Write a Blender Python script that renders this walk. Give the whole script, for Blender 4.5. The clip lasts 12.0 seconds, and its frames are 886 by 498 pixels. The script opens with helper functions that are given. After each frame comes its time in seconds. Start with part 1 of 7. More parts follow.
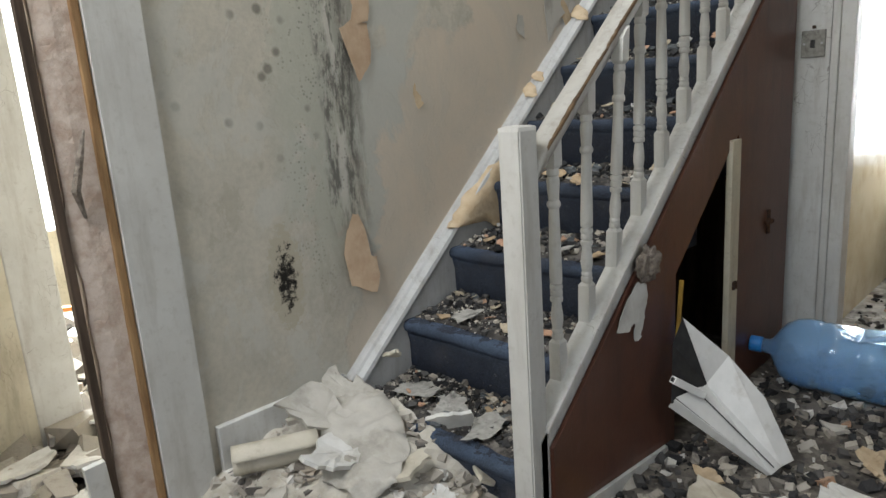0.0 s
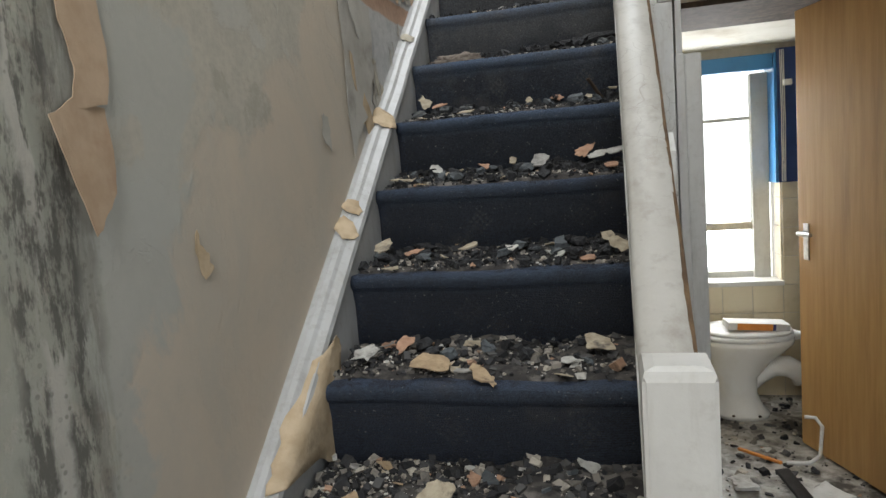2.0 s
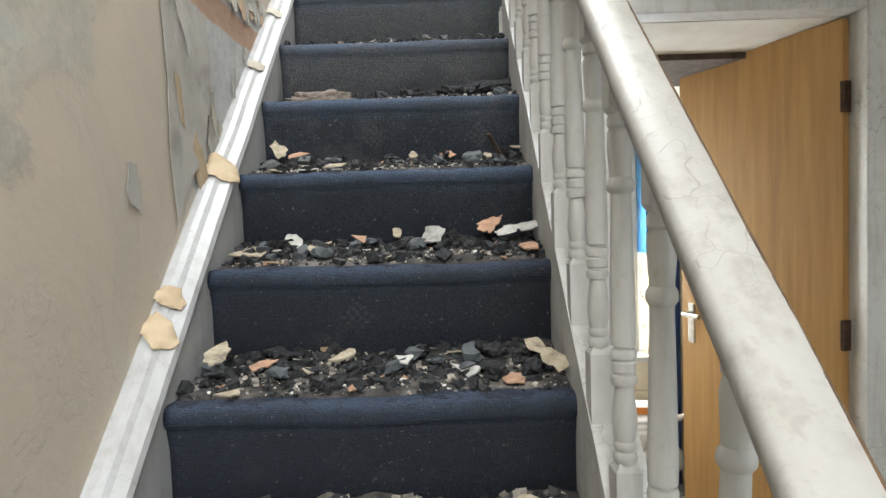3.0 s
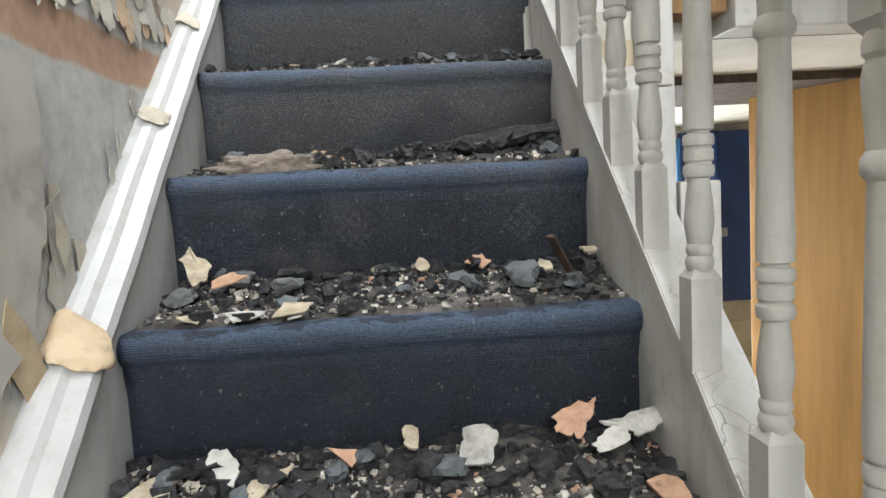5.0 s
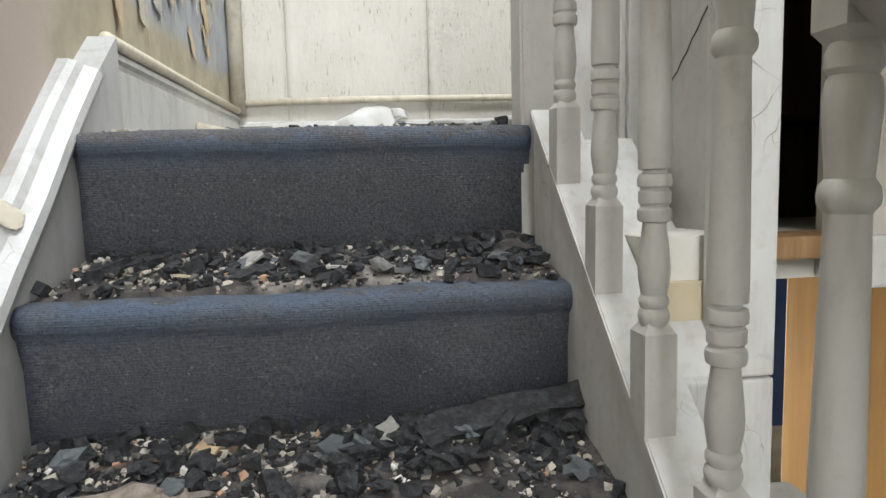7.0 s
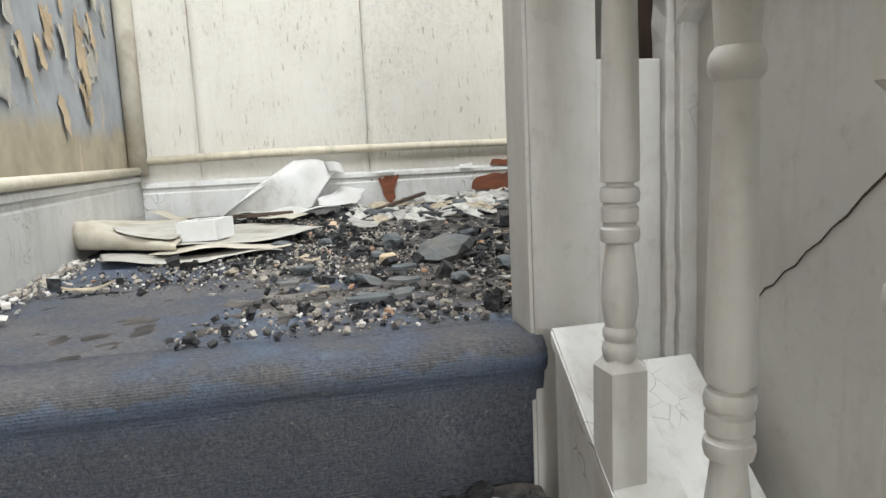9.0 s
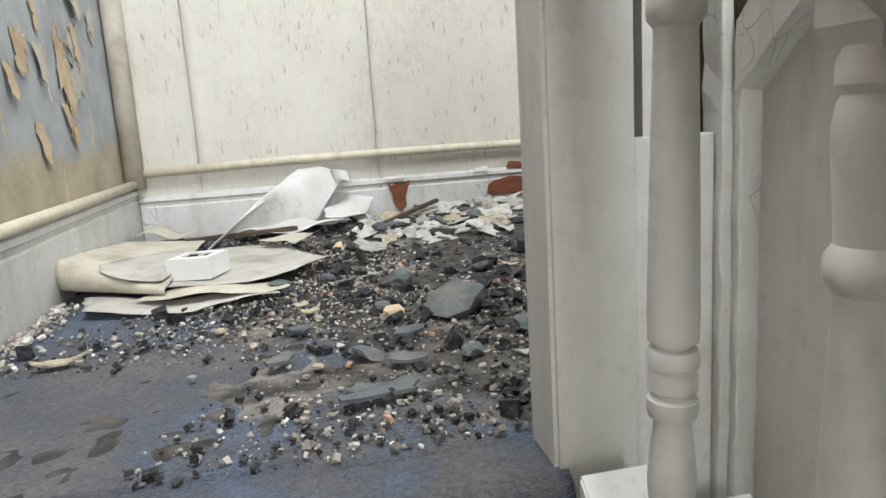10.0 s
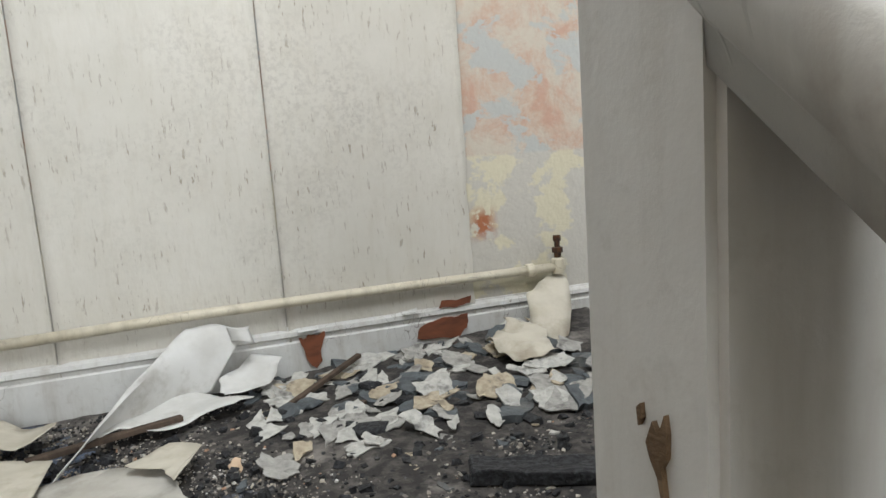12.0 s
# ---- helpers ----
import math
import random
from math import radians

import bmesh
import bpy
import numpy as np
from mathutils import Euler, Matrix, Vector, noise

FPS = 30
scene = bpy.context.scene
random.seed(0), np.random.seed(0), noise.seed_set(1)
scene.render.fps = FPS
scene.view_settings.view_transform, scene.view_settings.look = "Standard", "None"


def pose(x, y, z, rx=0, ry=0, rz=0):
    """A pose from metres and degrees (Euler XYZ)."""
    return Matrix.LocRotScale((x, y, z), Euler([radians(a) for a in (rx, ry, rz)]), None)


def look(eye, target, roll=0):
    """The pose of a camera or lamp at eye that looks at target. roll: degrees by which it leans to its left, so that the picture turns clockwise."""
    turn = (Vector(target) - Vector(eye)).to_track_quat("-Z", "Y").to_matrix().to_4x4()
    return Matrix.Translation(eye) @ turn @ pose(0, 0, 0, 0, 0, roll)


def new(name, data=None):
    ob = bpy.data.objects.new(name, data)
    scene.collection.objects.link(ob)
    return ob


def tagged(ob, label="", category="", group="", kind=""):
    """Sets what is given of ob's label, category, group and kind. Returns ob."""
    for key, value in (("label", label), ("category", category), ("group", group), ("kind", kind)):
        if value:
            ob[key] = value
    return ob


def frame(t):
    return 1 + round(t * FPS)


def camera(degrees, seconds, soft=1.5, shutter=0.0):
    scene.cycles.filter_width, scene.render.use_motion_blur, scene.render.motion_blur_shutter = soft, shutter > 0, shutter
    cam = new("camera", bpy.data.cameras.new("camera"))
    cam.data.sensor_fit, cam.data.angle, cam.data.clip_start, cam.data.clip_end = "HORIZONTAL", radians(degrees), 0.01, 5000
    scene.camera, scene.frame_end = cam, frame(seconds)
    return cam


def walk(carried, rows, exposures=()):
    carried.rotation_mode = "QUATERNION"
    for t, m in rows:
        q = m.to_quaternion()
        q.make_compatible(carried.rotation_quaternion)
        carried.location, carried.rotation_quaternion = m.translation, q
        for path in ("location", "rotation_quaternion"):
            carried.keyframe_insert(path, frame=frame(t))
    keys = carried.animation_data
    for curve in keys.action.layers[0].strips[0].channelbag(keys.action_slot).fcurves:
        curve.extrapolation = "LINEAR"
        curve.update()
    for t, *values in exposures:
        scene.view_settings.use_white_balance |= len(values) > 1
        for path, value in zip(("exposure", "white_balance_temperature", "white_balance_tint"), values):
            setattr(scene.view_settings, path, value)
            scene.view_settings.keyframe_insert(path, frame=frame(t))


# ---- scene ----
cam = camera(66.3, 12.0)
METRES, EYE, TILT, LEAN, TURN = 8.0, 1.5, 0.0, 0.0, 0.0
PATH = [
    (0, (1.712, -1.229, 1.192), (0.326, 0.14, 0.739), -4.0),
    (0.5, (1.366, -1.131, 1.227), (0.232, 0.474, 0.857), -7.8),
    (1, (1.095, -0.946, 1.229), (0.266, 0.84, 0.877), -3.7),
    (1.5, (0.878, -0.76, 1.259), (0.241, 1.115, 0.982), -3.6),
    (2, (0.664, -0.618, 1.284), (0.168, 1.308, 1.076), -4.2),
    (2.5, (0.542, -0.402, 1.288), (0.309, 1.573, 1.067), -2.3),
    (3, (0.479, -0.132, 1.361), (0.476, 1.865, 1.258), -1.8),
    (5, (0.372, 0.586, 1.638), (0.497, 2.575, 1.464), -3.0),
    (5.5, (0.346, 0.732, 1.717), (0.398, 2.718, 1.485), -3.2),
    (6, (0.304, 0.866, 1.862), (0.302, 2.857, 1.665), -3.5),
    (6.5, (0.338, 0.959, 1.94), (0.54, 2.93, 1.666), -1.7),
    (7, (0.408, 1.091, 2.04), (0.671, 3.061, 1.816), -1.5),
    (8.8, (0.398, 1.436, 2.314), (0.827, 3.364, 1.998), -1.5),
    (9, (0.429, 1.492, 2.32), (0.881, 3.42, 2.036), -2.7),
    (9.5, (0.481, 1.574, 2.362), (1.009, 3.472, 2.021), -3.3),
    (10, (0.483, 1.636, 2.437), (0.875, 3.562, 2.067), -3.7),
    (10.5, (0.455, 1.779, 2.481), (0.774, 3.725, 2.149), -2.9),
    (11, (0.475, 1.892, 2.583), (0.892, 3.822, 2.265), -4.9),
    (11.5, (0.533, 1.941, 2.646), (1.158, 3.818, 2.354), -5.1),
    (12, (0.562, 2.041, 2.73), (1.213, 3.91, 2.444), -4.0),
]
EXPOSURES = [(0, -0.25), (1, -0.55), (2, -0.52), (3, 0.3), (5.5, 0.4), (7, 0.1), (9, 0.13), (10.5, -0.05), (12, -0.4)]
walk(cam, [(t, look(eye, target, roll)) for t, eye, target, roll in PATH], EXPOSURES)

# ---- world and light ----
world = bpy.data.worlds.new("world")
scene.world = world
world.use_nodes = True
wn = world.node_tree.nodes
sky = wn.new("ShaderNodeTexSky")
sky.sky_type, sky.sun_disc = "NISHITA", False
sky.sun_elevation, sky.sun_rotation = radians(38), radians(200)
wn["Background"].inputs["Strength"].default_value = 0.12
world.node_tree.links.new(sky.outputs[0], wn["Background"].inputs["Color"])


def sun_lamp(strength, angle, direction):
    d = bpy.data.lights.new("sun", "SUN")
    d.energy, d.angle, d.color = strength, radians(angle), (1.0, 0.96, 0.9)
    ob = new("sun", d)
    ob.rotation_euler = Vector(direction).to_track_quat("-Z", "Y").to_euler()


sun_lamp(0.8, 15, (0.3, 0.8, -0.75))


def window_light(eye, target, w, h, power, color=(0.93, 0.97, 1.0)):
    """Sky light in a window's opening; some openings are unseen and added for fill."""
    d = bpy.data.lights.new("sky_light", "AREA")
    d.shape, d.size, d.size_y, d.energy, d.color = "RECTANGLE", w, h, power, color
    ob = new("sky_light", d)
    ob.matrix_world = look(eye, target)


window_light((1.12, 3.34, 1.17), (1.12, 0.0, 0.6), 0.42, 1.0, 25)
window_light((-2.88, -0.6, 1.3), (0, -0.6, 1.0), 1.5, 1.5, 340)
# General fill from the hall's front; its window is unseen and assumed.
window_light((1.3, -2.68, 1.5), (0.6, 1.5, 1.1), 1.5, 1.7, 9)
window_light((2.68, -0.6, 1.5), (0.0, 0.3, 1.1), 1.6, 1.3, 14)
window_light((0.6, -2.68, 3.7), (0.5, 2.4, 2.2), 1.3, 1.5, 165, (0.95, 0.975, 1.0))
# Unseen rooflight, assumed to light the stairs from above.
window_light((0.65, 2.3, 4.86), (0.65, 2.3, 0), 1.2, 1.8, 98)
# Added fill for the landing; no window is known there.
window_light((2.66, 3.1, 3.3), (0.2, 3.0, 2.7), 1.2, 1.4, 16)

# ---- materials ----


def mat(name, base, rough=0.7, second=None, grain=40.0, mix=(0.4, 0.65), bump=0.15, bump_scale=None,
        stain=None, stain_scale=3.0, stain_at=(0.55, 0.7), metal=0.0, spec=0.3, stretch=(1, 1, 1), island=None):
    """A surface with a fine grain between two colours, larger stains and a fine relief."""
    m = bpy.data.materials.new(name)
    m.use_nodes = True
    nt = m.node_tree
    n, ln = nt.nodes, nt.links
    b = n["Principled BSDF"]
    b.inputs["Roughness"].default_value = rough
    b.inputs["Metallic"].default_value = metal
    b.inputs["Specular IOR Level"].default_value = spec
    co = n.new("ShaderNodeNewGeometry")
    mp = n.new("ShaderNodeMapping")
    mp.inputs["Scale"].default_value = stretch
    ln.new(co.outputs["Position"], mp.inputs["Vector"])

    def noise_tex(scale, detail=6.0, rough_=0.6):
        t = n.new("ShaderNodeTexNoise")
        t.inputs["Scale"].default_value, t.inputs["Detail"].default_value, t.inputs["Roughness"].default_value = scale, detail, rough_
        ln.new(mp.outputs[0], t.inputs["Vector"])
        return t

    def ramp(src, lo, hi):
        r = n.new("ShaderNodeMapRange")
        r.inputs["From Min"].default_value, r.inputs["From Max"].default_value = lo, hi
        ln.new(src, r.inputs["Value"])
        return r.outputs[0]

    def blend(f, a, c):
        x = n.new("ShaderNodeMix")
        x.data_type = "RGBA"
        ln.new(f, x.inputs["Factor"])
        for sock, v in ((x.inputs["A"], a), (x.inputs["B"], c)):
            if isinstance(v, tuple):
                sock.default_value = (*v, 1)
            else:
                ln.new(v, sock)
        return x.outputs["Result"]

    col = base
    if island:
        g = n.new("ShaderNodeNewGeometry")
        r = n.new("ShaderNodeValToRGB")
        r.color_ramp.interpolation = "CONSTANT"
        while len(r.color_ramp.elements) < len(island):
            r.color_ramp.elements.new(0.5)
        for e, (p, c) in zip(r.color_ramp.elements, island):
            e.position, e.color = p, (*c, 1)
        ln.new(g.outputs["Random Per Island"], r.inputs[0])
        col = r.outputs[0]
    g1 = noise_tex(grain)
    if second:
        col = blend(ramp(g1.outputs["Fac"], *mix), col, second)
    if stain:
        s1 = noise_tex(stain_scale, 8.0, 0.65)
        col = blend(ramp(s1.outputs["Fac"], *stain_at), col, stain)
    if isinstance(col, tuple):
        b.inputs["Base Color"].default_value = (*col, 1)
    else:
        ln.new(col, b.inputs["Base Color"])
    if bump:
        bt = noise_tex(bump_scale or grain * 2)
        bp = n.new("ShaderNodeBump")
        bp.inputs["Strength"].default_value, bp.inputs["Distance"].default_value = bump, 0.01
        ln.new(bt.outputs["Fac"], bp.inputs["Height"])
        ln.new(bp.outputs[0], b.inputs["Normal"])
    return m


def node_kit(name, rough=0.8, spec=0.25):
    """A blank material and small helpers to wire one up."""
    m = bpy.data.materials.new(name)
    m.use_nodes = True
    nt = m.node_tree
    n, ln = nt.nodes, nt.links
    b = n["Principled BSDF"]
    b.inputs["Roughness"].default_value, b.inputs["Specular IOR Level"].default_value = rough, spec
    geo = n.new("ShaderNodeNewGeometry")

    class Kit:
        pass

    k = Kit()
    k.m, k.n, k.ln, k.b, k.geo = m, n, ln, b, geo

    def put(sock, v):
        if isinstance(v, (int, float)):
            sock.default_value = v
        elif isinstance(v, tuple):
            sock.default_value = (*v, 1) if len(sock.default_value) == 4 and len(v) == 3 else v
        else:
            ln.new(v, sock)

    def noise_tex(scale, detail=6.0, rough_=0.6, stretch=(1, 1, 1), shift=(0, 0, 0), warp=0.0):
        mp = n.new("ShaderNodeMapping")
        mp.inputs["Scale"].default_value, mp.inputs["Location"].default_value = stretch, shift
        ln.new(geo.outputs["Position"], mp.inputs["Vector"])
        t = n.new("ShaderNodeTexNoise")
        t.inputs["Scale"].default_value, t.inputs["Detail"].default_value = scale, detail
        t.inputs["Roughness"].default_value, t.inputs["Distortion"].default_value = rough_, warp
        ln.new(mp.outputs[0], t.inputs["Vector"])
        return t.outputs["Fac"]

    def ramp(src, lo, hi, a=0.0, c=1.0):
        r = n.new("ShaderNodeMapRange")
        for key, v in (("From Min", lo), ("From Max", hi), ("To Min", a), ("To Max", c)):
            r.inputs[key].default_value = v
        ln.new(src, r.inputs["Value"])
        return r.outputs[0]

    def calc(op, a, c=0.0):
        x = n.new("ShaderNodeMath")
        x.operation = op
        put(x.inputs[0], a)
        put(x.inputs[1], c)
        return x.outputs[0]

    def blend(f, a, c):
        x = n.new("ShaderNodeMix")
        x.data_type = "RGBA"
        put(x.inputs["Factor"], f)
        put(x.inputs["A"], a)
        put(x.inputs["B"], c)
        return x.outputs["Result"]

    def xyz():
        sx = n.new("ShaderNodeSeparateXYZ")
        ln.new(geo.outputs["Position"], sx.inputs[0])
        return sx.outputs

    def bump(h, strength=0.3, dist=0.01):
        bp = n.new("ShaderNodeBump")
        bp.inputs["Strength"].default_value, bp.inputs["Distance"].default_value = strength, dist
        ln.new(h, bp.inputs["Height"])
        ln.new(bp.outputs[0], b.inputs["Normal"])

    k.put, k.noise, k.ramp, k.calc, k.blend, k.xyz, k.bump = put, noise_tex, ramp, calc, blend, xyz, bump
    return k


def band(k, v, lo, hi, soft):
    """1 between lo and hi of a coordinate, with soft ends."""
    return k.calc("MULTIPLY", k.ramp(v, lo - soft, lo + soft), k.ramp(v, hi + soft, hi - soft))


def carpet_material():
    """Navy loop-pile carpet with woven rows, a faint diamond motif, ash and trodden dust."""
    k = node_kit("navy_loop_carpet", 0.9, 0.15)
    x, y, z = k.xyz()
    fine = k.noise(230, 3, 0.7)
    mid = k.noise(22, 6)
    big = k.noise(5, 8, 0.65)
    col = k.blend(k.ramp(fine, 0.35, 0.7), (0.018, 0.020, 0.024), (0.080, 0.092, 0.112))
    # woven lozenges of small diamonds, one row to a riser
    u = k.calc("SUBTRACT", k.calc("MODULO", k.calc("ADD", x, 1.27), 0.285), 0.1425)
    w = k.calc("SUBTRACT", k.calc("MODULO", z, 0.21), 0.105)
    lozenge = k.ramp(k.calc("ADD", k.calc("ABSOLUTE", u), k.calc("ABSOLUTE", w)), 0.043, 0.036)
    ca = k.calc("ABSOLUTE", k.calc("SINE", k.calc("MULTIPLY", k.calc("ADD", u, w), 165.0)))
    cb = k.calc("ABSOLUTE", k.calc("SINE", k.calc("MULTIPLY", k.calc("SUBTRACT", u, w), 165.0)))
    spot = k.calc("MULTIPLY", k.calc("MULTIPLY", lozenge, k.ramp(k.calc("MULTIPLY", ca, cb), 0.25, 0.5)), k.ramp(fine, 0.3, 0.6))
    col = k.blend(k.calc("MULTIPLY", spot, k.ramp(big, 0.35, 0.6, 0.15, 0.6)), col, (0.17, 0.155, 0.135))
    studs = k.n.new("ShaderNodeTexVoronoi")
    studs.distance, studs.inputs["Scale"].default_value, studs.inputs["Randomness"].default_value = "MANHATTAN", 21.0, 0.1
    k.ln.new(k.geo.outputs["Position"], studs.inputs["Vector"])
    col = k.blend(k.calc("MULTIPLY", k.ramp(studs.outputs["Distance"], 0.17, 0.1), 0.3), col, (0.13, 0.12, 0.11))
    col = k.blend(k.calc("MULTIPLY", k.ramp(mid, 0.5, 0.75), 0.45), col, (0.045, 0.043, 0.04))
    col = k.blend(k.calc("MULTIPLY", k.ramp(big, 0.56, 0.7), 0.5), col, (0.17, 0.15, 0.13))
    soot = k.calc("MULTIPLY", k.ramp(k.noise(2.6, 9, 0.7, (1, 1, 1), (3, 6, 1), 0.4), 0.37, 0.58), k.ramp(fine, 0.2, 0.7, 1.0, 0.55))
    col = k.blend(k.calc("MULTIPLY", soot, 0.8), col, (0.022, 0.022, 0.023))
    # near-black band over the middle steps, between heights 0.55 and 1.40
    burnt = band(k, k.calc("ADD", z, k.calc("MULTIPLY", k.calc("SUBTRACT", big, 0.5), 0.5)), 0.55, 1.40, 0.09)
    col = k.blend(k.calc("MULTIPLY", burnt, 0.5), col, (0.015, 0.015, 0.015))
    # dry plaster dust on the topmost risers, with the landing's brightness painted in
    powder_light = k.calc("MULTIPLY", k.ramp(k.calc("ADD", z, k.calc("MULTIPLY", k.calc("SUBTRACT", big, 0.5), 0.6)), 1.58, 1.82), k.ramp(fine, 0.25, 0.65, 0.25, 1.0))
    col = k.blend(k.calc("MULTIPLY", powder_light, 0.48), col, (0.20, 0.198, 0.192))
    specks = k.noise(120, 2)
    col = k.blend(k.calc("MULTIPLY", k.ramp(specks, 0.68, 0.72), 0.5), col, (0.3, 0.28, 0.25))
    # worn blue nosings, the pile's sheen painted into the colour too
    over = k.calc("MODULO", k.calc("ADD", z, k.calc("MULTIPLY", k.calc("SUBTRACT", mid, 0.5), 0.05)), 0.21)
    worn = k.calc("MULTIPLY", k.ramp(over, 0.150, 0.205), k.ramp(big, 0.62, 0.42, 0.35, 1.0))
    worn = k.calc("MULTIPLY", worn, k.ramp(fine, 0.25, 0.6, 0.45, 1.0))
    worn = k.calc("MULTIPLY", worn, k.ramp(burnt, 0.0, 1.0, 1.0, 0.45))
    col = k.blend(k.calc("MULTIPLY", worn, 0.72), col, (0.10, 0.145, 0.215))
    # trodden grey-brown dust on the landing and on the lie of the treads
    dust = k.calc("MULTIPLY", k.ramp(z, 2.085, 2.11), k.ramp(k.noise(3.4, 9, 0.72, (1, 1, 1), (2, 1, 0)), 0.45, 0.62))
    col = k.blend(k.calc("MULTIPLY", dust, 0.7), col, k.blend(k.ramp(k.noise(150, 3, 0.7), 0.35, 0.65), (0.10, 0.09, 0.08), (0.24, 0.215, 0.185)))
    clean = k.calc("MULTIPLY", k.ramp(z, 2.085, 2.11), k.ramp(k.noise(3.4, 9, 0.72, (1, 1, 1), (2, 1, 0)), 0.5, 0.38))
    col = k.blend(k.calc("MULTIPLY", clean, 0.6), col, k.blend(k.ramp(fine, 0.3, 0.65), (0.09, 0.125, 0.19), (0.16, 0.20, 0.27)))
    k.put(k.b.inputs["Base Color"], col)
    rows = k.n.new("ShaderNodeTexWave")
    rows.wave_type, rows.bands_direction = "BANDS", "Z"
    rows.inputs["Scale"].default_value, rows.inputs["Distortion"].default_value = 105.0, 2.0
    rows.inputs["Detail"].default_value, rows.inputs["Detail Scale"].default_value = 3.0, 4.0
    mp = k.n.new("ShaderNodeMapping")
    mp.inputs["Rotation"].default_value = (radians(35), 0, 0)
    k.ln.new(k.geo.outputs["Position"], mp.inputs["Vector"])
    k.ln.new(mp.outputs[0], rows.inputs["Vector"])
    k.bump(k.calc("ADD", k.calc("MULTIPLY", rows.outputs["Fac"], 0.22), k.calc("ADD", k.calc("MULTIPLY", fine, 1.5), k.calc("MULTIPLY", mid, 0.6))), 0.8, 0.008)
    k.put(k.b.inputs["Sheen Weight"], 0.12)
    k.put(k.b.inputs["Sheen Tint"], (0.35, 0.5, 0.9))
    return k.m


def stair_wall_material():
    """Old distempered wall: grey paper, bare peach plaster, a mould run and black damp blooms."""
    k = node_kit("peeling_stair_wall", 0.85, 0.2)
    x, y, z = k.xyz()
    big = k.noise(2.2, 8, 0.6, (1, 1, 0.8), (0, 1.3, 0.4), 0.3)
    mid = k.noise(9, 8, 0.65)
    fine = k.noise(60, 5, 0.6)
    col = k.blend(k.ramp(mid, 0.35, 0.7), (0.52, 0.485, 0.405), (0.43, 0.405, 0.345))
    col = k.blend(k.calc("MULTIPLY", k.ramp(fine, 0.4, 0.75), 0.25), col, (0.24, 0.22, 0.19))
    blotch = k.noise(3.6, 9, 0.7, (1, 1, 0.7), (0, 5, 1), 0.5)
    col = k.blend(k.calc("MULTIPLY", k.ramp(blotch, 0.52, 0.56), 0.45), col, (0.50, 0.50, 0.46))
    col = k.blend(k.calc("MULTIPLY", k.ramp(blotch, 0.43, 0.39), 0.4), col, (0.33, 0.30, 0.24))
    # grey paper
    edge = k.calc("ADD", k.calc("MULTIPLY", k.calc("SUBTRACT", big, 0.5), 0.9), k.calc("MULTIPLY", k.calc("SUBTRACT", mid, 0.5), 0.12))
    yg = k.calc("ADD", y, edge)
    grey = band(k, yg, 0.17, 0.36, 0.012)
    col = k.blend(k.calc("MULTIPLY", grey, 0.75), col, (0.44, 0.44, 0.40))
    # peach plaster where the paper came off
    yp = k.calc("ADD", k.calc("ADD", y, edge), k.calc("MULTIPLY", k.calc("SUBTRACT", z, 1.0), -0.25))
    zp = k.calc("SUBTRACT", z, k.calc("MULTIPLY", y, 0.86))
    peach = k.calc("MULTIPLY", band(k, yp, 0.29, 1.75, 0.015), k.ramp(k.calc("ADD", zp, k.calc("MULTIPLY", edge, 1.2)), 0.95, 0.9))
    col = k.blend(k.calc("MULTIPLY", peach, 0.85), col, k.blend(k.ramp(blotch, 0.4, 0.6), (0.57, 0.485, 0.385), (0.50, 0.445, 0.365)))
    # upper stairs: dry grey-white plaster
    up = k.ramp(k.calc("ADD", y, edge), 1.22, 1.27)
    col = k.blend(up, col, k.blend(k.ramp(k.noise(30, 8, 0.7), 0.35, 0.65), (0.52, 0.515, 0.50), (0.38, 0.38, 0.37)))
    high = k.calc("MULTIPLY", up, k.ramp(k.calc("ADD", z, k.calc("MULTIPLY", edge, 0.3)), 1.93, 1.96))
    col = k.blend(high, col, (0.47, 0.40, 0.34))
    pink = k.calc("MULTIPLY", k.calc("MULTIPLY", up, band(k, k.calc("ADD", z, k.calc("MULTIPLY", edge, 0.06)), 1.835, 1.905, 0.004)), k.ramp(y, 1.93, 1.9))
    col = k.blend(pink, col, k.blend(k.ramp(k.noise(40, 6), 0.4, 0.65), (0.46, 0.31, 0.22), (0.38, 0.25, 0.18)))
    # landing: blue-grey paper above a dirty beige foot
    land = k.ramp(k.calc("ADD", y, k.calc("MULTIPLY", edge, 0.4)), 2.25, 2.3)
    low = k.ramp(k.calc("ADD", z, k.calc("MULTIPLY", edge, 0.25)), 2.44, 2.40)
    paper = k.blend(low, k.blend(k.ramp(mid, 0.4, 0.65), (0.38, 0.40, 0.415), (0.30, 0.31, 0.315)), k.blend(k.ramp(mid, 0.4, 0.65), (0.43, 0.38, 0.28), (0.33, 0.29, 0.21)))
    torn = k.ramp(k.noise(7, 8, 0.7, (1, 1.5, 0.45), (0, 0, 2)), 0.63, 0.645)
    paper = k.blend(torn, paper, (0.52, 0.43, 0.33))
    col = k.blend(land, col, paper)
    # mould run
    ym = k.calc("ADD", y, k.calc("MULTIPLY", k.calc("SUBTRACT", k.noise(4, 6, 0.6), 0.5), 0.10))
    run = k.calc("MULTIPLY", k.calc("MULTIPLY", band(k, ym, 0.03, 0.155, 0.012), band(k, z, 0.80, 3.0, 0.06)), k.ramp(k.noise(21, 10, 0.78, (1, 1.5, 0.42)), 0.47, 0.55))
    grime = k.calc("MULTIPLY", k.calc("MULTIPLY", band(k, ym, 0.10, 0.185, 0.01), band(k, z, 0.78, 3.0, 0.05)), k.ramp(k.noise(11, 8, 0.7, (1, 1.6, 0.3), (2, 0, 5)), 0.40, 0.50))
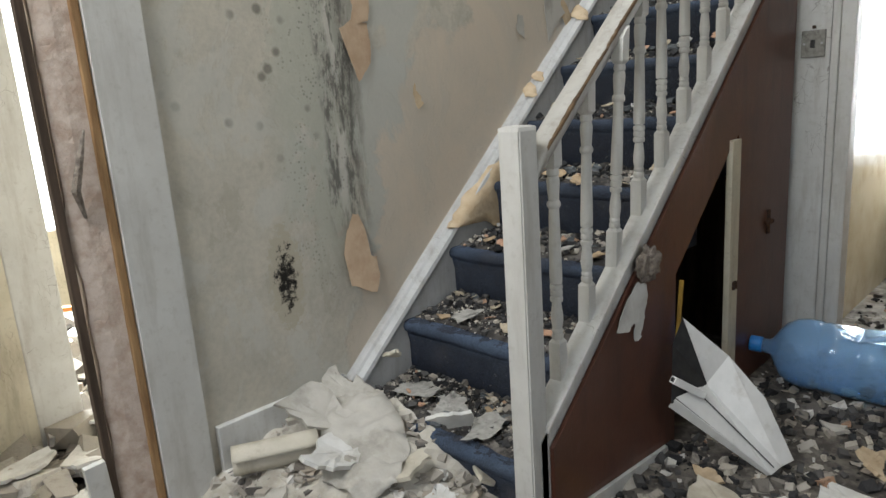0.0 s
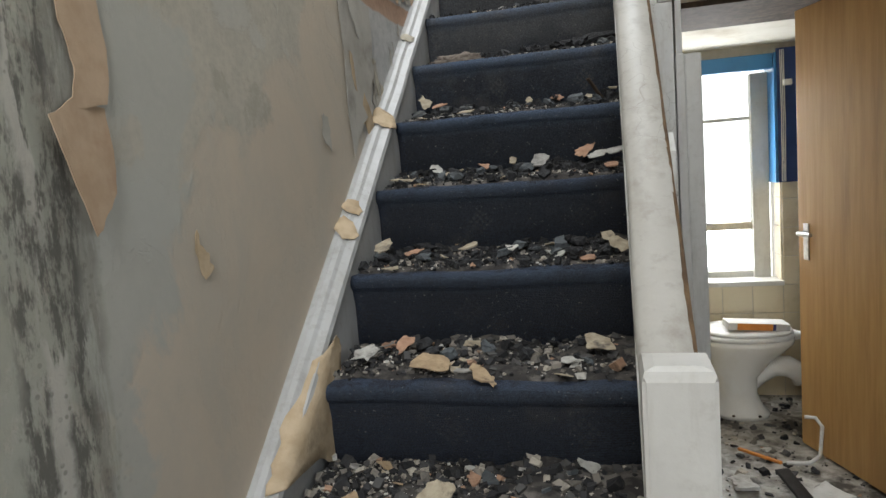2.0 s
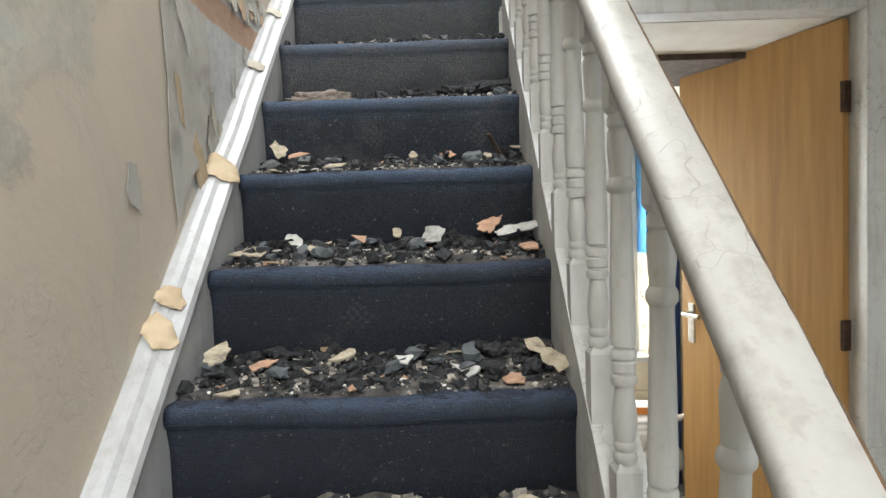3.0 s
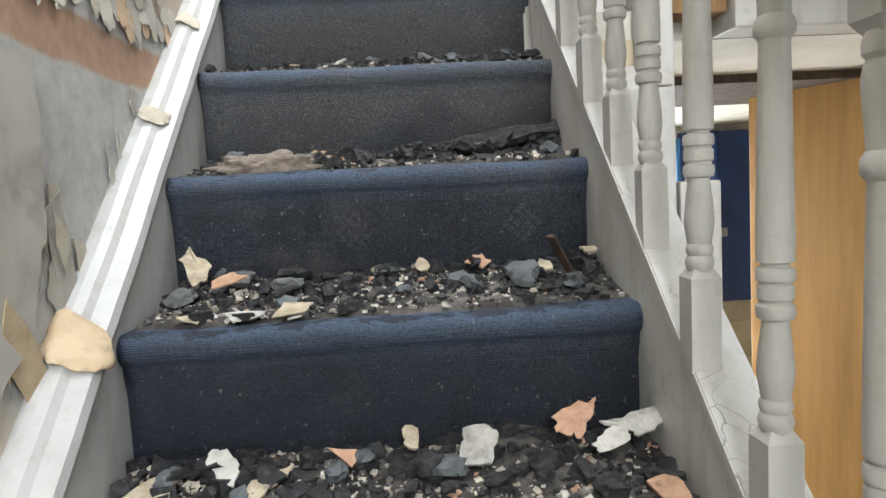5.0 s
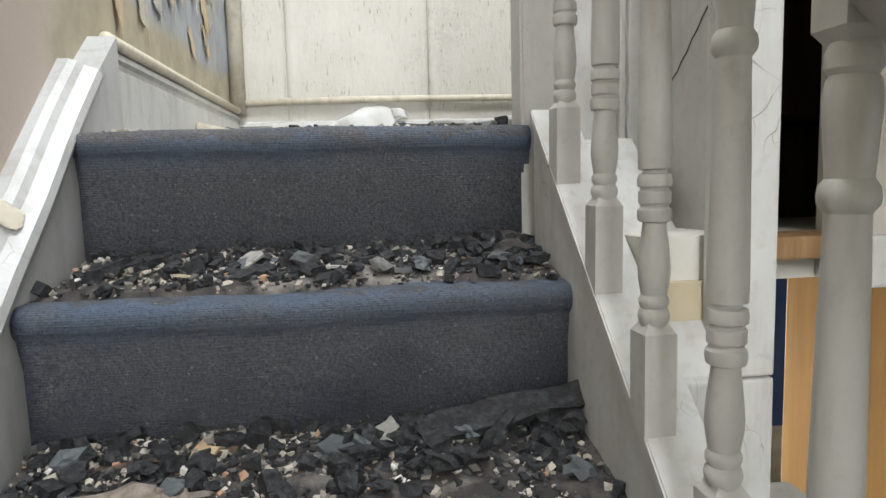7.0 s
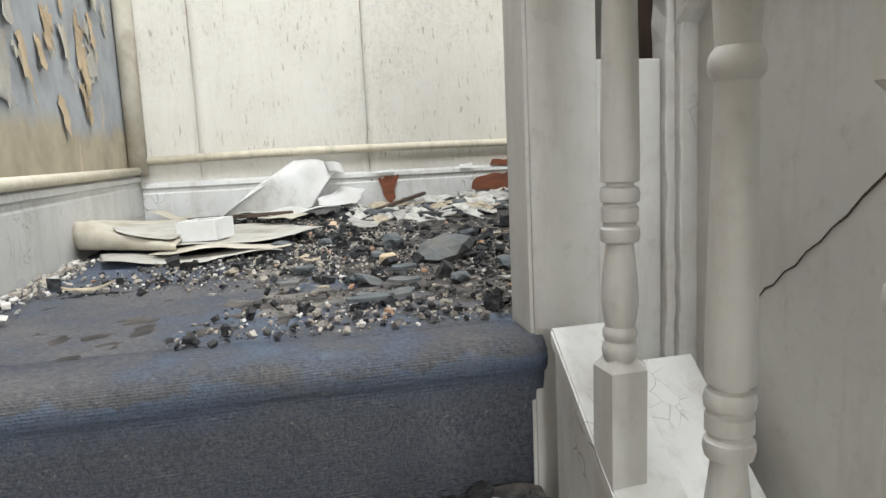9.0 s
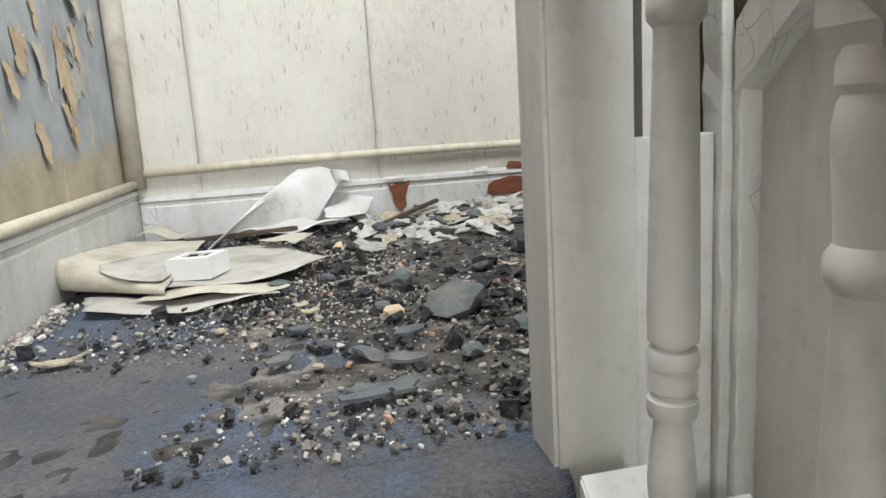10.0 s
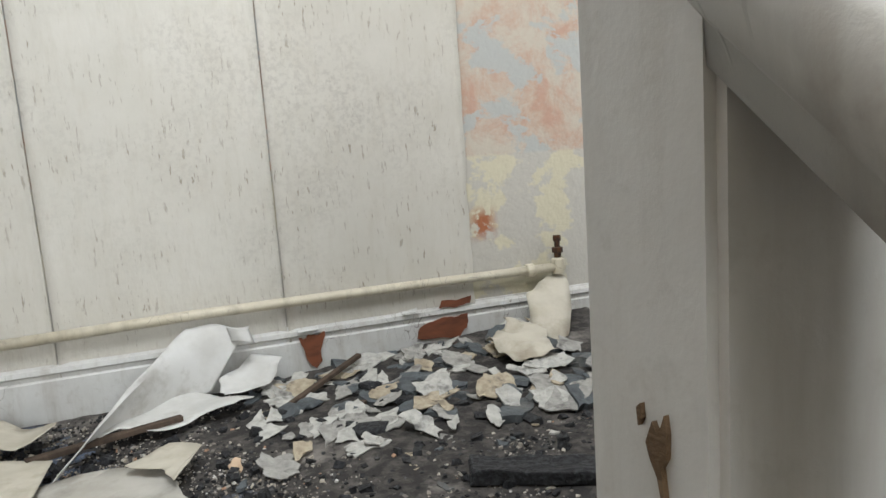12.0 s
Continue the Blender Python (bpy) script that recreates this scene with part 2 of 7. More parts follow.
    col = k.blend(k.calc("MULTIPLY", grime, 0.75), col, (0.20, 0.185, 0.155))
    bare = k.calc("MULTIPLY", k.calc("MULTIPLY", band(k, ym, 0.075, 0.105, 0.006), band(k, z, 0.85, 3.0, 0.05)), k.ramp(k.noise(13, 7, 0.6, (1, 1.2, 0.25), (1, 2, 9)), 0.44, 0.47))
    greenish = k.calc("MULTIPLY", k.calc("MULTIPLY", band(k, ym, -0.13, 0.16, 0.05), k.ramp(z, 0.55, 0.8)), k.ramp(k.noise(7, 8, 0.7, (1, 1, 1), (1, 4, 2), 0.6), 0.42, 0.48))
    col = k.blend(k.calc("MULTIPLY", greenish, 0.65), col, (0.40, 0.41, 0.345))
    col = k.blend(k.calc("MULTIPLY", run, 0.85), col, (0.10, 0.095, 0.085))
    col = k.blend(k.calc("MULTIPLY", bare, 0.9), col, (0.56, 0.54, 0.48))
    speck = k.n.new("ShaderNodeTexVoronoi")
    speck.inputs["Scale"].default_value = 75.0
    k.ln.new(k.geo.outputs["Position"], speck.inputs["Vector"])
    spk = k.calc("MULTIPLY", k.ramp(speck.outputs["Distance"], 0.34, 0.22), k.calc("MULTIPLY", band(k, ym, -0.12, 0.17, 0.06), k.ramp(k.noise(11, 6, 0.7, (1, 1, 1), (7, 1, 3)), 0.47, 0.56)))
    spk = k.calc("MULTIPLY", spk, k.ramp(z, 0.5, 0.75))
    col = k.blend(k.calc("MULTIPLY", spk, 0.45), col, (0.07, 0.065, 0.058))
    wash = k.calc("MULTIPLY", k.calc("MULTIPLY", band(k, ym, 0.0, 0.18, 0.04), band(k, z, 0.7, 3.0, 0.15)), 0.14)
    col = k.blend(wash, col, (0.22, 0.21, 0.19))
    # black bloom and round spots
    dy = k.calc("DIVIDE", k.calc("ADD", y, 0.165), 0.055)
    dz = k.calc("DIVIDE", k.calc("SUBTRACT", z, 0.665), 0.15)
    rr = k.calc("ADD", k.calc("MULTIPLY", dy, dy), k.calc("MULTIPLY", dz, dz))
    rr = k.calc("ADD", rr, k.calc("MULTIPLY", k.calc("SUBTRACT", k.noise(45, 9, 0.75), 0.5), 3.6))
    col = k.blend(k.ramp(rr, 1.3, 0.95), col, (0.42, 0.38, 0.30))
    col = k.blend(k.ramp(rr, 0.42, 0.1), col, (0.018, 0.016, 0.014))
    vo = k.n.new("ShaderNodeTexVoronoi")
    vo.inputs["Scale"].default_value, vo.inputs["Randomness"].default_value = 15.0, 1.0
    k.ln.new(k.geo.outputs["Position"], vo.inputs["Vector"])
    area = k.calc("MULTIPLY", band(k, y, -0.42, 0.08, 0.1), k.ramp(k.noise(3.5, 2), 0.45, 0.58))
    dots = k.calc("MULTIPLY", k.calc("MULTIPLY", k.ramp(k.calc("ADD", vo.outputs["Distance"], k.calc("MULTIPLY", mid, 0.2)), 0.36, 0.24), area), k.ramp(z, 0.9, 1.15))
    col = k.blend(k.calc("MULTIPLY", dots, 0.7), col, (0.13, 0.12, 0.1))
    k.put(k.b.inputs["Base Color"], col)
    h = k.calc("ADD", k.calc("MULTIPLY", mid, 0.6), k.calc("ADD", k.calc("MULTIPLY", fine, 0.3), k.calc("MULTIPLY", k.calc("ADD", run, k.calc("ADD", peach, k.calc("MULTIPLY", greenish, -0.6))), -0.3)))
    h = k.calc("ADD", h, k.calc("MULTIPLY", k.ramp(blotch, 0.52, 0.545), 0.22))
    k.bump(h, 0.3, 0.012)
    return k.m


def paper_wall_material():
    """Cream woodchip-like lining paper with vertical flecks and damp marks; bare pink and grey plaster past its edge."""
    k = node_kit("cream_lining_paper", 0.75, 0.25)
    x, y, z = k.xyz()
    mid = k.noise(6, 7, 0.6)
    streak = k.noise(16, 6, 0.65, (3.0, 1, 0.55))
    fleck = k.noise(38, 4, 0.6, (2.6, 1, 0.55), (3, 0, 0))
    col = k.blend(k.ramp(mid, 0.3, 0.7), (0.60, 0.578, 0.52), (0.535, 0.512, 0.452))
    col = k.blend(k.calc("MULTIPLY", k.ramp(streak, 0.5, 0.75), 0.3), col, (0.45, 0.41, 0.33))
    col = k.blend(k.calc("MULTIPLY", k.ramp(fleck, 0.60, 0.66), k.ramp(mid, 0.42, 0.6, 0.12, 0.85)), col, (0.26, 0.22, 0.17))
    mould = k.calc("MULTIPLY", k.ramp(k.noise(1.7, 6, 0.6, (1, 1, 1), (1, 0, 2)), 0.45, 0.65), k.ramp(k.noise(70, 5, 0.7), 0.46, 0.62))
    col = k.blend(k.calc("MULTIPLY", mould, 0.5), col, (0.36, 0.335, 0.30))
    k.put(k.b.inputs["Base Color"], col)
    k.bump(k.calc("ADD", k.noise(90, 4, 0.6, (1, 1, 0.4)), mid), 0.25, 0.006)
    return k.m


def patch_material():
    """Bare wall: salmon plaster, grey skim and cream remains with a drawn edge."""
    k = node_kit("bare_patchy_plaster", 0.85, 0.2)
    x, y, z = k.xyz()
    a = k.noise(8, 9, 0.7, (1, 1, 1), (0.3, 0, 0.2), 0.4)
    c = k.noise(7, 8, 0.62, (1, 1, 1.3), (4, 2, 1), 0.3)
    low = (0.60, 0.58, 0.44)
    col = k.blend(k.ramp(c, 0.46, 0.5), (0.60, 0.56, 0.42), (0.50, 0.48, 0.43))
    up = k.blend(k.ramp(a, 0.42, 0.62), (0.54, 0.49, 0.41), (0.50, 0.33, 0.25))
    up = k.blend(k.ramp(c, 0.53, 0.57), up, (0.45, 0.46, 0.44))
    col = k.blend(k.ramp(z, 2.703, 2.712), col, up)
    rust = k.calc("MULTIPLY", band(k, x, 1.33, 1.40, 0.02), band(k, z, 2.46, 2.54, 0.02))
    col = k.blend(k.calc("MULTIPLY", rust, k.ramp(k.noise(22, 6), 0.42, 0.48)), col, (0.36, 0.14, 0.07))
    k.put(k.b.inputs["Base Color"], col)
    k.bump(k.calc("ADD", a, k.noise(40, 6)), 0.4, 0.01)
    return k.m


def paint_material(name, a, c, dirt, cracks=0.5, rough=0.45):
    """Old gloss paint with grime, chips and fine cracks."""
    k = node_kit(name, rough, 0.4)
    mid = k.noise(7, 8, 0.65)
    fine = k.noise(45, 6, 0.65)
    col = k.blend(k.ramp(mid, 0.35, 0.7), a, c)
    col = k.blend(k.calc("MULTIPLY", k.ramp(fine, 0.55, 0.75), 0.5), col, dirt)
    drip = k.noise(10, 7, 0.65, (2.2, 2.2, 0.35), (3, 3, 1))
    col = k.blend(k.calc("MULTIPLY", k.ramp(drip, 0.5, 0.7), 0.55), col, dirt)
    vo = k.n.new("ShaderNodeTexVoronoi")
    vo.feature, vo.inputs["Scale"].default_value = "DISTANCE_TO_EDGE", 16.0
    mp = k.n.new("ShaderNodeMapping")
    mp.inputs["Scale"].default_value = (2, 2, 0.6)
    wob = k.n.new("ShaderNodeTexNoise")
    wob.inputs["Scale"].default_value = 9.0
    k.ln.new(k.geo.outputs["Position"], wob.inputs["Vector"])
    va = k.n.new("ShaderNodeVectorMath")
    va.operation = "MULTIPLY_ADD"
    k.ln.new(wob.outputs["Color"], va.inputs[0])
    va.inputs[1].default_value = (0.12, 0.12, 0.12)
    k.ln.new(k.geo.outputs["Position"], va.inputs[2])
    k.ln.new(va.outputs[0], mp.inputs["Vector"])
    k.ln.new(mp.outputs[0], vo.inputs["Vector"])
    line = k.calc("MULTIPLY", k.ramp(vo.outputs["Distance"], 0.016, 0.005), k.ramp(k.noise(4.0, 5), 0.53, 0.57))
    col = k.blend(k.calc("MULTIPLY", line, cracks), col, (0.09, 0.07, 0.05))
    chip = k.calc("MULTIPLY", k.ramp(k.noise(24, 8, 0.7), 0.70, 0.72), cracks)
    col = k.blend(chip, col, (0.22, 0.15, 0.09))
    k.put(k.b.inputs["Base Color"], col)
    k.bump(k.calc("SUBTRACT", k.calc("ADD", mid, k.calc("MULTIPLY", fine, 0.25)), k.calc("MULTIPLY", k.calc("ADD", line, chip), cracks)), 0.25, 0.006)
    return k.m


M_CARPET = carpet_material()
M_WALL = stair_wall_material()
M_PAPER = paper_wall_material()
M_PATCH = patch_material()
M_WHITE = paint_material("grimy_white_gloss", (0.56, 0.555, 0.525), (0.48, 0.47, 0.44), (0.36, 0.34, 0.30), 0.0)
M_STRING = paint_material("dulled_white_string_gloss", (0.45, 0.455, 0.45), (0.38, 0.38, 0.37), (0.27, 0.25, 0.22), 0.25, 0.36)
# handrail gloss, darker and greyer than the newels' white
M_RAIL = paint_material("dull_ivory_gloss", (0.42, 0.408, 0.375), (0.355, 0.34, 0.305), (0.23, 0.205, 0.17), 0.25)
M_WHITE2 = paint_material("cracked_white_paint", (0.60, 0.60, 0.575), (0.51, 0.505, 0.48), (0.36, 0.33, 0.29), 0.55)
M_CREAM = paint_material("yellowed_cream_paint", (0.60, 0.555, 0.44), (0.50, 0.45, 0.34), (0.3, 0.26, 0.19), 0.4)
M_BROWN = paint_material("brown_gloss_panel", (0.115, 0.045, 0.028), (0.085, 0.035, 0.023), (0.05, 0.025, 0.02), 0.15, 0.35)
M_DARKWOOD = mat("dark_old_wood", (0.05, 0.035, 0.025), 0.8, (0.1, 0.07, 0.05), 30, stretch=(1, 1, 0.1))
M_RAWWOOD = mat("raw_split_wood", (0.34, 0.21, 0.1), 0.75, (0.2, 0.11, 0.05), 40, stretch=(1, 1, 0.12))
M_PLASTER = mat("old_wall_plaster", (0.52, 0.49, 0.43), 0.9, (0.42, 0.39, 0.33), 12, stain=(0.3, 0.27, 0.22))
M_BRICK = mat("crumbling_plaster_edge", (0.50, 0.42, 0.36), 0.95, (0.38, 0.29, 0.23), 25, bump=0.8, bump_scale=30)
M_CEIL = mat("stained_ceiling", (0.70, 0.68, 0.62), 0.9, (0.6, 0.57, 0.5), 5, stain=(0.42, 0.36, 0.27), stain_scale=2.2)
M_DIRT = mat("soot_and_dirt", (0.035, 0.032, 0.03), 0.95, (0.1, 0.09, 0.08), 30, (0.45, 0.7), 0.6, 60, stain=(0.22, 0.2, 0.18), stain_scale=6)
M_FLOOR = mat("filthy_hall_floor", (0.07, 0.062, 0.055), 0.9, (0.2, 0.18, 0.15), 18, (0.45, 0.7), 0.6, 50, stain=(0.32, 0.29, 0.25), stain_scale=4)
M_LINO = mat("dirty_lino", (0.46, 0.44, 0.40), 0.45, (0.20, 0.185, 0.155), 14, (0.4, 0.62), 0.2, 60, stain=(0.05, 0.043, 0.035), stain_scale=4.5, stain_at=(0.5, 0.6))
M_TILE = mat("cream_glazed_tile", (0.63, 0.555, 0.40), 0.25, (0.56, 0.48, 0.33), 6, bump=0.03, spec=0.5, stain=(0.45, 0.38, 0.26), stain_scale=3)
M_BLUE = mat("royal_blue_gloss", (0.022, 0.058, 0.20), 0.3, (0.016, 0.04, 0.14), 8, bump=0.05, spec=0.5)
M_BLUE2 = mat("sky_blue_gloss", (0.05, 0.22, 0.46), 0.3, (0.04, 0.17, 0.38), 8, bump=0.05, spec=0.5)
M_DOOR = mat("orange_wood_veneer", (0.50, 0.30, 0.115), 0.42, (0.40, 0.22, 0.075), 16, (0.35, 0.7), 0.06, 60, stain=(0.30, 0.16, 0.06), stain_scale=2.5, stretch=(2.2, 2.2, 0.16), spec=0.4)
M_CERAMIC = mat("white_ceramic", (0.78, 0.77, 0.73), 0.12, (0.7, 0.68, 0.62), 6, bump=0.0, spec=0.5)
M_METAL = mat("dull_metal", (0.5, 0.5, 0.5), 0.35, (0.35, 0.35, 0.35), 60, metal=1.0, bump=0.05)
M_RUST = mat("rusty_iron", (0.05, 0.035, 0.03), 0.8, (0.12, 0.06, 0.03), 60, metal=0.3, bump=0.4)
M_BAREDGE = mat("torn_brown_wood_edge", (0.15, 0.095, 0.05), 0.8, (0.08, 0.05, 0.03), 45, bump=0.5, stretch=(1, 0.4, 1))
M_TARNISH = mat("tarnished_switch_metal", (0.30, 0.29, 0.26), 0.5, (0.2, 0.19, 0.17), 60, bump=0.1, stain=(0.14, 0.13, 0.11), stain_scale=30)
M_FLAKE_CREAM = mat("sooty_cream_flake", (0.44, 0.38, 0.28), 0.9, (0.30, 0.25, 0.18), 45, bump=0.5, stain=(0.12, 0.105, 0.09), stain_scale=24)
M_FLAKE_GREY = mat("sooty_grey_flake", (0.36, 0.35, 0.32), 0.9, (0.25, 0.24, 0.22), 45, bump=0.5, stain=(0.10, 0.095, 0.09), stain_scale=24)
M_FLAKE_PEACH = mat("sooty_peach_flake", (0.46, 0.285, 0.19), 0.9, (0.34, 0.20, 0.13), 45, bump=0.5, stain=(0.14, 0.10, 0.08), stain_scale=24)
M_FLAKE_TAN = mat("sooty_tan_flake", (0.43, 0.32, 0.20), 0.9, (0.32, 0.23, 0.14), 45, bump=0.5, stain=(0.13, 0.10, 0.075), stain_scale=24)
M_FLAKE_WHITE = mat("sooty_white_flake", (0.50, 0.49, 0.45), 0.85, (0.36, 0.35, 0.32), 45, bump=0.5, stain=(0.15, 0.145, 0.135), stain_scale=24)
M_RED = mat("bare_red_brown_wood", (0.20, 0.07, 0.035), 0.8, (0.12, 0.045, 0.025), 30, stretch=(0.3, 1, 1))
M_CHAR = mat("charred_wood", (0.018, 0.018, 0.019), 0.7, (0.06, 0.062, 0.066), 90, (0.45, 0.75), 0.8, 90)
M_SLATE = mat("blue_grey_slate", (0.10, 0.112, 0.118), 0.65, (0.06, 0.066, 0.07), 30, bump=0.4, stain=(0.16, 0.15, 0.13))
M_GREYPAPER = mat("damp_backing_paper", (0.45, 0.43, 0.385), 0.85, (0.37, 0.35, 0.305), 10, stain=(0.24, 0.225, 0.195), stain_scale=6, stain_at=(0.5, 0.68), bump=0.3)
M_CREAMPAPER = mat("cream_wallpaper", (0.51, 0.475, 0.395), 0.85, (0.42, 0.385, 0.31), 9, stain=(0.31, 0.27, 0.205), stain_scale=6, stain_at=(0.5, 0.68), bump=0.3)
M_WHITEPAPER = mat("white_wallpaper", (0.60, 0.595, 0.57), 0.8, (0.50, 0.49, 0.46), 9, stain=(0.36, 0.34, 0.30), stain_scale=6)
M_PEACH = mat("peach_paper_back", (0.55, 0.41, 0.285), 0.85, (0.46, 0.33, 0.22), 14, bump=0.2, stain=(0.44, 0.3, 0.2), stain_scale=9)
M_TAN = mat("tan_torn_paper", (0.52, 0.415, 0.285), 0.9, (0.42, 0.32, 0.205), 16, bump=0.5, stain=(0.33, 0.26, 0.18), stain_scale=10, spec=0.1)
M_PLASTIC = mat("white_plastic", (0.72, 0.72, 0.70), 0.35, (0.66, 0.66, 0.64), 20, bump=0.03, spec=0.5, stain=(0.5, 0.48, 0.44), stain_scale=9)
M_YELLOW = mat("yellow_foam", (0.52, 0.33, 0.07), 0.9, (0.4, 0.23, 0.04), 25, bump=0.5, stain=(0.25, 0.15, 0.05), stain_scale=8)
M_ORANGE = mat("orange_card", (0.65, 0.25, 0.05), 0.6, (0.55, 0.2, 0.05), 30, bump=0.05)
M_PURPLE = mat("dark_blue_card", (0.06, 0.05, 0.14), 0.6)
M_TAPBLUE = mat("bright_blue_plastic", (0.02, 0.22, 0.62), 0.35, spec=0.5, bump=0.0)
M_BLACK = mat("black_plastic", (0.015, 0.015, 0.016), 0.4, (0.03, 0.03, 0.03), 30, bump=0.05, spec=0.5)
M_FLUFF = mat("grey_lint", (0.28, 0.24, 0.20), 1.0, (0.16, 0.13, 0.11), 60, bump=0.8)
M_RUBBLE = mat("ash_and_paint_crumbs", (0.1, 0.1, 0.1), 0.85, (0.06, 0.055, 0.05), 50, (0.5, 0.8), 0.4, 120, island=[
    (0.0, (0.018, 0.018, 0.019)), (0.28, (0.04, 0.04, 0.042)), (0.48, (0.085, 0.083, 0.08)), (0.66, (0.17, 0.155, 0.135)),
    (0.80, (0.30, 0.27, 0.23)), (0.88, (0.46, 0.42, 0.35)), (0.94, (0.42, 0.26, 0.17)), (0.965, (0.55, 0.53, 0.48))])
M_PALE = mat("pale_plaster_rubble", (0.4, 0.4, 0.4), 0.9, (0.28, 0.25, 0.22), 30, (0.5, 0.8), 0.4, 90, island=[
    (0.0, (0.42, 0.39, 0.34)), (0.3, (0.34, 0.31, 0.265)), (0.5, (0.24, 0.215, 0.185)), (0.66, (0.37, 0.32, 0.26)),
    (0.76, (0.62, 0.60, 0.56)), (0.9, (0.12, 0.11, 0.10))])


def glass_material(name, color, rough=0.03, ior=1.45, clear=1.0):
    m = bpy.data.materials.new(name)
    m.use_nodes = True
    b = m.node_tree.nodes["Principled BSDF"]
    b.inputs["Base Color"].default_value = (*color, 1)
    b.inputs["Roughness"].default_value = rough
    b.inputs["Transmission Weight"].default_value = clear
    b.inputs["IOR"].default_value = ior
    return m


M_BOTTLE = glass_material("blue_clear_plastic", (0.50, 0.74, 0.97), 0.12, 1.2, 0.8)
M_GLASS = glass_material("window_glass", (0.95, 0.97, 0.97), 0.02)


def glow_material(name, color, strength):
    m = bpy.data.materials.new(name)
    m.use_nodes = True
    b = m.node_tree.nodes["Principled BSDF"]
    b.inputs["Base Color"].default_value = (*color, 1)
    b.inputs["Emission Color"].default_value = (*color, 1)
    b.inputs["Emission Strength"].default_value = strength
    return m


M_SKY = glow_material("white_overcast_daylight", (0.97, 0.99, 1.0), 3.0)

# ---- building helpers ----
rng = random.Random(7)


def empty(name, loc, label="", category="", group="", kind=""):
    ob = new(name)
    ob.location = loc
    return tagged(ob, label, category, group, kind)


def mesh_object(name, bm, material, smooth=False):
    me = bpy.data.meshes.new(name)
    bm.normal_update()
    bm.to_mesh(me)
    bm.free()
    for p in me.polygons:
        p.use_smooth = smooth
    for m in (material if isinstance(material, (list, tuple)) else [material]):
        me.materials.append(m)
    return new(name, me)


def thing(name, bm, material, label, category, group="", kind="", smooth=False):
    return tagged(mesh_object(name, bm, material, smooth), label, category, group, kind)


def part(name, bm, material, parent, label="", smooth=False):
    """One mesh under a thing or a part; the bmesh is in world metres."""
    ob = mesh_object(name, bm, material, smooth)
    ob.parent = parent
    base = Vector(parent.location)
    if parent.parent:
        base = base + Vector(parent.parent.location)
    ob.data.transform(Matrix.Translation(-base))
    if label:
        ob["label"] = label
    return ob


def box(x0, x1, y0, y1, z0, z1, bevel=0.0, bm=None, m=None):
    bm = bm or bmesh.new()
    made = bmesh.ops.create_cube(bm, size=1)["verts"]
    for v in made:
        v.co = Vector(((x0 + x1) / 2 + v.co.x * (x1 - x0), (y0 + y1) / 2 + v.co.y * (y1 - y0), (z0 + z1) / 2 + v.co.z * (z1 - z0)))
    if bevel:
        edges = list({e for v in made for e in v.link_edges})
        made = bmesh.ops.bevel(bm, geom=edges, offset=bevel, segments=2, affect="EDGES", profile=0.6)["verts"]
    if m is not None:
        for v in made:
            v.co = m @ v.co
    return bm


def prism(points, axis, lo, hi, bm=None, bevel=0.0):
    """A flat outline (list of 2D points) drawn out along an axis."""
    bm = bm or bmesh.new()

    def at(p, h):
        return {"x": (h, p[0], p[1]), "y": (p[0], h, p[1]), "z": (p[0], p[1], h)}[axis]

    a = [bm.verts.new(at(p, lo)) for p in points]
    c = [bm.verts.new(at(p, hi)) for p in points]
    faces = [bm.faces.new(a), bm.faces.new(c[::-1])]
    for i in range(len(points)):
        j = (i + 1) % len(points)
        faces.append(bm.faces.new((a[i], c[i], c[j], a[j])))
    bmesh.ops.recalc_face_normals(bm, faces=faces)
    if bevel:
        bmesh.ops.bevel(bm, geom=list({e for f in faces for e in f.edges}), offset=bevel, segments=2, affect="EDGES")
    return bm


def tube(points, radius, bm=None, seg=12, radii=None):
    """A round bar along a line of points."""
    bm = bm or bmesh.new()
    pts = [Vector(p) for p in points]
    rings = []
    for i, p in enumerate(pts):
        d = (pts[min(i + 1, len(pts) - 1)] - pts[max(i - 1, 0)]).normalized()
        a = d.orthogonal().normalized() if i == 0 else (rings[-1][1] - d * rings[-1][1].dot(d)).normalized()
        c = d.cross(a)
        r = radii[i] if radii else radius
        rings.append(([bm.verts.new(p + (a * math.cos(2 * math.pi * k / seg) + c * math.sin(2 * math.pi * k / seg)) * r) for k in range(seg)], a))
    for (r0, _), (r1, _) in zip(rings, rings[1:]):
        for k in range(seg):
            bm.faces.new((r0[k], r0[(k + 1) % seg], r1[(k + 1) % seg], r1[k]))
    bm.faces.new(rings[0][0][::-1])
    bm.faces.new(rings[-1][0])
    return bm


def lathe(profile, center, seg=16, bm=None, m=None):
    """A turned shape: (radius, height) pairs round an upright axis."""
    bm = bm or bmesh.new()
    cx, cy, cz = center
    rings = []
    for r, h in profile:
        ring = []
        for k in range(seg):
            a = 2 * math.pi * k / seg
            p = Vector((cx + r * math.cos(a), cy + r * math.sin(a), cz + h))
            ring.append(bm.verts.new(m @ p if m else p))
        rings.append(ring)
    for r0, r1 in zip(rings, rings[1:]):
        for k in range(seg):
            bm.faces.new((r0[k], r0[(k + 1) % seg], r1[(k + 1) % seg], r1[k]))
    bm.faces.new(rings[0][::-1])
    bm.faces.new(rings[-1])
    return bm


def roughen(bm, amount, scale=20.0, seed=0.0):
    for v in bm.verts:
        d = noise.noise_vector(v.co * scale + Vector((seed, seed * 2, 0)))
        v.co += d * amount
    return bm


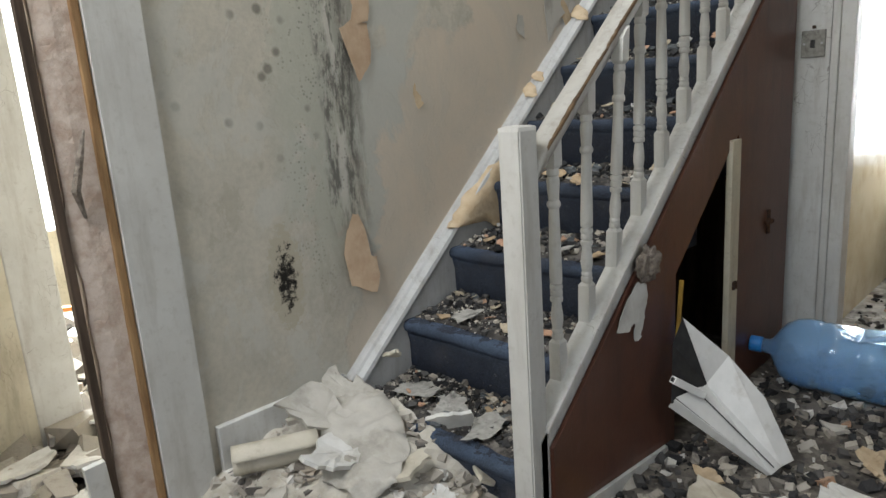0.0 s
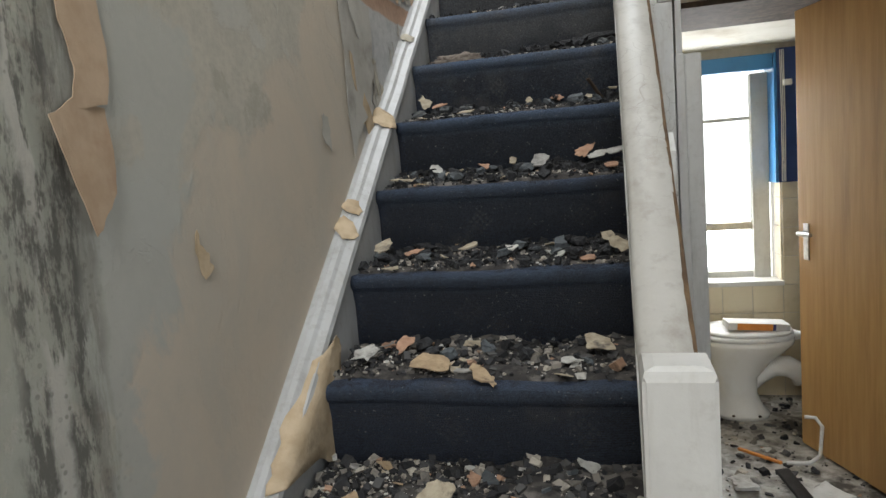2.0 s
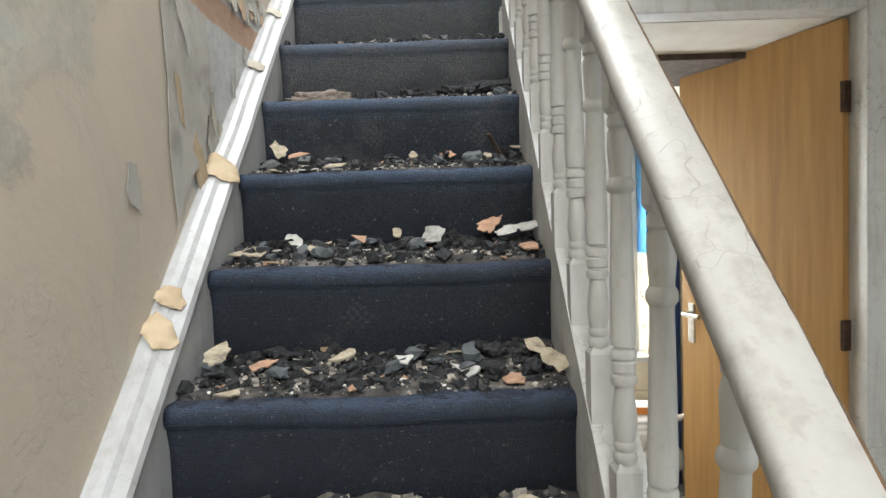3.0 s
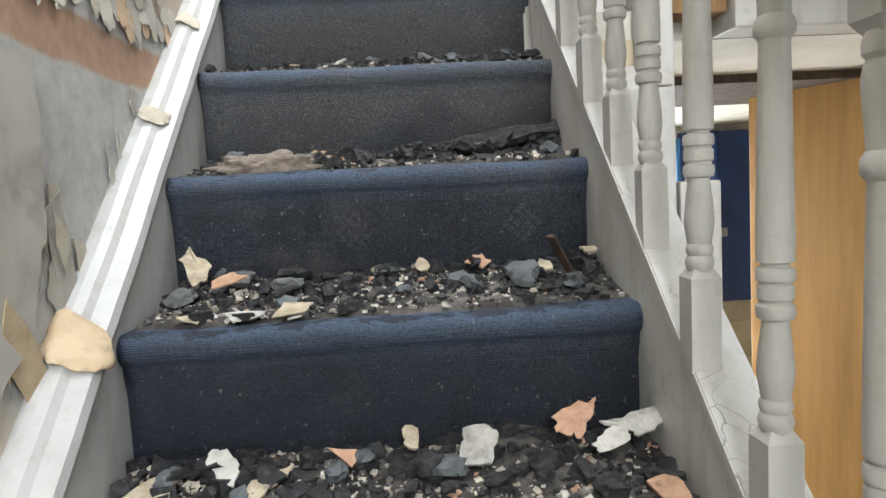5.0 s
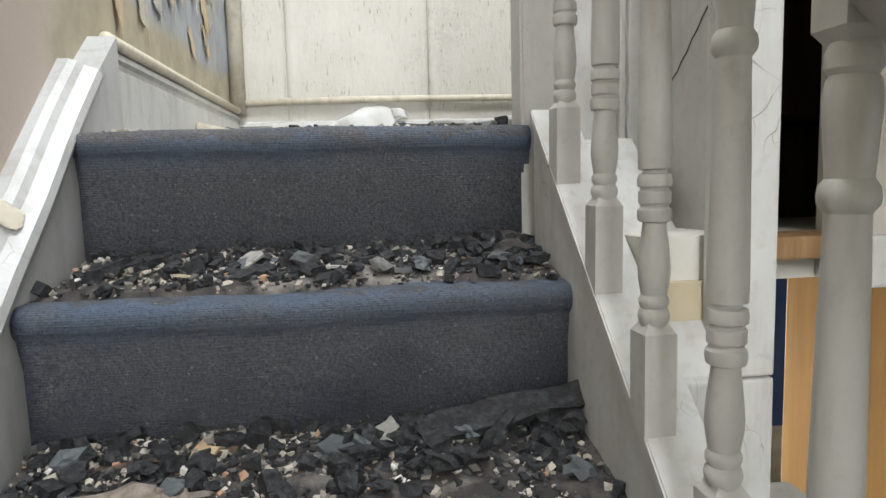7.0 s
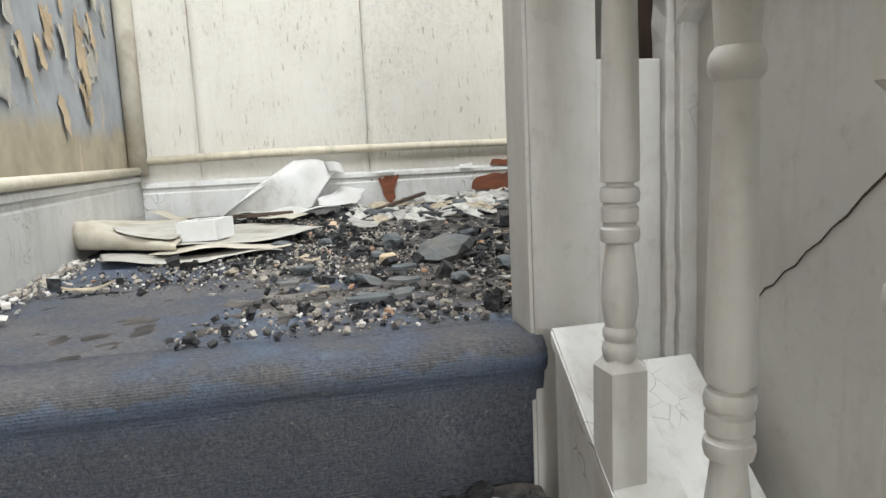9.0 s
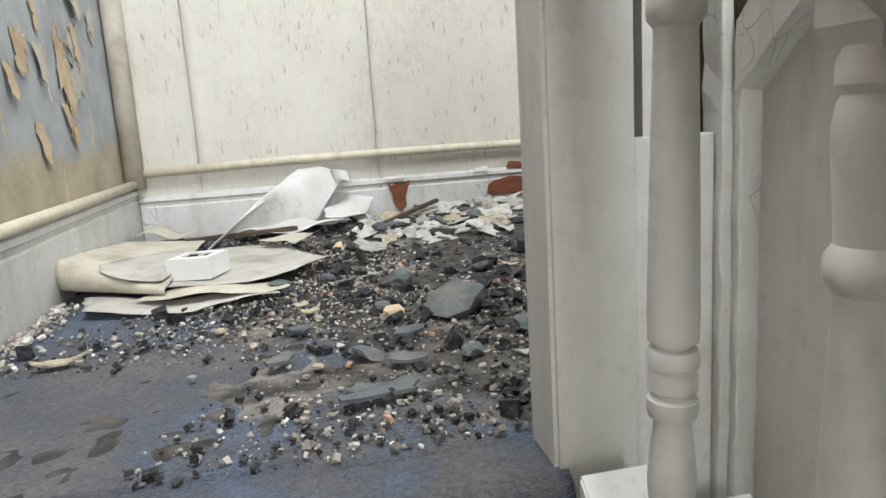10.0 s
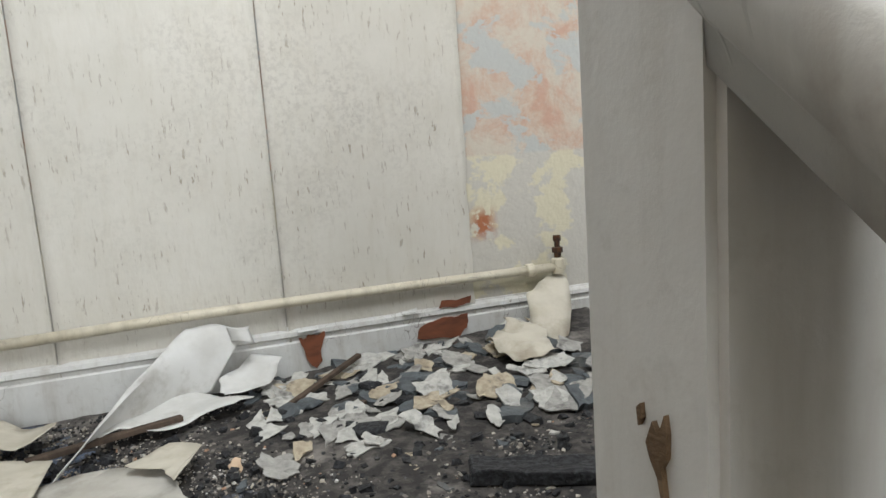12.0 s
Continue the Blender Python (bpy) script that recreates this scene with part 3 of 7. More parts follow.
def thicken(bm, t):
    """Give an open sheet its thickness."""
    bm.normal_update()
    faces, verts = list(bm.faces), list(bm.verts)
    rim = [(e.link_loops[0].vert, e.link_loops[0].link_loop_next.vert) for e in bm.edges if len(e.link_loops) == 1]
    twin = {v: bm.verts.new(v.co - v.normal * t) for v in verts}
    for p, q in rim:
        bm.faces.new((q, p, twin[p], twin[q]))
    for f in faces:
        bm.faces.new([twin[v] for v in reversed(f.verts)])


def sheet(fn, nu, nv, thick=0.0015, cut=None):
    """A thin bent sheet: fn(u, v) gives a place; cut(u, v) leaves a cell out."""
    bm = bmesh.new()
    g = [[bm.verts.new(fn(i / nu, j / nv)) for j in range(nv + 1)] for i in range(nu + 1)]
    for i in range(nu):
        for j in range(nv):
            if cut and cut((i + 0.5) / nu, (j + 0.5) / nv):
                continue
            bm.faces.new((g[i][j], g[i + 1][j], g[i + 1][j + 1], g[i][j + 1]))
    for v in [v for v in bm.verts if not v.link_faces]:
        bm.verts.remove(v)
    bm.normal_update()
    thicken(bm, thick)
    return bm


def outline(n, r, rough_=0.35, r2=None):
    """An uneven round outline of n corners."""
    out = []
    for i in range(n):
        a = 2 * math.pi * (i + rng.uniform(-0.3, 0.3)) / n
        q = 1 + rng.uniform(-rough_, rough_)
        out.append((math.cos(a) * r * q, math.sin(a) * (r2 or r) * q))
    return out


def jagged(points, amount, rounds=2):
    """A torn edge: every side is broken up at random."""
    for _ in range(rounds):
        out = []
        for (a, b), (c, d) in zip(points, points[1:] + points[:1]):
            out += [(a, b), ((a + c) / 2 + rng.uniform(-amount, amount), (b + d) / 2 + rng.uniform(-amount, amount))]
        points, amount = out, amount * 0.55
    return points


def flake_bm(size, long_=1.0, thick=0.0025, curl=0.0):
    """A broken flat flake, slightly curled, lying at the origin."""
    pts = jagged(outline(rng.randint(4, 7), size, 0.45, size * long_), size * 0.17, 2 if size > 0.03 else 1)
    bm = bmesh.new()
    mid = bm.verts.new((0, 0, 0))
    rim = [bm.verts.new((x, y, 0)) for x, y in pts]
    inner = [bm.verts.new((x * 0.55, y * 0.55, 0)) for x, y in pts]
    n = len(pts)
    for i in range(n):
        j = (i + 1) % n
        bm.faces.new((mid, inner[i], inner[j]))
        bm.faces.new((inner[i], rim[i], rim[j], inner[j]))
    for v in bm.verts:
        v.co.z = curl * (v.co.x ** 2) / max(size, 0.001) + rng.uniform(-0.05, 0.05) * size * (0.3 + abs(curl))
    bm.normal_update()
    thicken(bm, thick)
    return bm


def rock_bm(sx, sy, sz, jag=0.28):
    bm = bmesh.new()
    bmesh.ops.create_icosphere(bm, subdivisions=2, radius=1)
    s = rng.uniform(0, 50)
    for v in bm.verts:
        q = 1 + jag * noise.noise(v.co * 1.3 + Vector((s, 0, s))) * 2
        c = v.co * q
        v.co = Vector((c.x * sx, c.y * sy, max(-0.55, min(0.7, c.z)) * sz))
    return bm


def crumbs(name, count, place, size, flat, material, label, parent=None, tall=1.0):
    """Loose crumbs as one piece of stuff. place() gives x, y, z of a resting point; size() the half width."""
    vs, fs = [], []
    for _ in range(count):
        p = place()
        if p is None:
            continue
        x, y, z = p
        r = size()
        f = rng.uniform(*flat)
        a = rng.uniform(0, math.pi)
        tilt = Euler((rng.gauss(0, 0.35), rng.gauss(0, 0.35), a)).to_matrix()
        b = len(vs)
        l = rng.uniform(0.55, 1.0)
        for sx, sy, sz in ((-1, -1, -1), (1, -1, -1), (1, 1, -1), (-1, 1, -1), (-1, -1, 1), (1, -1, 1), (1, 1, 1), (-1, 1, 1)):
            q = Vector((sx * r * rng.uniform(0.5, 1), sy * r * l * rng.uniform(0.5, 1), sz * r * f * rng.uniform(0.6, 1)))
            q = tilt @ q
            vs.append((x + q.x, y + q.y, z + q.z + r * f * 0.7))
        for q in ((0, 3, 2, 1), (4, 5, 6, 7), (0, 1, 5, 4), (1, 2, 6, 5), (2, 3, 7, 6), (3, 0, 4, 7)):
            fs.append(tuple(b + i for i in q))
    me = bpy.data.meshes.new(name)
    me.from_pydata(vs, [], fs)
    me.update()
    me.materials.append(material)
    ob = new(name, me)
    return tagged(ob, label, "rubble", "", "stuff")


# ---- plan ----
STEP_Y = [2.167, 1.946, 1.712, 1.472, 1.229, 0.986, 0.744, 0.494, 0.242, -0.006]  # nosings from the landing down
RISE = 0.21
LAND = 2.115
W = 0.70                # clear width between the strings
WALL = -0.05            # face of the stair wall
BACK = 3.955            # landing's end wall


def nose_z(y):
    return 1.47 + (y - 1.472) * 0.862


# floor, walls, ceilings
thing("floor", box(-3.0, 2.7, -2.7, 1.80, -0.12, 0.0), M_FLOOR, "filthy hall floor covered in trodden dirt", "floor", kind="structure")
thing("floor_bathroom", box(0.86, 2.7, 1.804, 3.42, -0.12, 0.0), M_LINO, "dirty lino floor with black stains", "floor", kind="structure")
thing("wall_left", box(WALL - 0.16, WALL, -0.494, BACK + 0.2, 0.0, 4.9), M_WALL, "mouldy stair wall with peeling paper and bare plaster", "wall", kind="structure")
bm = box(WALL - 0.16, WALL, -1.62, -0.494, 2.10, 4.9)
box(WALL - 0.16, WALL, -2.7, -1.62, 0.0, 4.9, bm=bm)
thing("wall_left_front", bm, M_PLASTER, "old plastered hall wall beside the doorway", "wall", kind="structure")
thing("wall_back", box(WALL, 2.7, BACK + 0.004, BACK + 0.2, 1.9, 4.9), M_PATCH, "bare patchy plaster wall at the landing's end", "wall", kind="structure")
bm = box(2.7, 2.86, -2.7, -1.4, -0.12, 4.9)
# The upper opening is cut only to hold the added landing fill.
box(2.7, 2.86, 0.2, 2.5, -0.12, 4.9, bm=bm)
box(2.7, 2.86, 3.7, BACK + 0.2, -0.12, 4.9, bm=bm)
box(2.7, 2.86, 2.5, 3.7, -0.12, 2.6, bm=bm)
box(2.7, 2.86, 2.5, 3.7, 4.0, 4.9, bm=bm)
box(2.7, 2.86, -1.4, 0.2, -0.12, 0.85, bm=bm)
box(2.7, 2.86, -1.4, 0.2, 2.15, 4.9, bm=bm)
thing("wall_right", bm, M_PLASTER, "plain old plaster wall with two assumed windows", "wall", kind="structure")
bm = box(-3.0, -0.1, -2.86, -2.7, -0.12, 4.9)
box(-0.1, 0.5, -2.86, -2.7, -0.12, 2.9, bm=bm)
box(-0.1, 0.5, -2.86, -2.7, 4.5, 4.9, bm=bm)
box(2.1, 2.86, -2.86, -2.7, -0.12, 4.9, bm=bm)
box(0.5, 2.1, -2.86, -2.7, -0.12, 0.6, bm=bm)
box(0.5, 2.1, -2.86, -2.7, 2.4, 2.9, bm=bm)
box(1.3, 2.1, -2.86, -2.7, 2.9, 4.9, bm=bm)
box(0.5, 1.3, -2.86, -2.7, 4.5, 4.9, bm=bm)
thing("wall_front", bm, M_PLASTER, "plain old plaster wall with two assumed windows", "wall", kind="structure")
bm = box(WALL - 0.16, 0.05, -2.86, BACK + 0.2, 4.9, 5.0)
box(1.45, 2.86, -2.86, BACK + 0.2, 4.9, 5.0, bm=bm)
box(0.05, 1.45, -2.86, 0.90, 4.9, 5.0, bm=bm)
box(0.05, 1.45, 3.20, BACK + 0.2, 4.9, 5.0, bm=bm)
thing("ceiling", bm, M_CEIL, "stained plaster ceiling with an assumed rooflight", "ceiling", kind="structure")
thing("ceiling_hall", box(0.93, 2.7, -2.7, 1.78, 2.34, 2.5), M_CEIL, "low stained hall ceiling", "ceiling", kind="structure")
# left room
bm = box(-3.1, -3.0, -2.7, -1.4, 0, 2.5)
box(-3.1, -3.0, 0.2, 1.6, 0, 2.5, bm=bm)
box(-3.1, -3.0, -1.4, 0.2, 0, 0.5, bm=bm)
box(-3.1, -3.0, -1.4, 0.2, 2.1, 2.5, bm=bm)
box(-3.1, WALL - 0.16, 1.5, 1.6, 0, 2.5, bm=bm)
thing("wall_left_room", bm, M_CREAM, "cream painted wall of the ruined side room", "wall", kind="structure")
thing("floor_left_room", box(-3.0, WALL - 0.16, 1.0, 1.6, -0.12, 0.001), M_FLOOR, "filthy side room floor", "floor", kind="structure")
thing("ceiling_left_room", box(-3.1, WALL - 0.16, -2.7, 1.6, 2.5, 2.6), M_CEIL, "stained side room ceiling", "ceiling", kind="structure")
# landing
thing("floor_landing", box(WALL, 2.7, STEP_Y[0] + 0.05, BACK, 1.86, LAND - 0.012), M_DARKWOOD, "boarded landing floor under the carpet", "floor", kind="structure")
# bathroom shell
bm = box(0.76, 0.86, 1.862, 3.42, 0.0, 1.90)
thing("wall_bathroom_left", bm, M_TILE, "cream tiled bathroom wall", "wall", kind="structure")

# ---- staircase ----
stairs = empty("staircase", (0, 0, 0), "straight wooden stairs with worn navy carpet strewn with ash", "staircase", kind="structure")


def step_bm(i):
    """One carpeted step: tread, rounded nosing and riser, a little uneven across."""
    y, z = STEP_Y[i], 2.1 - RISE * i + (0.015 if i == 0 else 0)
    back = (STEP_Y[i - 1] + 0.03) if i else y + 0.12
    low = 2.1 - RISE * (i + 1) - 0.02 if i < 9 else 0.0
    r = 0.022
    prof = [(back, z)] + [(y + 0.06, z)]
    for k in range(9):
        a = radians(90 + 22.5 * k * 1.0)
        if k * 22.5 > 170:
            break
        prof.append((y + r + math.cos(a) * r, z - r + math.sin(a) * r))
    prof += [(y + 0.014, z - 2 * r - 0.006), (y + 0.022, z - 0.08), (y + 0.024, low), (back, low)]
    bm = bmesh.new()
    nx = 22
    rows = []
    for j in range(nx + 1):
        x = W * j / nx
        row = []
        for k, (py, pz) in enumerate(prof):
            v = Vector((x, py, pz))
            if 0 < k < len(prof) - 2:
                d = noise.noise_vector(Vector((x * 5, py * 9 + i * 3, pz * 9)))
                v += Vector((0, d.y * 0.006, d.z * 0.005))
            row.append(bm.verts.new(v))
        rows.append(row)
    for r0, r1 in zip(rows, rows[1:]):
        for k in range(len(prof) - 1):
            bm.faces.new((r0[k], r0[k + 1], r1[k + 1], r1[k]))
        bm.faces.new((r0[-1], r0[0], r1[0], r1[-1]))
    bm.faces.new(rows[0][::-1])
    bm.faces.new(rows[-1])
    bmesh.ops.recalc_face_normals(bm, faces=bm.faces[:])
    return bm


for i in range(10):
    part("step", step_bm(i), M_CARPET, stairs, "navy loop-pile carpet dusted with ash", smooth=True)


def string_outline(y0, y1, up, down):
    return [(y0, max(0.0, nose_z(y0) - down)), (y1, nose_z(y1) - down), (y1, nose_z(y1) + up), (y0, nose_z(y0) + up)]


part("string", prism([(-0.005, 0.0), (0.3, 0.0), (2.42, 1.80), (2.42, 2.115), (2.42, 2.30), (2.30, nose_z(2.30) + 0.03), (-0.005, nose_z(-0.005) + 0.03)], "x", WALL - 0.01, 0.0), M_STRING, stairs, "grimy white wall string")
# moulded cap on the wall string
cap = bmesh.new()
n0, n1 = (0.0, nose_z(0.0) + 0.03), (2.30, nose_z(2.30) + 0.03)
prof = [(0.006, -0.012), (0.010, 0.0), (0.006, 0.012), (-0.006, 0.017), (-0.014, 0.020), (-0.022, 0.028), (-0.034, 0.032), (-0.06, 0.032), (-0.06, -0.012)]
rows = []
for j in range(49):
    t = j / 48
    y, z = n0[0] + (n1[0] - n0[0]) * t, n0[1] + (n1[1] - n0[1]) * t
    wob = noise.noise(Vector((y * 8, 0, 3))) * 0.003
    rows.append([cap.verts.new((px + wob, y - pz * 0.65, z + pz * 0.76)) for px, pz in prof])
for r0, r1 in zip(rows, rows[1:]):
    for k in range(len(prof)):
        q = (k + 1) % len(prof)
        cap.faces.new((r0[k], r1[k], r1[q], r0[q]))
cap.faces.new(rows[0])
cap.faces.new(rows[-1][::-1])
bmesh.ops.recalc_face_normals(cap, faces=cap.faces[:])
part("string_cap", cap, M_STRING, stairs, "worn white gloss string moulding")
# outer string with its flat cap
CAP = 0.092
part("outer_string", prism([(0.03, 0.08), (0.16, 0.08), (2.132, 1.76), (2.132, 2.0), (2.132, nose_z(2.132) + 0.072), (0.03, nose_z(0.03) + 0.072)], "x", W - 0.006, W + 0.045), M_WHITE2, stairs, "cracked white outer string")
part("outer_string_cap", prism([(0.05, nose_z(0.05) + 0.074), (2.136, nose_z(2.136) + 0.074), (2.136, nose_z(2.136) + CAP), (0.05, nose_z(0.05) + CAP)], "x", W - 0.010, W + 0.058, bevel=0.002), M_WHITE2, stairs, "cracked white string cap")
part("string_ledge", prism([(1.80, nose_z(1.80) + 0.0), (2.135, nose_z(2.135) + 0.0), (2.135, nose_z(2.135) + 0.045), (1.80, nose_z(1.80) + 0.045)], "x", W + 0.062, 0.855), M_WHITE2, stairs, "cracked white ledge")

# ---- balustrade ----
balustrade = empty("balustrade", (W + 0.008, 1.0, 0), "chipped white painted balustrade with turned balusters beside the stairs", "balustrade")


def cap_z(y):
    return nose_z(y) + CAP


def rail_z(y):
    """Top of the handrail."""
    return 1.085 + (y - 0.14) * 0.838


BAL_PROFILE = [(0.0125, 0.098), (0.0150, 0.104), (0.0160, 0.109), (0.0150, 0.114), (0.0128, 0.117), (0.0148, 0.121), (0.0150, 0.126), (0.0128, 0.130), (0.0140, 0.137),
               (0.0158, 0.148), (0.0162, 0.158), (0.0150, 0.174), (0.0128, 0.192), (0.0116, 0.203), (0.0158, 0.2045), (0.0172, 0.210), (0.0166, 0.216), (0.0138, 0.2185), (0.0138, 0.2205), (0.0160, 0.2225),
               (0.0160, 0.2335), (0.0138, 0.2355), (0.0138, 0.2375), (0.0166, 0.239), (0.0172, 0.245), (0.0158, 0.2505), (0.0118, 0.2520), (0.0118, 0.2545), (0.0162, 0.256), (0.0166, 0.275), (0.0152, 0.360), (0.0132, 0.448),
               (0.0134, 0.451), (0.0172, 0.456), (0.0178, 0.461), (0.0170, 0.467), (0.0136, 0.472), (0.0140, 0.480), (0.0158, 0.505), (0.0166, 0.520), (0.0150, 0.530),
               (0.0132, 0.533), (0.0160, 0.537), (0.0160, 0.546), (0.0135, 0.552)]


def block(bm, h0, h1, half, slope0=0.0, slope1=0.0, cham0=0.0, cham1=0.0):
    """A square block with chamfered shoulders; the ends may be cut on the slope (along y)."""
    rings = []
    levels = [(h0, half if not cham0 else half * 0.62, slope0)]
    if cham0:
        levels.append((h0 + cham0, half, 0))
    if cham1:
        levels.append((h1 - cham1, half, 0))
    levels.append((h1, half if not cham1 else half * 0.62, slope1))
    for h, r, s in levels:
        rings.append([bm.verts.new((sx * r, sy * r, h + sy * r * s)) for sx, sy in ((-1, -1), (1, -1), (1, 1), (-1, 1))])
    for r0, r1 in zip(rings, rings[1:]):
        for k in range(4):
            bm.faces.new((r0[k], r0[(k + 1) % 4], r1[(k + 1) % 4], r1[k]))
    bm.faces.new(rings[0][::-1])
    bm.faces.new(rings[-1])


def baluster_mesh(height, foot=0.102):
    bm = lathe([(r, h + foot - 0.102) for r, h in BAL_PROFILE], (0, 0, 0), 20)
    for f in bm.faces:
        f.smooth = True
    n = len(bm.faces)
    block(bm, 0.0, foot, 0.0170, slope0=0.86, cham1=0.010)
    block(bm, 0.550 + foot - 0.102, height, 0.0170, slope1=0.84, cham0=0.010)
    me = bpy.data.meshes.new("baluster")
    bm.normal_update()
    for e in bm.edges:
        if len(e.link_faces) == 2 and e.calc_face_angle(0.0) > radians(33):
            e.smooth = False
    bm.to_mesh(me)
    bm.free()
    me.materials.append(M_WHITE)
    return me


BAL = baluster_mesh(0.635)
BAL_Y = [2.02, 1.871, 1.730, 1.603, 1.470, 1.325, 1.173, 1.028, 0.884, 0.740, 0.595, 0.450, 0.306, 0.165]
for i, y in enumerate(BAL_Y):
    ob = new("baluster", BAL)
    ob.parent = balustrade
    ob.location = (rng.uniform(-0.002, 0.002), y - 1.0, cap_z(y) - 0.002)
    ob.rotation_euler = (rng.gauss(0, 0.006), rng.gauss(0, 0.006), rng.gauss(0, 0.03))
    if i == 11:
        ob.rotation_euler = (0.0, 0.045, 0.05)


def newel_bm(x0, x1, y0, y1, z0, z1, cham):
    bm = box(x0, x1, y0, y1, z0, z1)
    top = [e for e in bm.edges if all(v.co.z > z1 - 0.01 for v in e.verts)]
    bmesh.ops.bevel(bm, geom=top, offset=cham, segments=2, affect="EDGES", profile=0.6)
    side = [e for e in bm.edges if abs(e.verts[0].co.z - e.verts[1].co.z) > 0.3]
    bmesh.ops.bevel(bm, geom=side, offset=0.004, segments=2, affect="EDGES")
    return bm


part("newel_post", newel_bm(0.680, 0.745, -0.008, 0.060, 0.0, 1.102, 0.012), M_WHITE, balustrade, "white square newel post with worn chamfered top")
landing_newel = part("newel_post", newel_bm(0.688, 0.772, 2.184, 2.252, LAND - 0.3, 3.02, 0.012), M_WHITE, balustrade, "white square landing newel with a chipped brown patch")
for pts in ([(2.2065, 2.646), (2.2085, 2.643), (2.211, 2.646), (2.2125, 2.650), (2.2135, 2.644), (2.2130, 2.636), (2.2105, 2.632), (2.2120, 2.622), (2.2108, 2.619), (2.2085, 2.628), (2.2050, 2.633), (2.2030, 2.638)], [(2.1985, 2.648), (2.2005, 2.650), (2.2010, 2.645), (2.1992, 2.642)]):
    part("paint_chip", prism([(4.4175 - y, z - 0.004) for y, z in pts], "x", 0.6860, 0.6890), M_BAREDGE, balustrade, "bare brown wood where paint chipped")

# handrail: rounded section run along the slope
rail = bmesh.new()
prof = [(-0.024, -0.054), (0.024, -0.054), (0.025, -0.042), (0.030, -0.038), (0.0335, -0.026), (0.033, -0.009), (0.027, -0.002), (0.0, 0.001), (-0.027, -0.002), (-0.033, -0.009), (-0.0335, -0.026), (-0.030, -0.038), (-0.025, -0.042)]
rows = []
for j in range(41):
    y = 0.058 + (2.188 - 0.058) * j / 40
    wob = noise.noise(Vector((y * 7, 1, 0))) * 0.0025
    rows.append([rail.verts.new((W + 0.012 + px * 0.93 + wob, y, rail_z(y) + pz)) for px, pz in prof])
for r0, r1 in zip(rows, rows[1:]):
    for k in range(len(prof)):
        q = (k + 1) % len(prof)
        rail.faces.new((r0[k], r0[q], r1[q], r1[k]))
rail.faces.new(rows[0][::-1])
rail.faces.new(rows[-1])
bmesh.ops.recalc_face_normals(rail, faces=rail.faces[:])
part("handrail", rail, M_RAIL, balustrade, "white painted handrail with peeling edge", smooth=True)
# strip of bare brown wood where the paint came off the rail's outer edge
strip = bmesh.new()
lo, mi, hi = [], [], []
for j in range(141):
    y = 0.10 + (2.10 - 0.10) * j / 140
    w = 0.003 + 0.007 * noise.noise(Vector((y * 9, 2, 0))) + 0.004 * noise.noise(Vector((y * 45, 5, 0)))
    x = W + 0.012
    lo.append(strip.verts.new((x + 0.0325, y, rail_z(y) - 0.013 - max(w, 0.0) * 0.7)))
    mi.append(strip.verts.new((x + 0.0315, y, rail_z(y) - 0.008)))
    hi.append(strip.verts.new((x + 0.0290 - max(w * 0.9, 0.0), y, rail_z(y) - 0.0035 + 0.3 * max(w * 0.5, 0.0))))
for j in range(140):
    strip.faces.new((lo[j], lo[j + 1], mi[j + 1], mi[j]))
    strip.faces.new((mi[j], mi[j + 1], hi[j + 1], hi[j]))
strip.normal_update()
bmesh.ops.solidify(strip, geom=strip.faces[:] + strip.edges[:] + strip.verts[:], thickness=0.002)
part("bare_wood_strip", strip, M_BAREDGE, balustrade, "torn brown paint edge along the handrail")

# ---- panelling under the stairs ----
spandrel = empty("understairs_panelling", (0.76, 0.9, 0), "glossy brown understairs panelling with a missing door", "panelling")
px0, px1 = 0.748, 0.760


def under(y):
    return nose_z(y) + 0.020


part("panel", prism([(0.062, 0.0), (0.735, 0.0), (0.735, 0.58), (1.13, 0.925), (1.205, 0.975), (1.205, 0.0), (1.735, 0.0), (1.735, under(1.735)), (0.062, under(0.062))], "x", px0, px1), M_BROWN, spandrel, "brown gloss painted board")
part("door_stile", box(px0 + 0.002, px1 + 0.012, 1.125, 1.200, 0.0, 0.96, 0.003), M_CREAM, spandrel, "bare cream door stile")
part("door_latch", box(px1, px1 + 0.02, 1.48, 1.53, 0.60, 0.615, 0.003, box(px1, px1 + 0.012, 1.497, 1.513, 0.56, 0.655, 0.003)), M_RUST, spandrel, "black iron latch")
part("door_catch", box(px1 + 0.010, px1 + 0.02, 1.15, 1.18, 0.42, 0.45, 0.002), M_RUST, spandrel)
# Dark colour here paints the shade in the open cupboard.
thing("wall_understairs", box(0.0, 0.745, 1.74, 1.80, 0.0, 1.6), M_DARKWOOD, "back wall of the understairs cupboard, coloured dark for its shade", "wall", kind="structure")
thing("skirting_understairs", prism([(0.064, 0.0), (0.70, 0.0), (0.70, 0.015), (0.064, 0.07)], "x", 0.762, 0.774), M_WHITE2, "dirty white skirting strip", "skirting", kind="structure")

# ---- doorway to the bathroom ----
door_frame = empty("door_frame", (1.3, 1.78, 0), "chipped white door frame of the bathroom doorway", "door frame", kind="structure")
part("post", box(0.737, 0.874, 1.780, 1.86, 0.0, 1.80, 0.004, box(0.829, 0.874, 1.780, 1.86, 1.802, 2.6, 0.004)), M_WHITE2, door_frame, "cracked white board with a switch")
bm = box(0.877, 0.905, 1.772, 1.87, 0.0, 1.63, 0.004)
box(0.905, 0.958, 1.782, 1.87, 0.0, 1.63, 0.006, bm)
part("architrave", bm, M_WHITE, door_frame, "white moulded architrave")
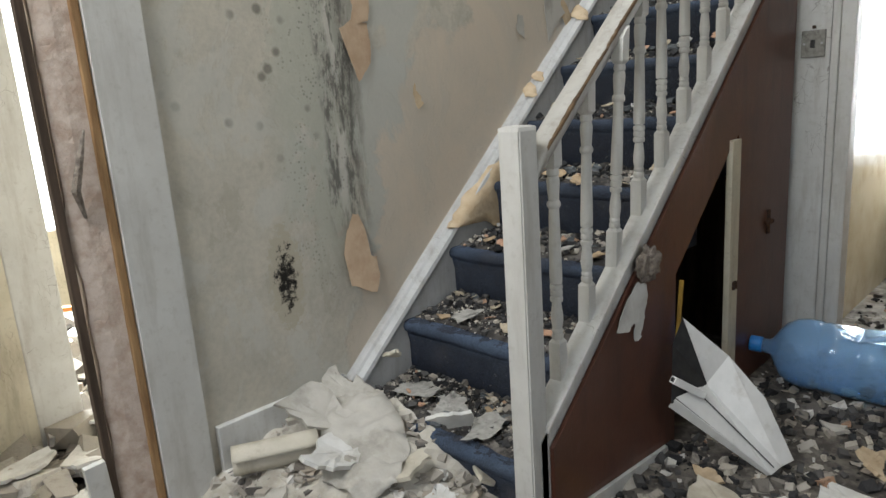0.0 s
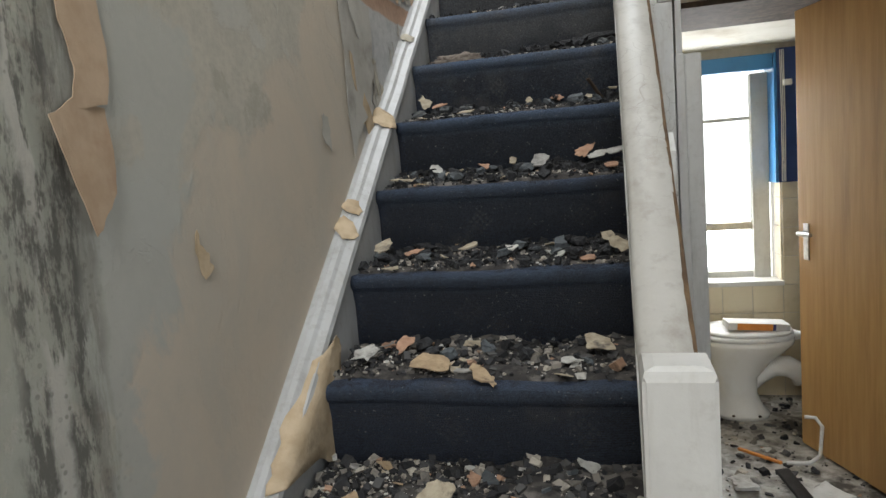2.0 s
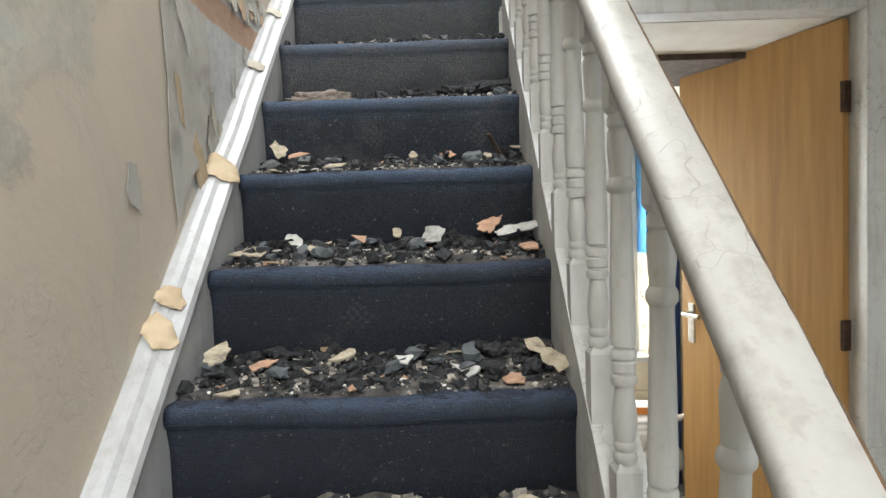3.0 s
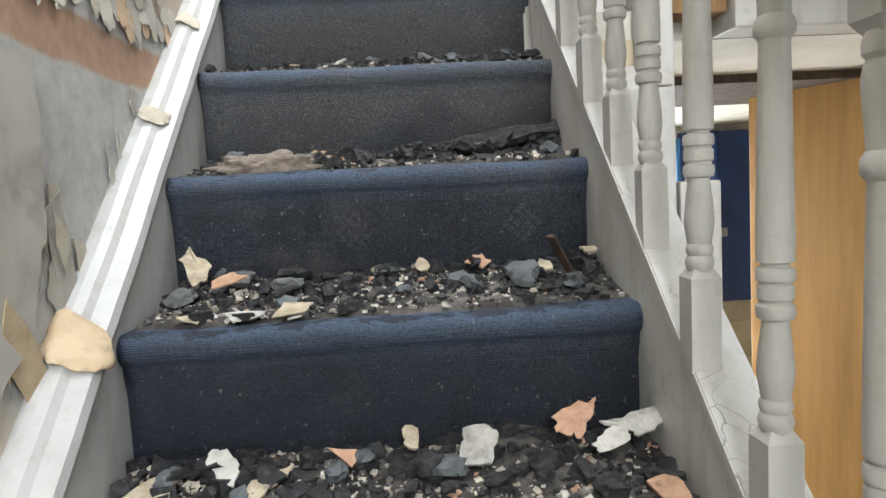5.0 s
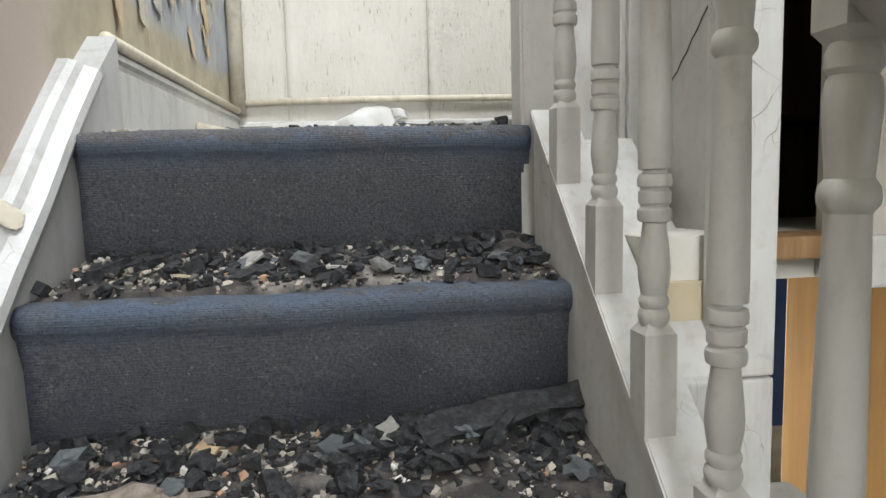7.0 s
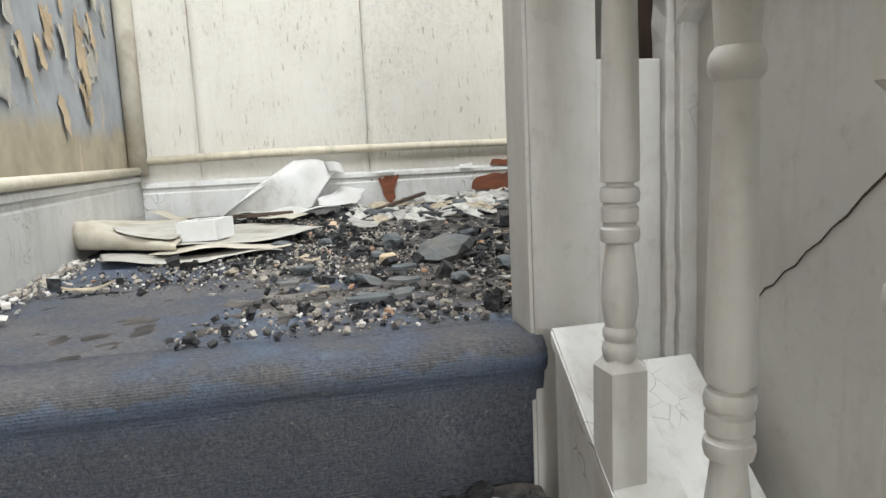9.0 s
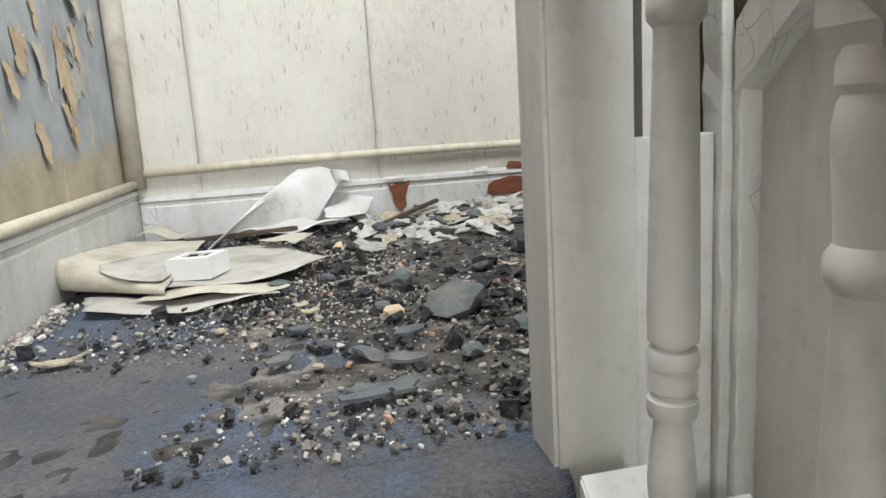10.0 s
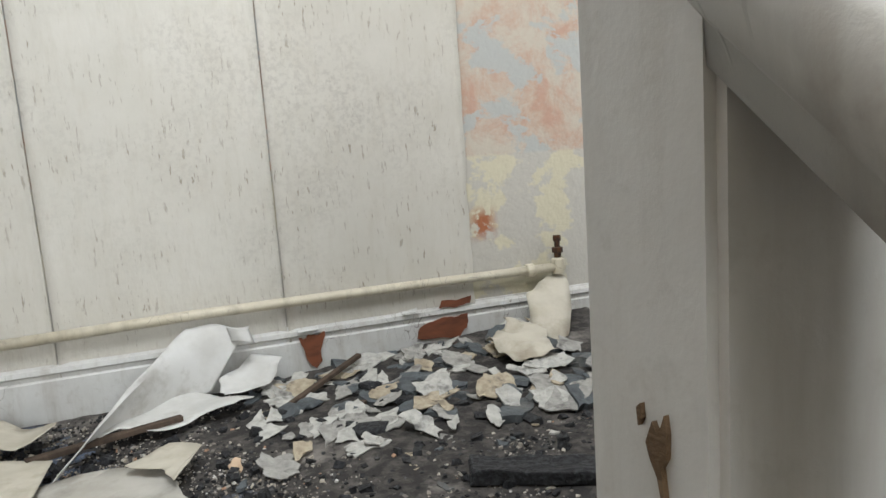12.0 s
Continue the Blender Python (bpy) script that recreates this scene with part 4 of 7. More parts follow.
part("jamb", box(1.672, 1.76, 1.775, 1.87, 0.0, 2.34, 0.005), M_WHITE2, door_frame, "peeling white jamb")
part("head", box(0.985, 1.672, 1.776, 1.87, 1.897, 1.957, 0.004), M_WHITE2, door_frame, "white door head")
part("head_end", box(0.877, 0.983, 1.80, 1.87, 1.93, 1.957, 0.004), M_RAWWOOD, door_frame, "bare wooden lintel end")
thing("wall_over_door", box(0.985, 2.7, 1.79, 1.87, 1.957, 2.34), M_PLASTER, "cream wall above the bathroom door", "wall", kind="structure")
thing("wall_beside_door", box(1.76, 2.7, 1.79, 1.87, 0.0, 1.957), M_PLASTER, "cream wall beside the bathroom door", "wall", kind="structure")
switch = empty("light_switch", (0.83, 1.779, 1.265), "square old metal light switch on the white post", "switch")
part("plate", box(0.770, 0.857, 1.768, 1.7795, 1.222, 1.324, 0.003), M_TARNISH, switch, "tarnished switch plate")
part("rocker", box(0.806, 0.821, 1.760, 1.768, 1.258, 1.288, 0.002), M_BLACK, switch)
part("screw", lathe([(0.004, 0), (0.004, 0.003)], (0, 0, 0), 8, m=pose(0.782, 1.768, 1.273, 90)), M_METAL, switch)
part("screw", lathe([(0.004, 0), (0.004, 0.003)], (0, 0, 0), 8, m=pose(0.845, 1.768, 1.273, 90)), M_METAL, switch)
# Dark block stands in for the shade in a small hole.
thing("hole_patch", box(0.806, 0.820, 1.772, 1.7795, 1.330, 1.342, 0.003), M_DARKWOOD, "raised dark patch for the hole above the switch", "hole")

# the open door
D0, D1 = Vector((1.668, 1.865, 0)), Vector((1.436, 2.555, 0))
dd = (D1 - D0).normalized()
dn = Vector((-dd.y, dd.x, 0))
dm = Matrix(((dd.x, dn.x, 0, D0.x), (dd.y, dn.y, 0, D0.y), (0, 0, 1, 0), (0, 0, 0, 1)))
door = tagged(mesh_object("door_1", box(0, (D1 - D0).length, -0.018, 0.018, 0.012, 1.890, 0.002, m=dm), M_DOOR), "open flush orange wood-veneer door into the bathroom", "door", kind="structure")


def door_part(name, bm, material, label=""):
    ob = mesh_object(name, bm, material)
    ob.parent = door
    if label:
        ob["label"] = label
    return ob


L = (D1 - D0).length
for s in (1, -1):
    handle = door_part("handle_plate", box(L - 0.075, L - 0.040, 0.018 * s, 0.023 * s, 0.83, 0.985, 0.002, m=dm), M_METAL, "aluminium lever plate")
    lever = tube([dm @ Vector((L - 0.057, 0.02 * s, 0.945)), dm @ Vector((L - 0.057, 0.058 * s, 0.945)), dm @ Vector((L - 0.075, 0.066 * s, 0.945)), dm @ Vector((L - 0.155, 0.066 * s, 0.945))], 0.0085)
    door_part("lever", lever, M_METAL)
for z in (0.92, 1.62):
    door_part("hinge", box(-0.012, 0.004, -0.03, 0.024, z, z + 0.09, 0.002, m=dm), M_RUST, "rusty hinge")

# ---- bathroom ----
BW = 3.22
bm = box(0.86, 0.90, BW, BW + 0.25, 0.0, 1.86)
box(0.90, 1.50, BW, BW + 0.25, 0.0, 0.60, bm=bm)
box(0.90, 1.50, BW, BW + 0.25, 1.79, 1.86, bm=bm)
box(1.50, 2.7, BW, BW + 0.25, 0.0, 1.86, bm=bm)
thing("wall_bathroom", bm, M_PLASTER, "plaster wall behind the bathroom tiles", "wall", kind="structure")
bm = prism([(1.872, 1.896), (BW + 0.25, 1.828), (BW + 0.25, 1.90), (1.872, 1.955)], "x", 0.76, 2.7)
thing("ceiling_bathroom", bm, M_CEIL, "stained bathroom ceiling", "ceiling", kind="structure")
tiles = empty("wall_tiles", (1.2, BW, 0), "cream square glazed tiles with dirty joints", "tiles", kind="structure")
TILE = bpy.data.meshes.new("tile")
bm = box(-0.0735, 0.0735, -0.006, 0.0, -0.0735, 0.0735, 0.002)
bm.to_mesh(TILE)
bm.free()
TILE.materials.append(M_TILE)


def tile_at(x, y, z, rz=0.0):
    ob = new("tile", TILE)
    ob.parent = tiles
    ob.location = (x - 1.2, y - BW, z)
    ob.rotation_euler = (rng.gauss(0, 0.003), 0, rz + rng.gauss(0, 0.003))


for r in range(8):
    z = 0.075 + 0.15 * r
    for c in range(6):
        x = 0.975 + 0.15 * c
        if x > 1.80 or (z > 0.6 and x < 1.52):
            continue
        tile_at(x, BW - 0.001, z)
for r in range(4):
    tile_at(1.499, BW + 0.075, 0.68 + 0.15 * r, radians(-90))
for x in (1.575,):
    for r in range(4, 7):
        tile_at(x, BW - 0.001, 0.075 + 0.15 * r)
# blue-painted upper wall, pelmet and pipe
thing("boxing_blue", box(1.485, 1.93, BW - 0.03, BW - 0.004, 1.135, 1.81, 0.003), M_BLUE, "dark blue painted boarding above the tiles", "boarding", kind="structure")
thing("window_reveal_blue", box(1.470, 1.484, BW - 0.03, BW + 0.2, 1.135, 1.79, 0.002), M_BLUE2, "light blue painted window reveal", "reveal", kind="structure")
thing("pelmet", box(0.90, 1.468, BW - 0.02, BW + 0.03, 1.715, 1.790, 0.004), M_BLUE2, "bright blue painted window pelmet", "pelmet", kind="structure")
thing("soil_pipe", tube([(1.60, BW - 0.06, 0.0), (1.60, BW - 0.06, 0.9), (1.60, BW - 0.06, 1.81)], 0.022, seg=16), M_BLUE, "dark blue painted upright waste pipe", "pipe", kind="structure", smooth=True)
thing("hook", box(1.51, 1.55, BW - 0.06, BW - 0.03, 1.62, 1.65, 0.006), M_PLASTIC, "small white plastic hook on the blue boarding", "hook")
thing("bracket", box(1.60, 1.64, BW - 0.09, BW - 0.082, 1.40, 1.435, 0.004), M_METAL, "small metal bracket on the blue boarding", "bracket")
for x in (1.500, 1.508, 1.516):
    thing("cable", tube([(x, BW - 0.034, 1.14), (x + 0.002, BW - 0.036, 1.45), (x - 0.001, BW - 0.034, 1.80)], 0.0025, seg=6), M_PLASTIC, "thin white cable clipped to blue boarding", "cable", "cables by the window")
# window
window = empty("window_1", (1.2, BW + 0.17, 0.6), "white sash window with milky panes over the bathroom sill", "window", kind="structure")
fy0, fy1 = BW + 0.15, BW + 0.19
part("window_frame", box(1.385, 1.470, fy0 - 0.03, fy1, 0.62, 1.715, 0.004), M_WHITE, window)
part("window_frame", box(0.902, 0.925, fy0, fy1, 0.62, 1.715, 0.003), M_WHITE, window)
part("bottom_rail", box(0.925, 1.385, fy0, fy1, 0.62, 0.655, 0.003), M_WHITE, window)
part("meeting_rail", box(0.925, 1.385, fy0 - 0.01, fy1, 0.885, 0.925, 0.003), M_CREAM, window)
part("glazing_bar", box(0.925, 1.385, fy0, fy1, 1.475, 1.492, 0.003), M_WHITE, window)
part("glazing_bar", box(0.982, 0.998, fy0 + 0.002, fy1 - 0.002, 0.925, 1.715, 0.003), M_WHITE, window)
part("catch", box(1.14, 1.18, fy0 - 0.025, fy0 - 0.01, 0.918, 0.932, 0.002), M_METAL, window)
part("window_sill", box(0.902, 1.505, BW - 0.02, fy0, 0.597, 0.622, 0.004), M_WHITE, window)
for z0, z1 in ((0.655, 0.885), (0.925, 1.475), (1.492, 1.715)):
    p = part("pane", box(0.925, 1.385, fy0 + 0.016, fy0 + 0.020, z0, z1), M_GLASS, window)
    p.visible_shadow = False
thing("backdrop", box(0.2, 2.3, BW + 0.52, BW + 0.53, 0.05, 1.84), M_SKY, "white overcast daylight beyond the bathroom window", "sky", kind="structure")
thing("neighbour_wall", box(1.03, 1.22, BW + 0.49, BW + 0.50, 0.76, 0.90), M_BLUE2, "pale blue shape outside the bathroom window", "backdrop", kind="structure")

# toilet
toilet = empty("toilet", (1.30, 2.93, 0), "dirty white ceramic toilet pan with no cistern", "toilet")
tx, ty = 1.27, 2.93


def oval_loft(levels, bm=None, seg=28):
    """A body of oval rings: (centre x, centre y, half x, half y, z)."""
    bm = bm or bmesh.new()
    rings = []
    for cx, cy, rx, ry, z in levels:
        rings.append([bm.verts.new((cx + rx * math.copysign(abs(math.cos(a)) ** 0.85, math.cos(a)), cy + ry * math.copysign(abs(math.sin(a)) ** 0.85, math.sin(a)), z)) for a in [2 * math.pi * k / seg for k in range(seg)]])
    for r0, r1 in zip(rings, rings[1:]):
        for k in range(seg):
            bm.faces.new((r0[k], r0[(k + 1) % seg], r1[(k + 1) % seg], r1[k]))
    bm.faces.new(rings[0][::-1])
    bm.faces.new(rings[-1])
    return bm


part("pan", oval_loft([(1.235, ty, 0.125, 0.11, 0.0), (1.235, ty, 0.128, 0.112, 0.02), (1.225, ty, 0.108, 0.098, 0.05), (1.215, ty, 0.092, 0.092, 0.12), (1.21, ty, 0.10, 0.10, 0.20),
                       (1.225, ty, 0.145, 0.135, 0.28), (1.25, ty, 0.19, 0.165, 0.34), (1.26, ty, 0.215, 0.18, 0.375), (1.26, ty, 0.218, 0.182, 0.40)]), M_CERAMIC, toilet, smooth=True)
part("trap", tube([(1.25, ty, 0.13), (1.31, ty, 0.20), (1.38, ty, 0.245), (1.45, ty, 0.245), (1.50, ty, 0.215), (1.52, ty, 0.17)], 0.05, radii=[0.04, 0.05, 0.052, 0.052, 0.052, 0.05]), M_CERAMIC, toilet, "white ceramic trap bend", smooth=True)
part("seat", oval_loft([(1.255, ty, 0.215, 0.18, 0.402), (1.255, ty, 0.222, 0.186, 0.408), (1.255, ty, 0.222, 0.186, 0.418), (1.255, ty, 0.212, 0.176, 0.424)]), M_PLASTIC, toilet, "white plastic seat", smooth=True)
part("lid", oval_loft([(1.262, ty, 0.205, 0.17, 0.426), (1.262, ty, 0.212, 0.176, 0.430), (1.262, ty, 0.206, 0.17, 0.442), (1.262, ty, 0.16, 0.13, 0.446)]), M_PLASTIC, toilet, "white plastic lid", smooth=True)
part("bolt", lathe([(0.008, 0), (0.008, 0.006), (0.004, 0.009)], (1.18, ty - 0.105, 0.02), 8), M_DARKWOOD, toilet)
part("bolt", lathe([(0.008, 0), (0.008, 0.006), (0.004, 0.009)], (1.30, ty - 0.105, 0.02), 8), M_DARKWOOD, toilet)
carton = empty("carton", (1.29, 2.90, 0.446), "crushed orange and white carton lying on the toilet lid", "carton")
cm = pose(1.30, 2.88, 0.466, 0, 4, 6)
part("box", box(-0.14, 0.14, -0.06, 0.06, -0.018, 0.018, 0.004, m=cm), M_WHITEPAPER, carton)
part("print", box(-0.10, 0.06, -0.0625, -0.060, -0.015, 0.016, m=cm), M_ORANGE, carton, "orange printed panel")
part("print", box(0.062, 0.075, -0.0625, -0.060, -0.015, 0.016, m=cm), M_PURPLE, carton, "dark blue printed stripe")
thing("flush_pipe", tube([(1.46, 2.94, 0.40), (1.52, 2.90, 0.405), (1.56, 2.86, 0.43), (1.585, 2.84, 0.425)], 0.014, radii=[0.03, 0.016, 0.012, 0.01]), M_PLASTIC, "broken white plastic flush pipe end by the toilet", "pipe", smooth=True)

# ---- landing ----
carpet_land = bmesh.new()
nx, ny = 40, 40
g = [[None] * (ny + 1) for _ in range(nx + 1)]
for i in range(nx + 1):
    for j in range(ny + 1):
        x, y = -0.02 + 2.7 * i / nx, STEP_Y[0] + 0.08 + (BACK - STEP_Y[0] - 0.085) * j / ny
        g[i][j] = carpet_land.verts.new((x, y, LAND + 0.004 * noise.noise(Vector((x * 4, y * 4, 0)))))
for i in range(nx):
    for j in range(ny):
        carpet_land.faces.new((g[i][j], g[i + 1][j], g[i + 1][j + 1], g[i][j + 1]))
carpet_land.normal_update()
bmesh.ops.solidify(carpet_land, geom=carpet_land.faces[:] + carpet_land.edges[:] + carpet_land.verts[:], thickness=0.01)
thing("landing_carpet", carpet_land, M_CARPET, "navy carpet on the landing under ash and crumbs", "carpet", kind="structure", smooth=True)

papers = empty("wallpaper", (0.6, BACK, 2.3), "cream lining paper in strips with damp flecks on the landing wall", "wallpaper", kind="structure")
edges = [-0.03, 0.173, 0.747, 1.318]
for a, c in zip(edges, edges[1:]):
    def fn(u, v, a=a, c=c):
        x = a + (c - a) * u
        z = 2.225 + 2.6 * v
        lift = 0.006 * max(0.0, abs(u - 0.5) * 2 - 0.93) / 0.07 + 0.0015 * noise.noise(Vector((x * 9, z * 5, a)))
        if c > 1.3 and u > 0.9:
            x += 0.006 * noise.noise(Vector((z * 9, 0, 0)))
        return Vector((x - (0.002 if u > 0.5 else -0.002), BACK - 0.003 - lift - (0.006 if v < 0.02 else 0), z))
    part("paper_strip", sheet(fn, 24, 60, 0.0012), M_PAPER, papers, smooth=True)
part("paper_corner_roll", tube([(-0.02, BACK - 0.035, 2.29), (-0.018, BACK - 0.034, 2.8), (-0.014, BACK - 0.03, 4.8)], 0.03, seg=14), M_CREAMPAPER, papers, "cream paper bulging in the corner", smooth=True)

thing("heating_pipe", tube([(-0.02, BACK - 0.03, 2.333), (0.5, BACK - 0.03, 2.345), (1.0, BACK - 0.03, 2.345), (1.62, BACK - 0.03, 2.342)], 0.014, seg=14), M_CREAM, "cream painted pipe along the landing wall", "pipe", kind="structure", smooth=True)
valve = empty("pipe_valve", (1.60, BACK - 0.03, 2.342), "painted pipe tee with a black valve spindle", "valve")
part("collar", lathe([(0.018, -0.014), (0.021, -0.01), (0.021, 0.01), (0.018, 0.014)], (0, 0, 0), 14, m=pose(1.50, BACK - 0.03, 2.342, 0, 90, 0)), M_CREAM, valve)
part("tee", lathe([(0.02, -0.02), (0.022, 0.0), (0.02, 0.025), (0.012, 0.03)], (1.60, BACK - 0.03, 2.342), 14), M_CREAM, valve)
part("spindle", lathe([(0.012, 0.03), (0.012, 0.045), (0.018, 0.046), (0.018, 0.062), (0.009, 0.064), (0.009, 0.082), (0.013, 0.083), (0.013, 0.10)], (1.60, BACK - 0.03, 2.342), 8), M_RUST, valve, "black iron valve spindle")


def skirting_bm(run, depth=0.018, height=0.165, seed=0):
    """A moulded skirting along a line (list of x, y), facing its left side."""
    prof = [(0.0, 0.0), (depth, 0.0), (depth, height - 0.045), (depth - 0.004, height - 0.04), (depth - 0.004, height - 0.03), (depth + 0.004, height - 0.024), (depth + 0.002, height - 0.012), (depth - 0.010, height - 0.004), (depth - 0.012, height), (0.0, height)]
    bm = bmesh.new()
    (xa, ya), (xb, yb) = run
    d = Vector((xb - xa, yb - ya, 0)).normalized()
    n = Vector((-d.y, d.x, 0))
    rows = []
    for j in range(31):
        t = j / 30
        o = Vector((xa + (xb - xa) * t, ya + (yb - ya) * t, LAND - 0.012))
        wob = noise.noise(Vector((t * 9, seed, 0))) * 0.002
        rows.append([bm.verts.new(o + n * (a + wob) + Vector((0, 0, h))) for a, h in prof])
    for r0, r1 in zip(rows, rows[1:]):
        for k in range(len(prof)):
            q = (k + 1) % len(prof)
            bm.faces.new((r0[k], r1[k], r1[q], r0[q]))
    bm.faces.new(rows[0][::-1])
    bm.faces.new(rows[-1])
    bmesh.ops.recalc_face_normals(bm, faces=bm.faces[:])
    return bm


thing("baseboard_back", skirting_bm(((2.69, BACK), (-0.02, BACK))), M_WHITE2, "white skirting board with torn paint", "skirting", kind="structure")
thing("baseboard_left", skirting_bm(((WALL, BACK), (WALL, 2.42)), 0.028, 0.19, 4), M_WHITE2, "grey-white skirting board with rusty nail marks", "skirting", kind="structure")
thing("dado_trim", tube([(-0.02, BACK - 0.02, 2.303), (-0.022, 3.2, 2.300), (-0.022, 2.43, 2.298)], 0.013, seg=12), M_CREAM, "rounded cream bead on the skirting", "trim", kind="structure", smooth=True)
for pts in ([(0.772, 2.238), (0.786, 2.232), (0.800, 2.244), (0.822, 2.240), (0.846, 2.247), (0.845, 2.228), (0.836, 2.205), (0.834, 2.165), (0.815, 2.142), (0.798, 2.160), (0.786, 2.200)],
            [(1.120, 2.180), (1.135, 2.215), (1.165, 2.225), (1.20, 2.232), (1.245, 2.228), (1.285, 2.236), (1.280, 2.190), (1.255, 2.165), (1.19, 2.172)],
            [(1.195, 2.262), (1.205, 2.285), (1.25, 2.280), (1.30, 2.288), (1.295, 2.266), (1.25, 2.258)]):
    thing("torn_paint", prism(jagged(pts, 0.004), "y", BACK - 0.0245, BACK - 0.0215), M_RED, "bare red-brown wood where skirting paint tore", "patch", "torn skirting paint")
# paint and paper tongues hanging off the skirting's top
for x, z, w_, h_ in ((0.80, 2.262, 0.06, 0.008), (1.10, 2.270, 0.05, 0.008)):
    def fn(u, v, x=x, z=z, w_=w_, h_=h_):
        return Vector((x + w_ * (u - 0.5), BACK - 0.026 - 0.010 * v * v * (0.5 + u), z + 0.004 * u - h_ * v + 0.004 * noise.noise(Vector((u * 6, v * 3, x)))))
    thing("paint_tongue", sheet(fn, 10, 4, 0.001), M_WHITEPAPER, "thin tongue of white paint peeling off the skirting", "paint", "peeling paint on the skirting", smooth=True)

# second flight
flight = empty("upper_flight", (1.2, 2.2, LAND), "white panelled side of the next flight of stairs", "staircase", kind="structure")
SX = 0.888
part("spandrel_panel", prism([(1.862, 1.50), (2.180, 1.70), (2.180, 2.45), (1.862, 2.72)], "x", SX, SX + 0.02), M_WHITE, flight, "white board with a long crack")
part("end_board", box(0.774, 0.853, 2.192, 2.206, 1.90, 2.412, 0.002), M_WHITE2, flight, "flaking white board beside the newel")
for xa, xb, ya, z1 in ((0.854, 0.866, 2.182, 3.3), (0.866, 0.890, 2.174, 2.47)):
    bm = box(xa, xb, ya, 2.215, 1.90, z1, 0.003)
    bmesh.ops.subdivide_edges(bm, edges=[e for e in bm.edges if abs(e.verts[0].co.z - e.verts[1].co.z) > 0.4], cuts=60)
    roughen(bm, 0.0022, 38, ya)
    part("upright_moulding", bm, M_WHITE2, flight, "flaking white upright moulding")
ob = new("baluster", baluster_mesh(0.72, 0.185))
ob.parent = flight
ob.location = (0.802 - 1.2, 2.214 - 2.2, 2.413 - LAND)
part("end_ledge", box(W + 0.062, SX - 0.002, 2.136, 2.190, 1.90, 2.030, 0.004), M_WHITE2, flight, "dirty white ledge at the foot of the boards")
bm = prism([(2.176, 2.445), (2.176, 2.505), (1.86, 2.775), (1.86, 2.715)], "x", SX - 0.026, SX + 0.02)
bmesh.ops.subdivide_edges(bm, edges=bm.edges[:], cuts=12, use_grid_fill=True)
roughen(bm, 0.003, 30, 7)
part("upper_string", bm, M_WHITE2, flight, "flaking white string of the upper flight")
# long crack in the board
crack = [(2.069, 2.160), (2.060, 2.171), (2.048, 2.177), (2.034, 2.192), (2.020, 2.200), (2.007, 2.215), (1.991, 2.226), (1.978, 2.240), (1.963, 2.251), (1.948, 2.268), (1.930, 2.284), (1.905, 2.308), (1.866, 2.338)]
up_, dn_ = [], []
for i, (y, z) in enumerate(crack):
    w = 0.0003 if i in (0, len(crack) - 1) else rng.uniform(0.0005, 0.0014)
    up_.append((y, z + w))
    dn_.append((y, z - w))
part("crack", prism(up_ + dn_[::-1], "x", SX - 0.0012, SX + 0.001), M_DARKWOOD, flight, "long dark crack in the board")
# Added dark panel paints the gloom seen past the bars.
part("backing", box(0.776, 1.60, 2.36, 2.37, LAND, 3.6), M_DARKWOOD, flight, "added dark panel for the gloom behind the bars")
# Steps and an added side wall, coloured dark for the unlit flight.
for i in range(5):
    y = 2.36 - 0.24 * i
    part("upper_step", box(SX + 0.03, 1.70, y - 0.26, y, LAND + 0.2 * i, LAND + 0.2 * (i + 1), 0.006), M_DARKWOOD, flight, "bare step coloured dark for the unlit flight")
thing("wall_upper_flight", box(1.70, 1.78, 1.0, 2.40, 2.0, 4.9), M_DARKWOOD, "added wall coloured dark for the unlit flight", "wall", kind="structure")
thing("wall_upper_hall", box(0.93, 1.70, 1.0, 1.06, 2.5, 4.9), M_PLASTER, "plaster wall above the hall", "wall", kind="structure")

# ---- doorway to the side room ----
side = empty("door_frame_side", (WALL, -0.6, 0), "white side doorway casing with split wood and bare plaster edge", "door frame", kind="structure")
part("casing", box(WALL + 0.0, WALL + 0.022, -0.624, -0.486, 0.0, 2.10, 0.003), M_WHITE, side, "grey-white flat casing board")
bm = box(WALL - 0.02, WALL + 0.012, -0.646, -0.627, 0.0, 2.10, 0.003)
roughen(bm, 0.003, 12)
part("split_edge", bm, M_RAWWOOD, side, "raw split wooden edge")
bm = bmesh.new()
rows = []
for j in range(41):
    z = 2.1 * j / 40
    q = 0.010 * noise.noise(Vector((z * 6, 3, 0))) + 0.006 * noise.noise(Vector((z * 19, 1, 0)))
    rows.append([bm.verts.new(p) for p in ((WALL - 0.004, -0.646, z), (WALL - 0.012 + q * 0.4, -0.684 + q, z), (WALL - 0.03 + q, -0.724 + q * 1.6, z), (WALL - 0.16, -0.714 + q, z), (WALL - 0.16, -0.50, z), (WALL - 0.004, -0.50, z))])
for r0, r1 in zip(rows, rows[1:]):
    for k in range(6):
        bm.faces.new((r0[k], r0[(k + 1) % 6], r1[(k + 1) % 6], r1[k]))
bm.faces.new(rows[0][::-1])
bm.faces.new(rows[-1])
part("plaster_edge", bm, M_BRICK, side, "crumbling bare plaster edge")
bm = box(WALL - 0.05, WALL - 0.022, -0.752, -0.732, 0.0, 2.1, 0.002)
roughen(bm, 0.004, 8)
part("lath", bm, M_DARKWOOD, side, "dark splintered lath")
bm = box(WALL - 0.04, WALL - 0.02, -0.789, -0.736, 0.0, 0.36, 0.002, m=pose(0, 0, 0.0, 3, 2, 0))
part("loose_board", bm, M_WHITE, side, "loose white splinter")
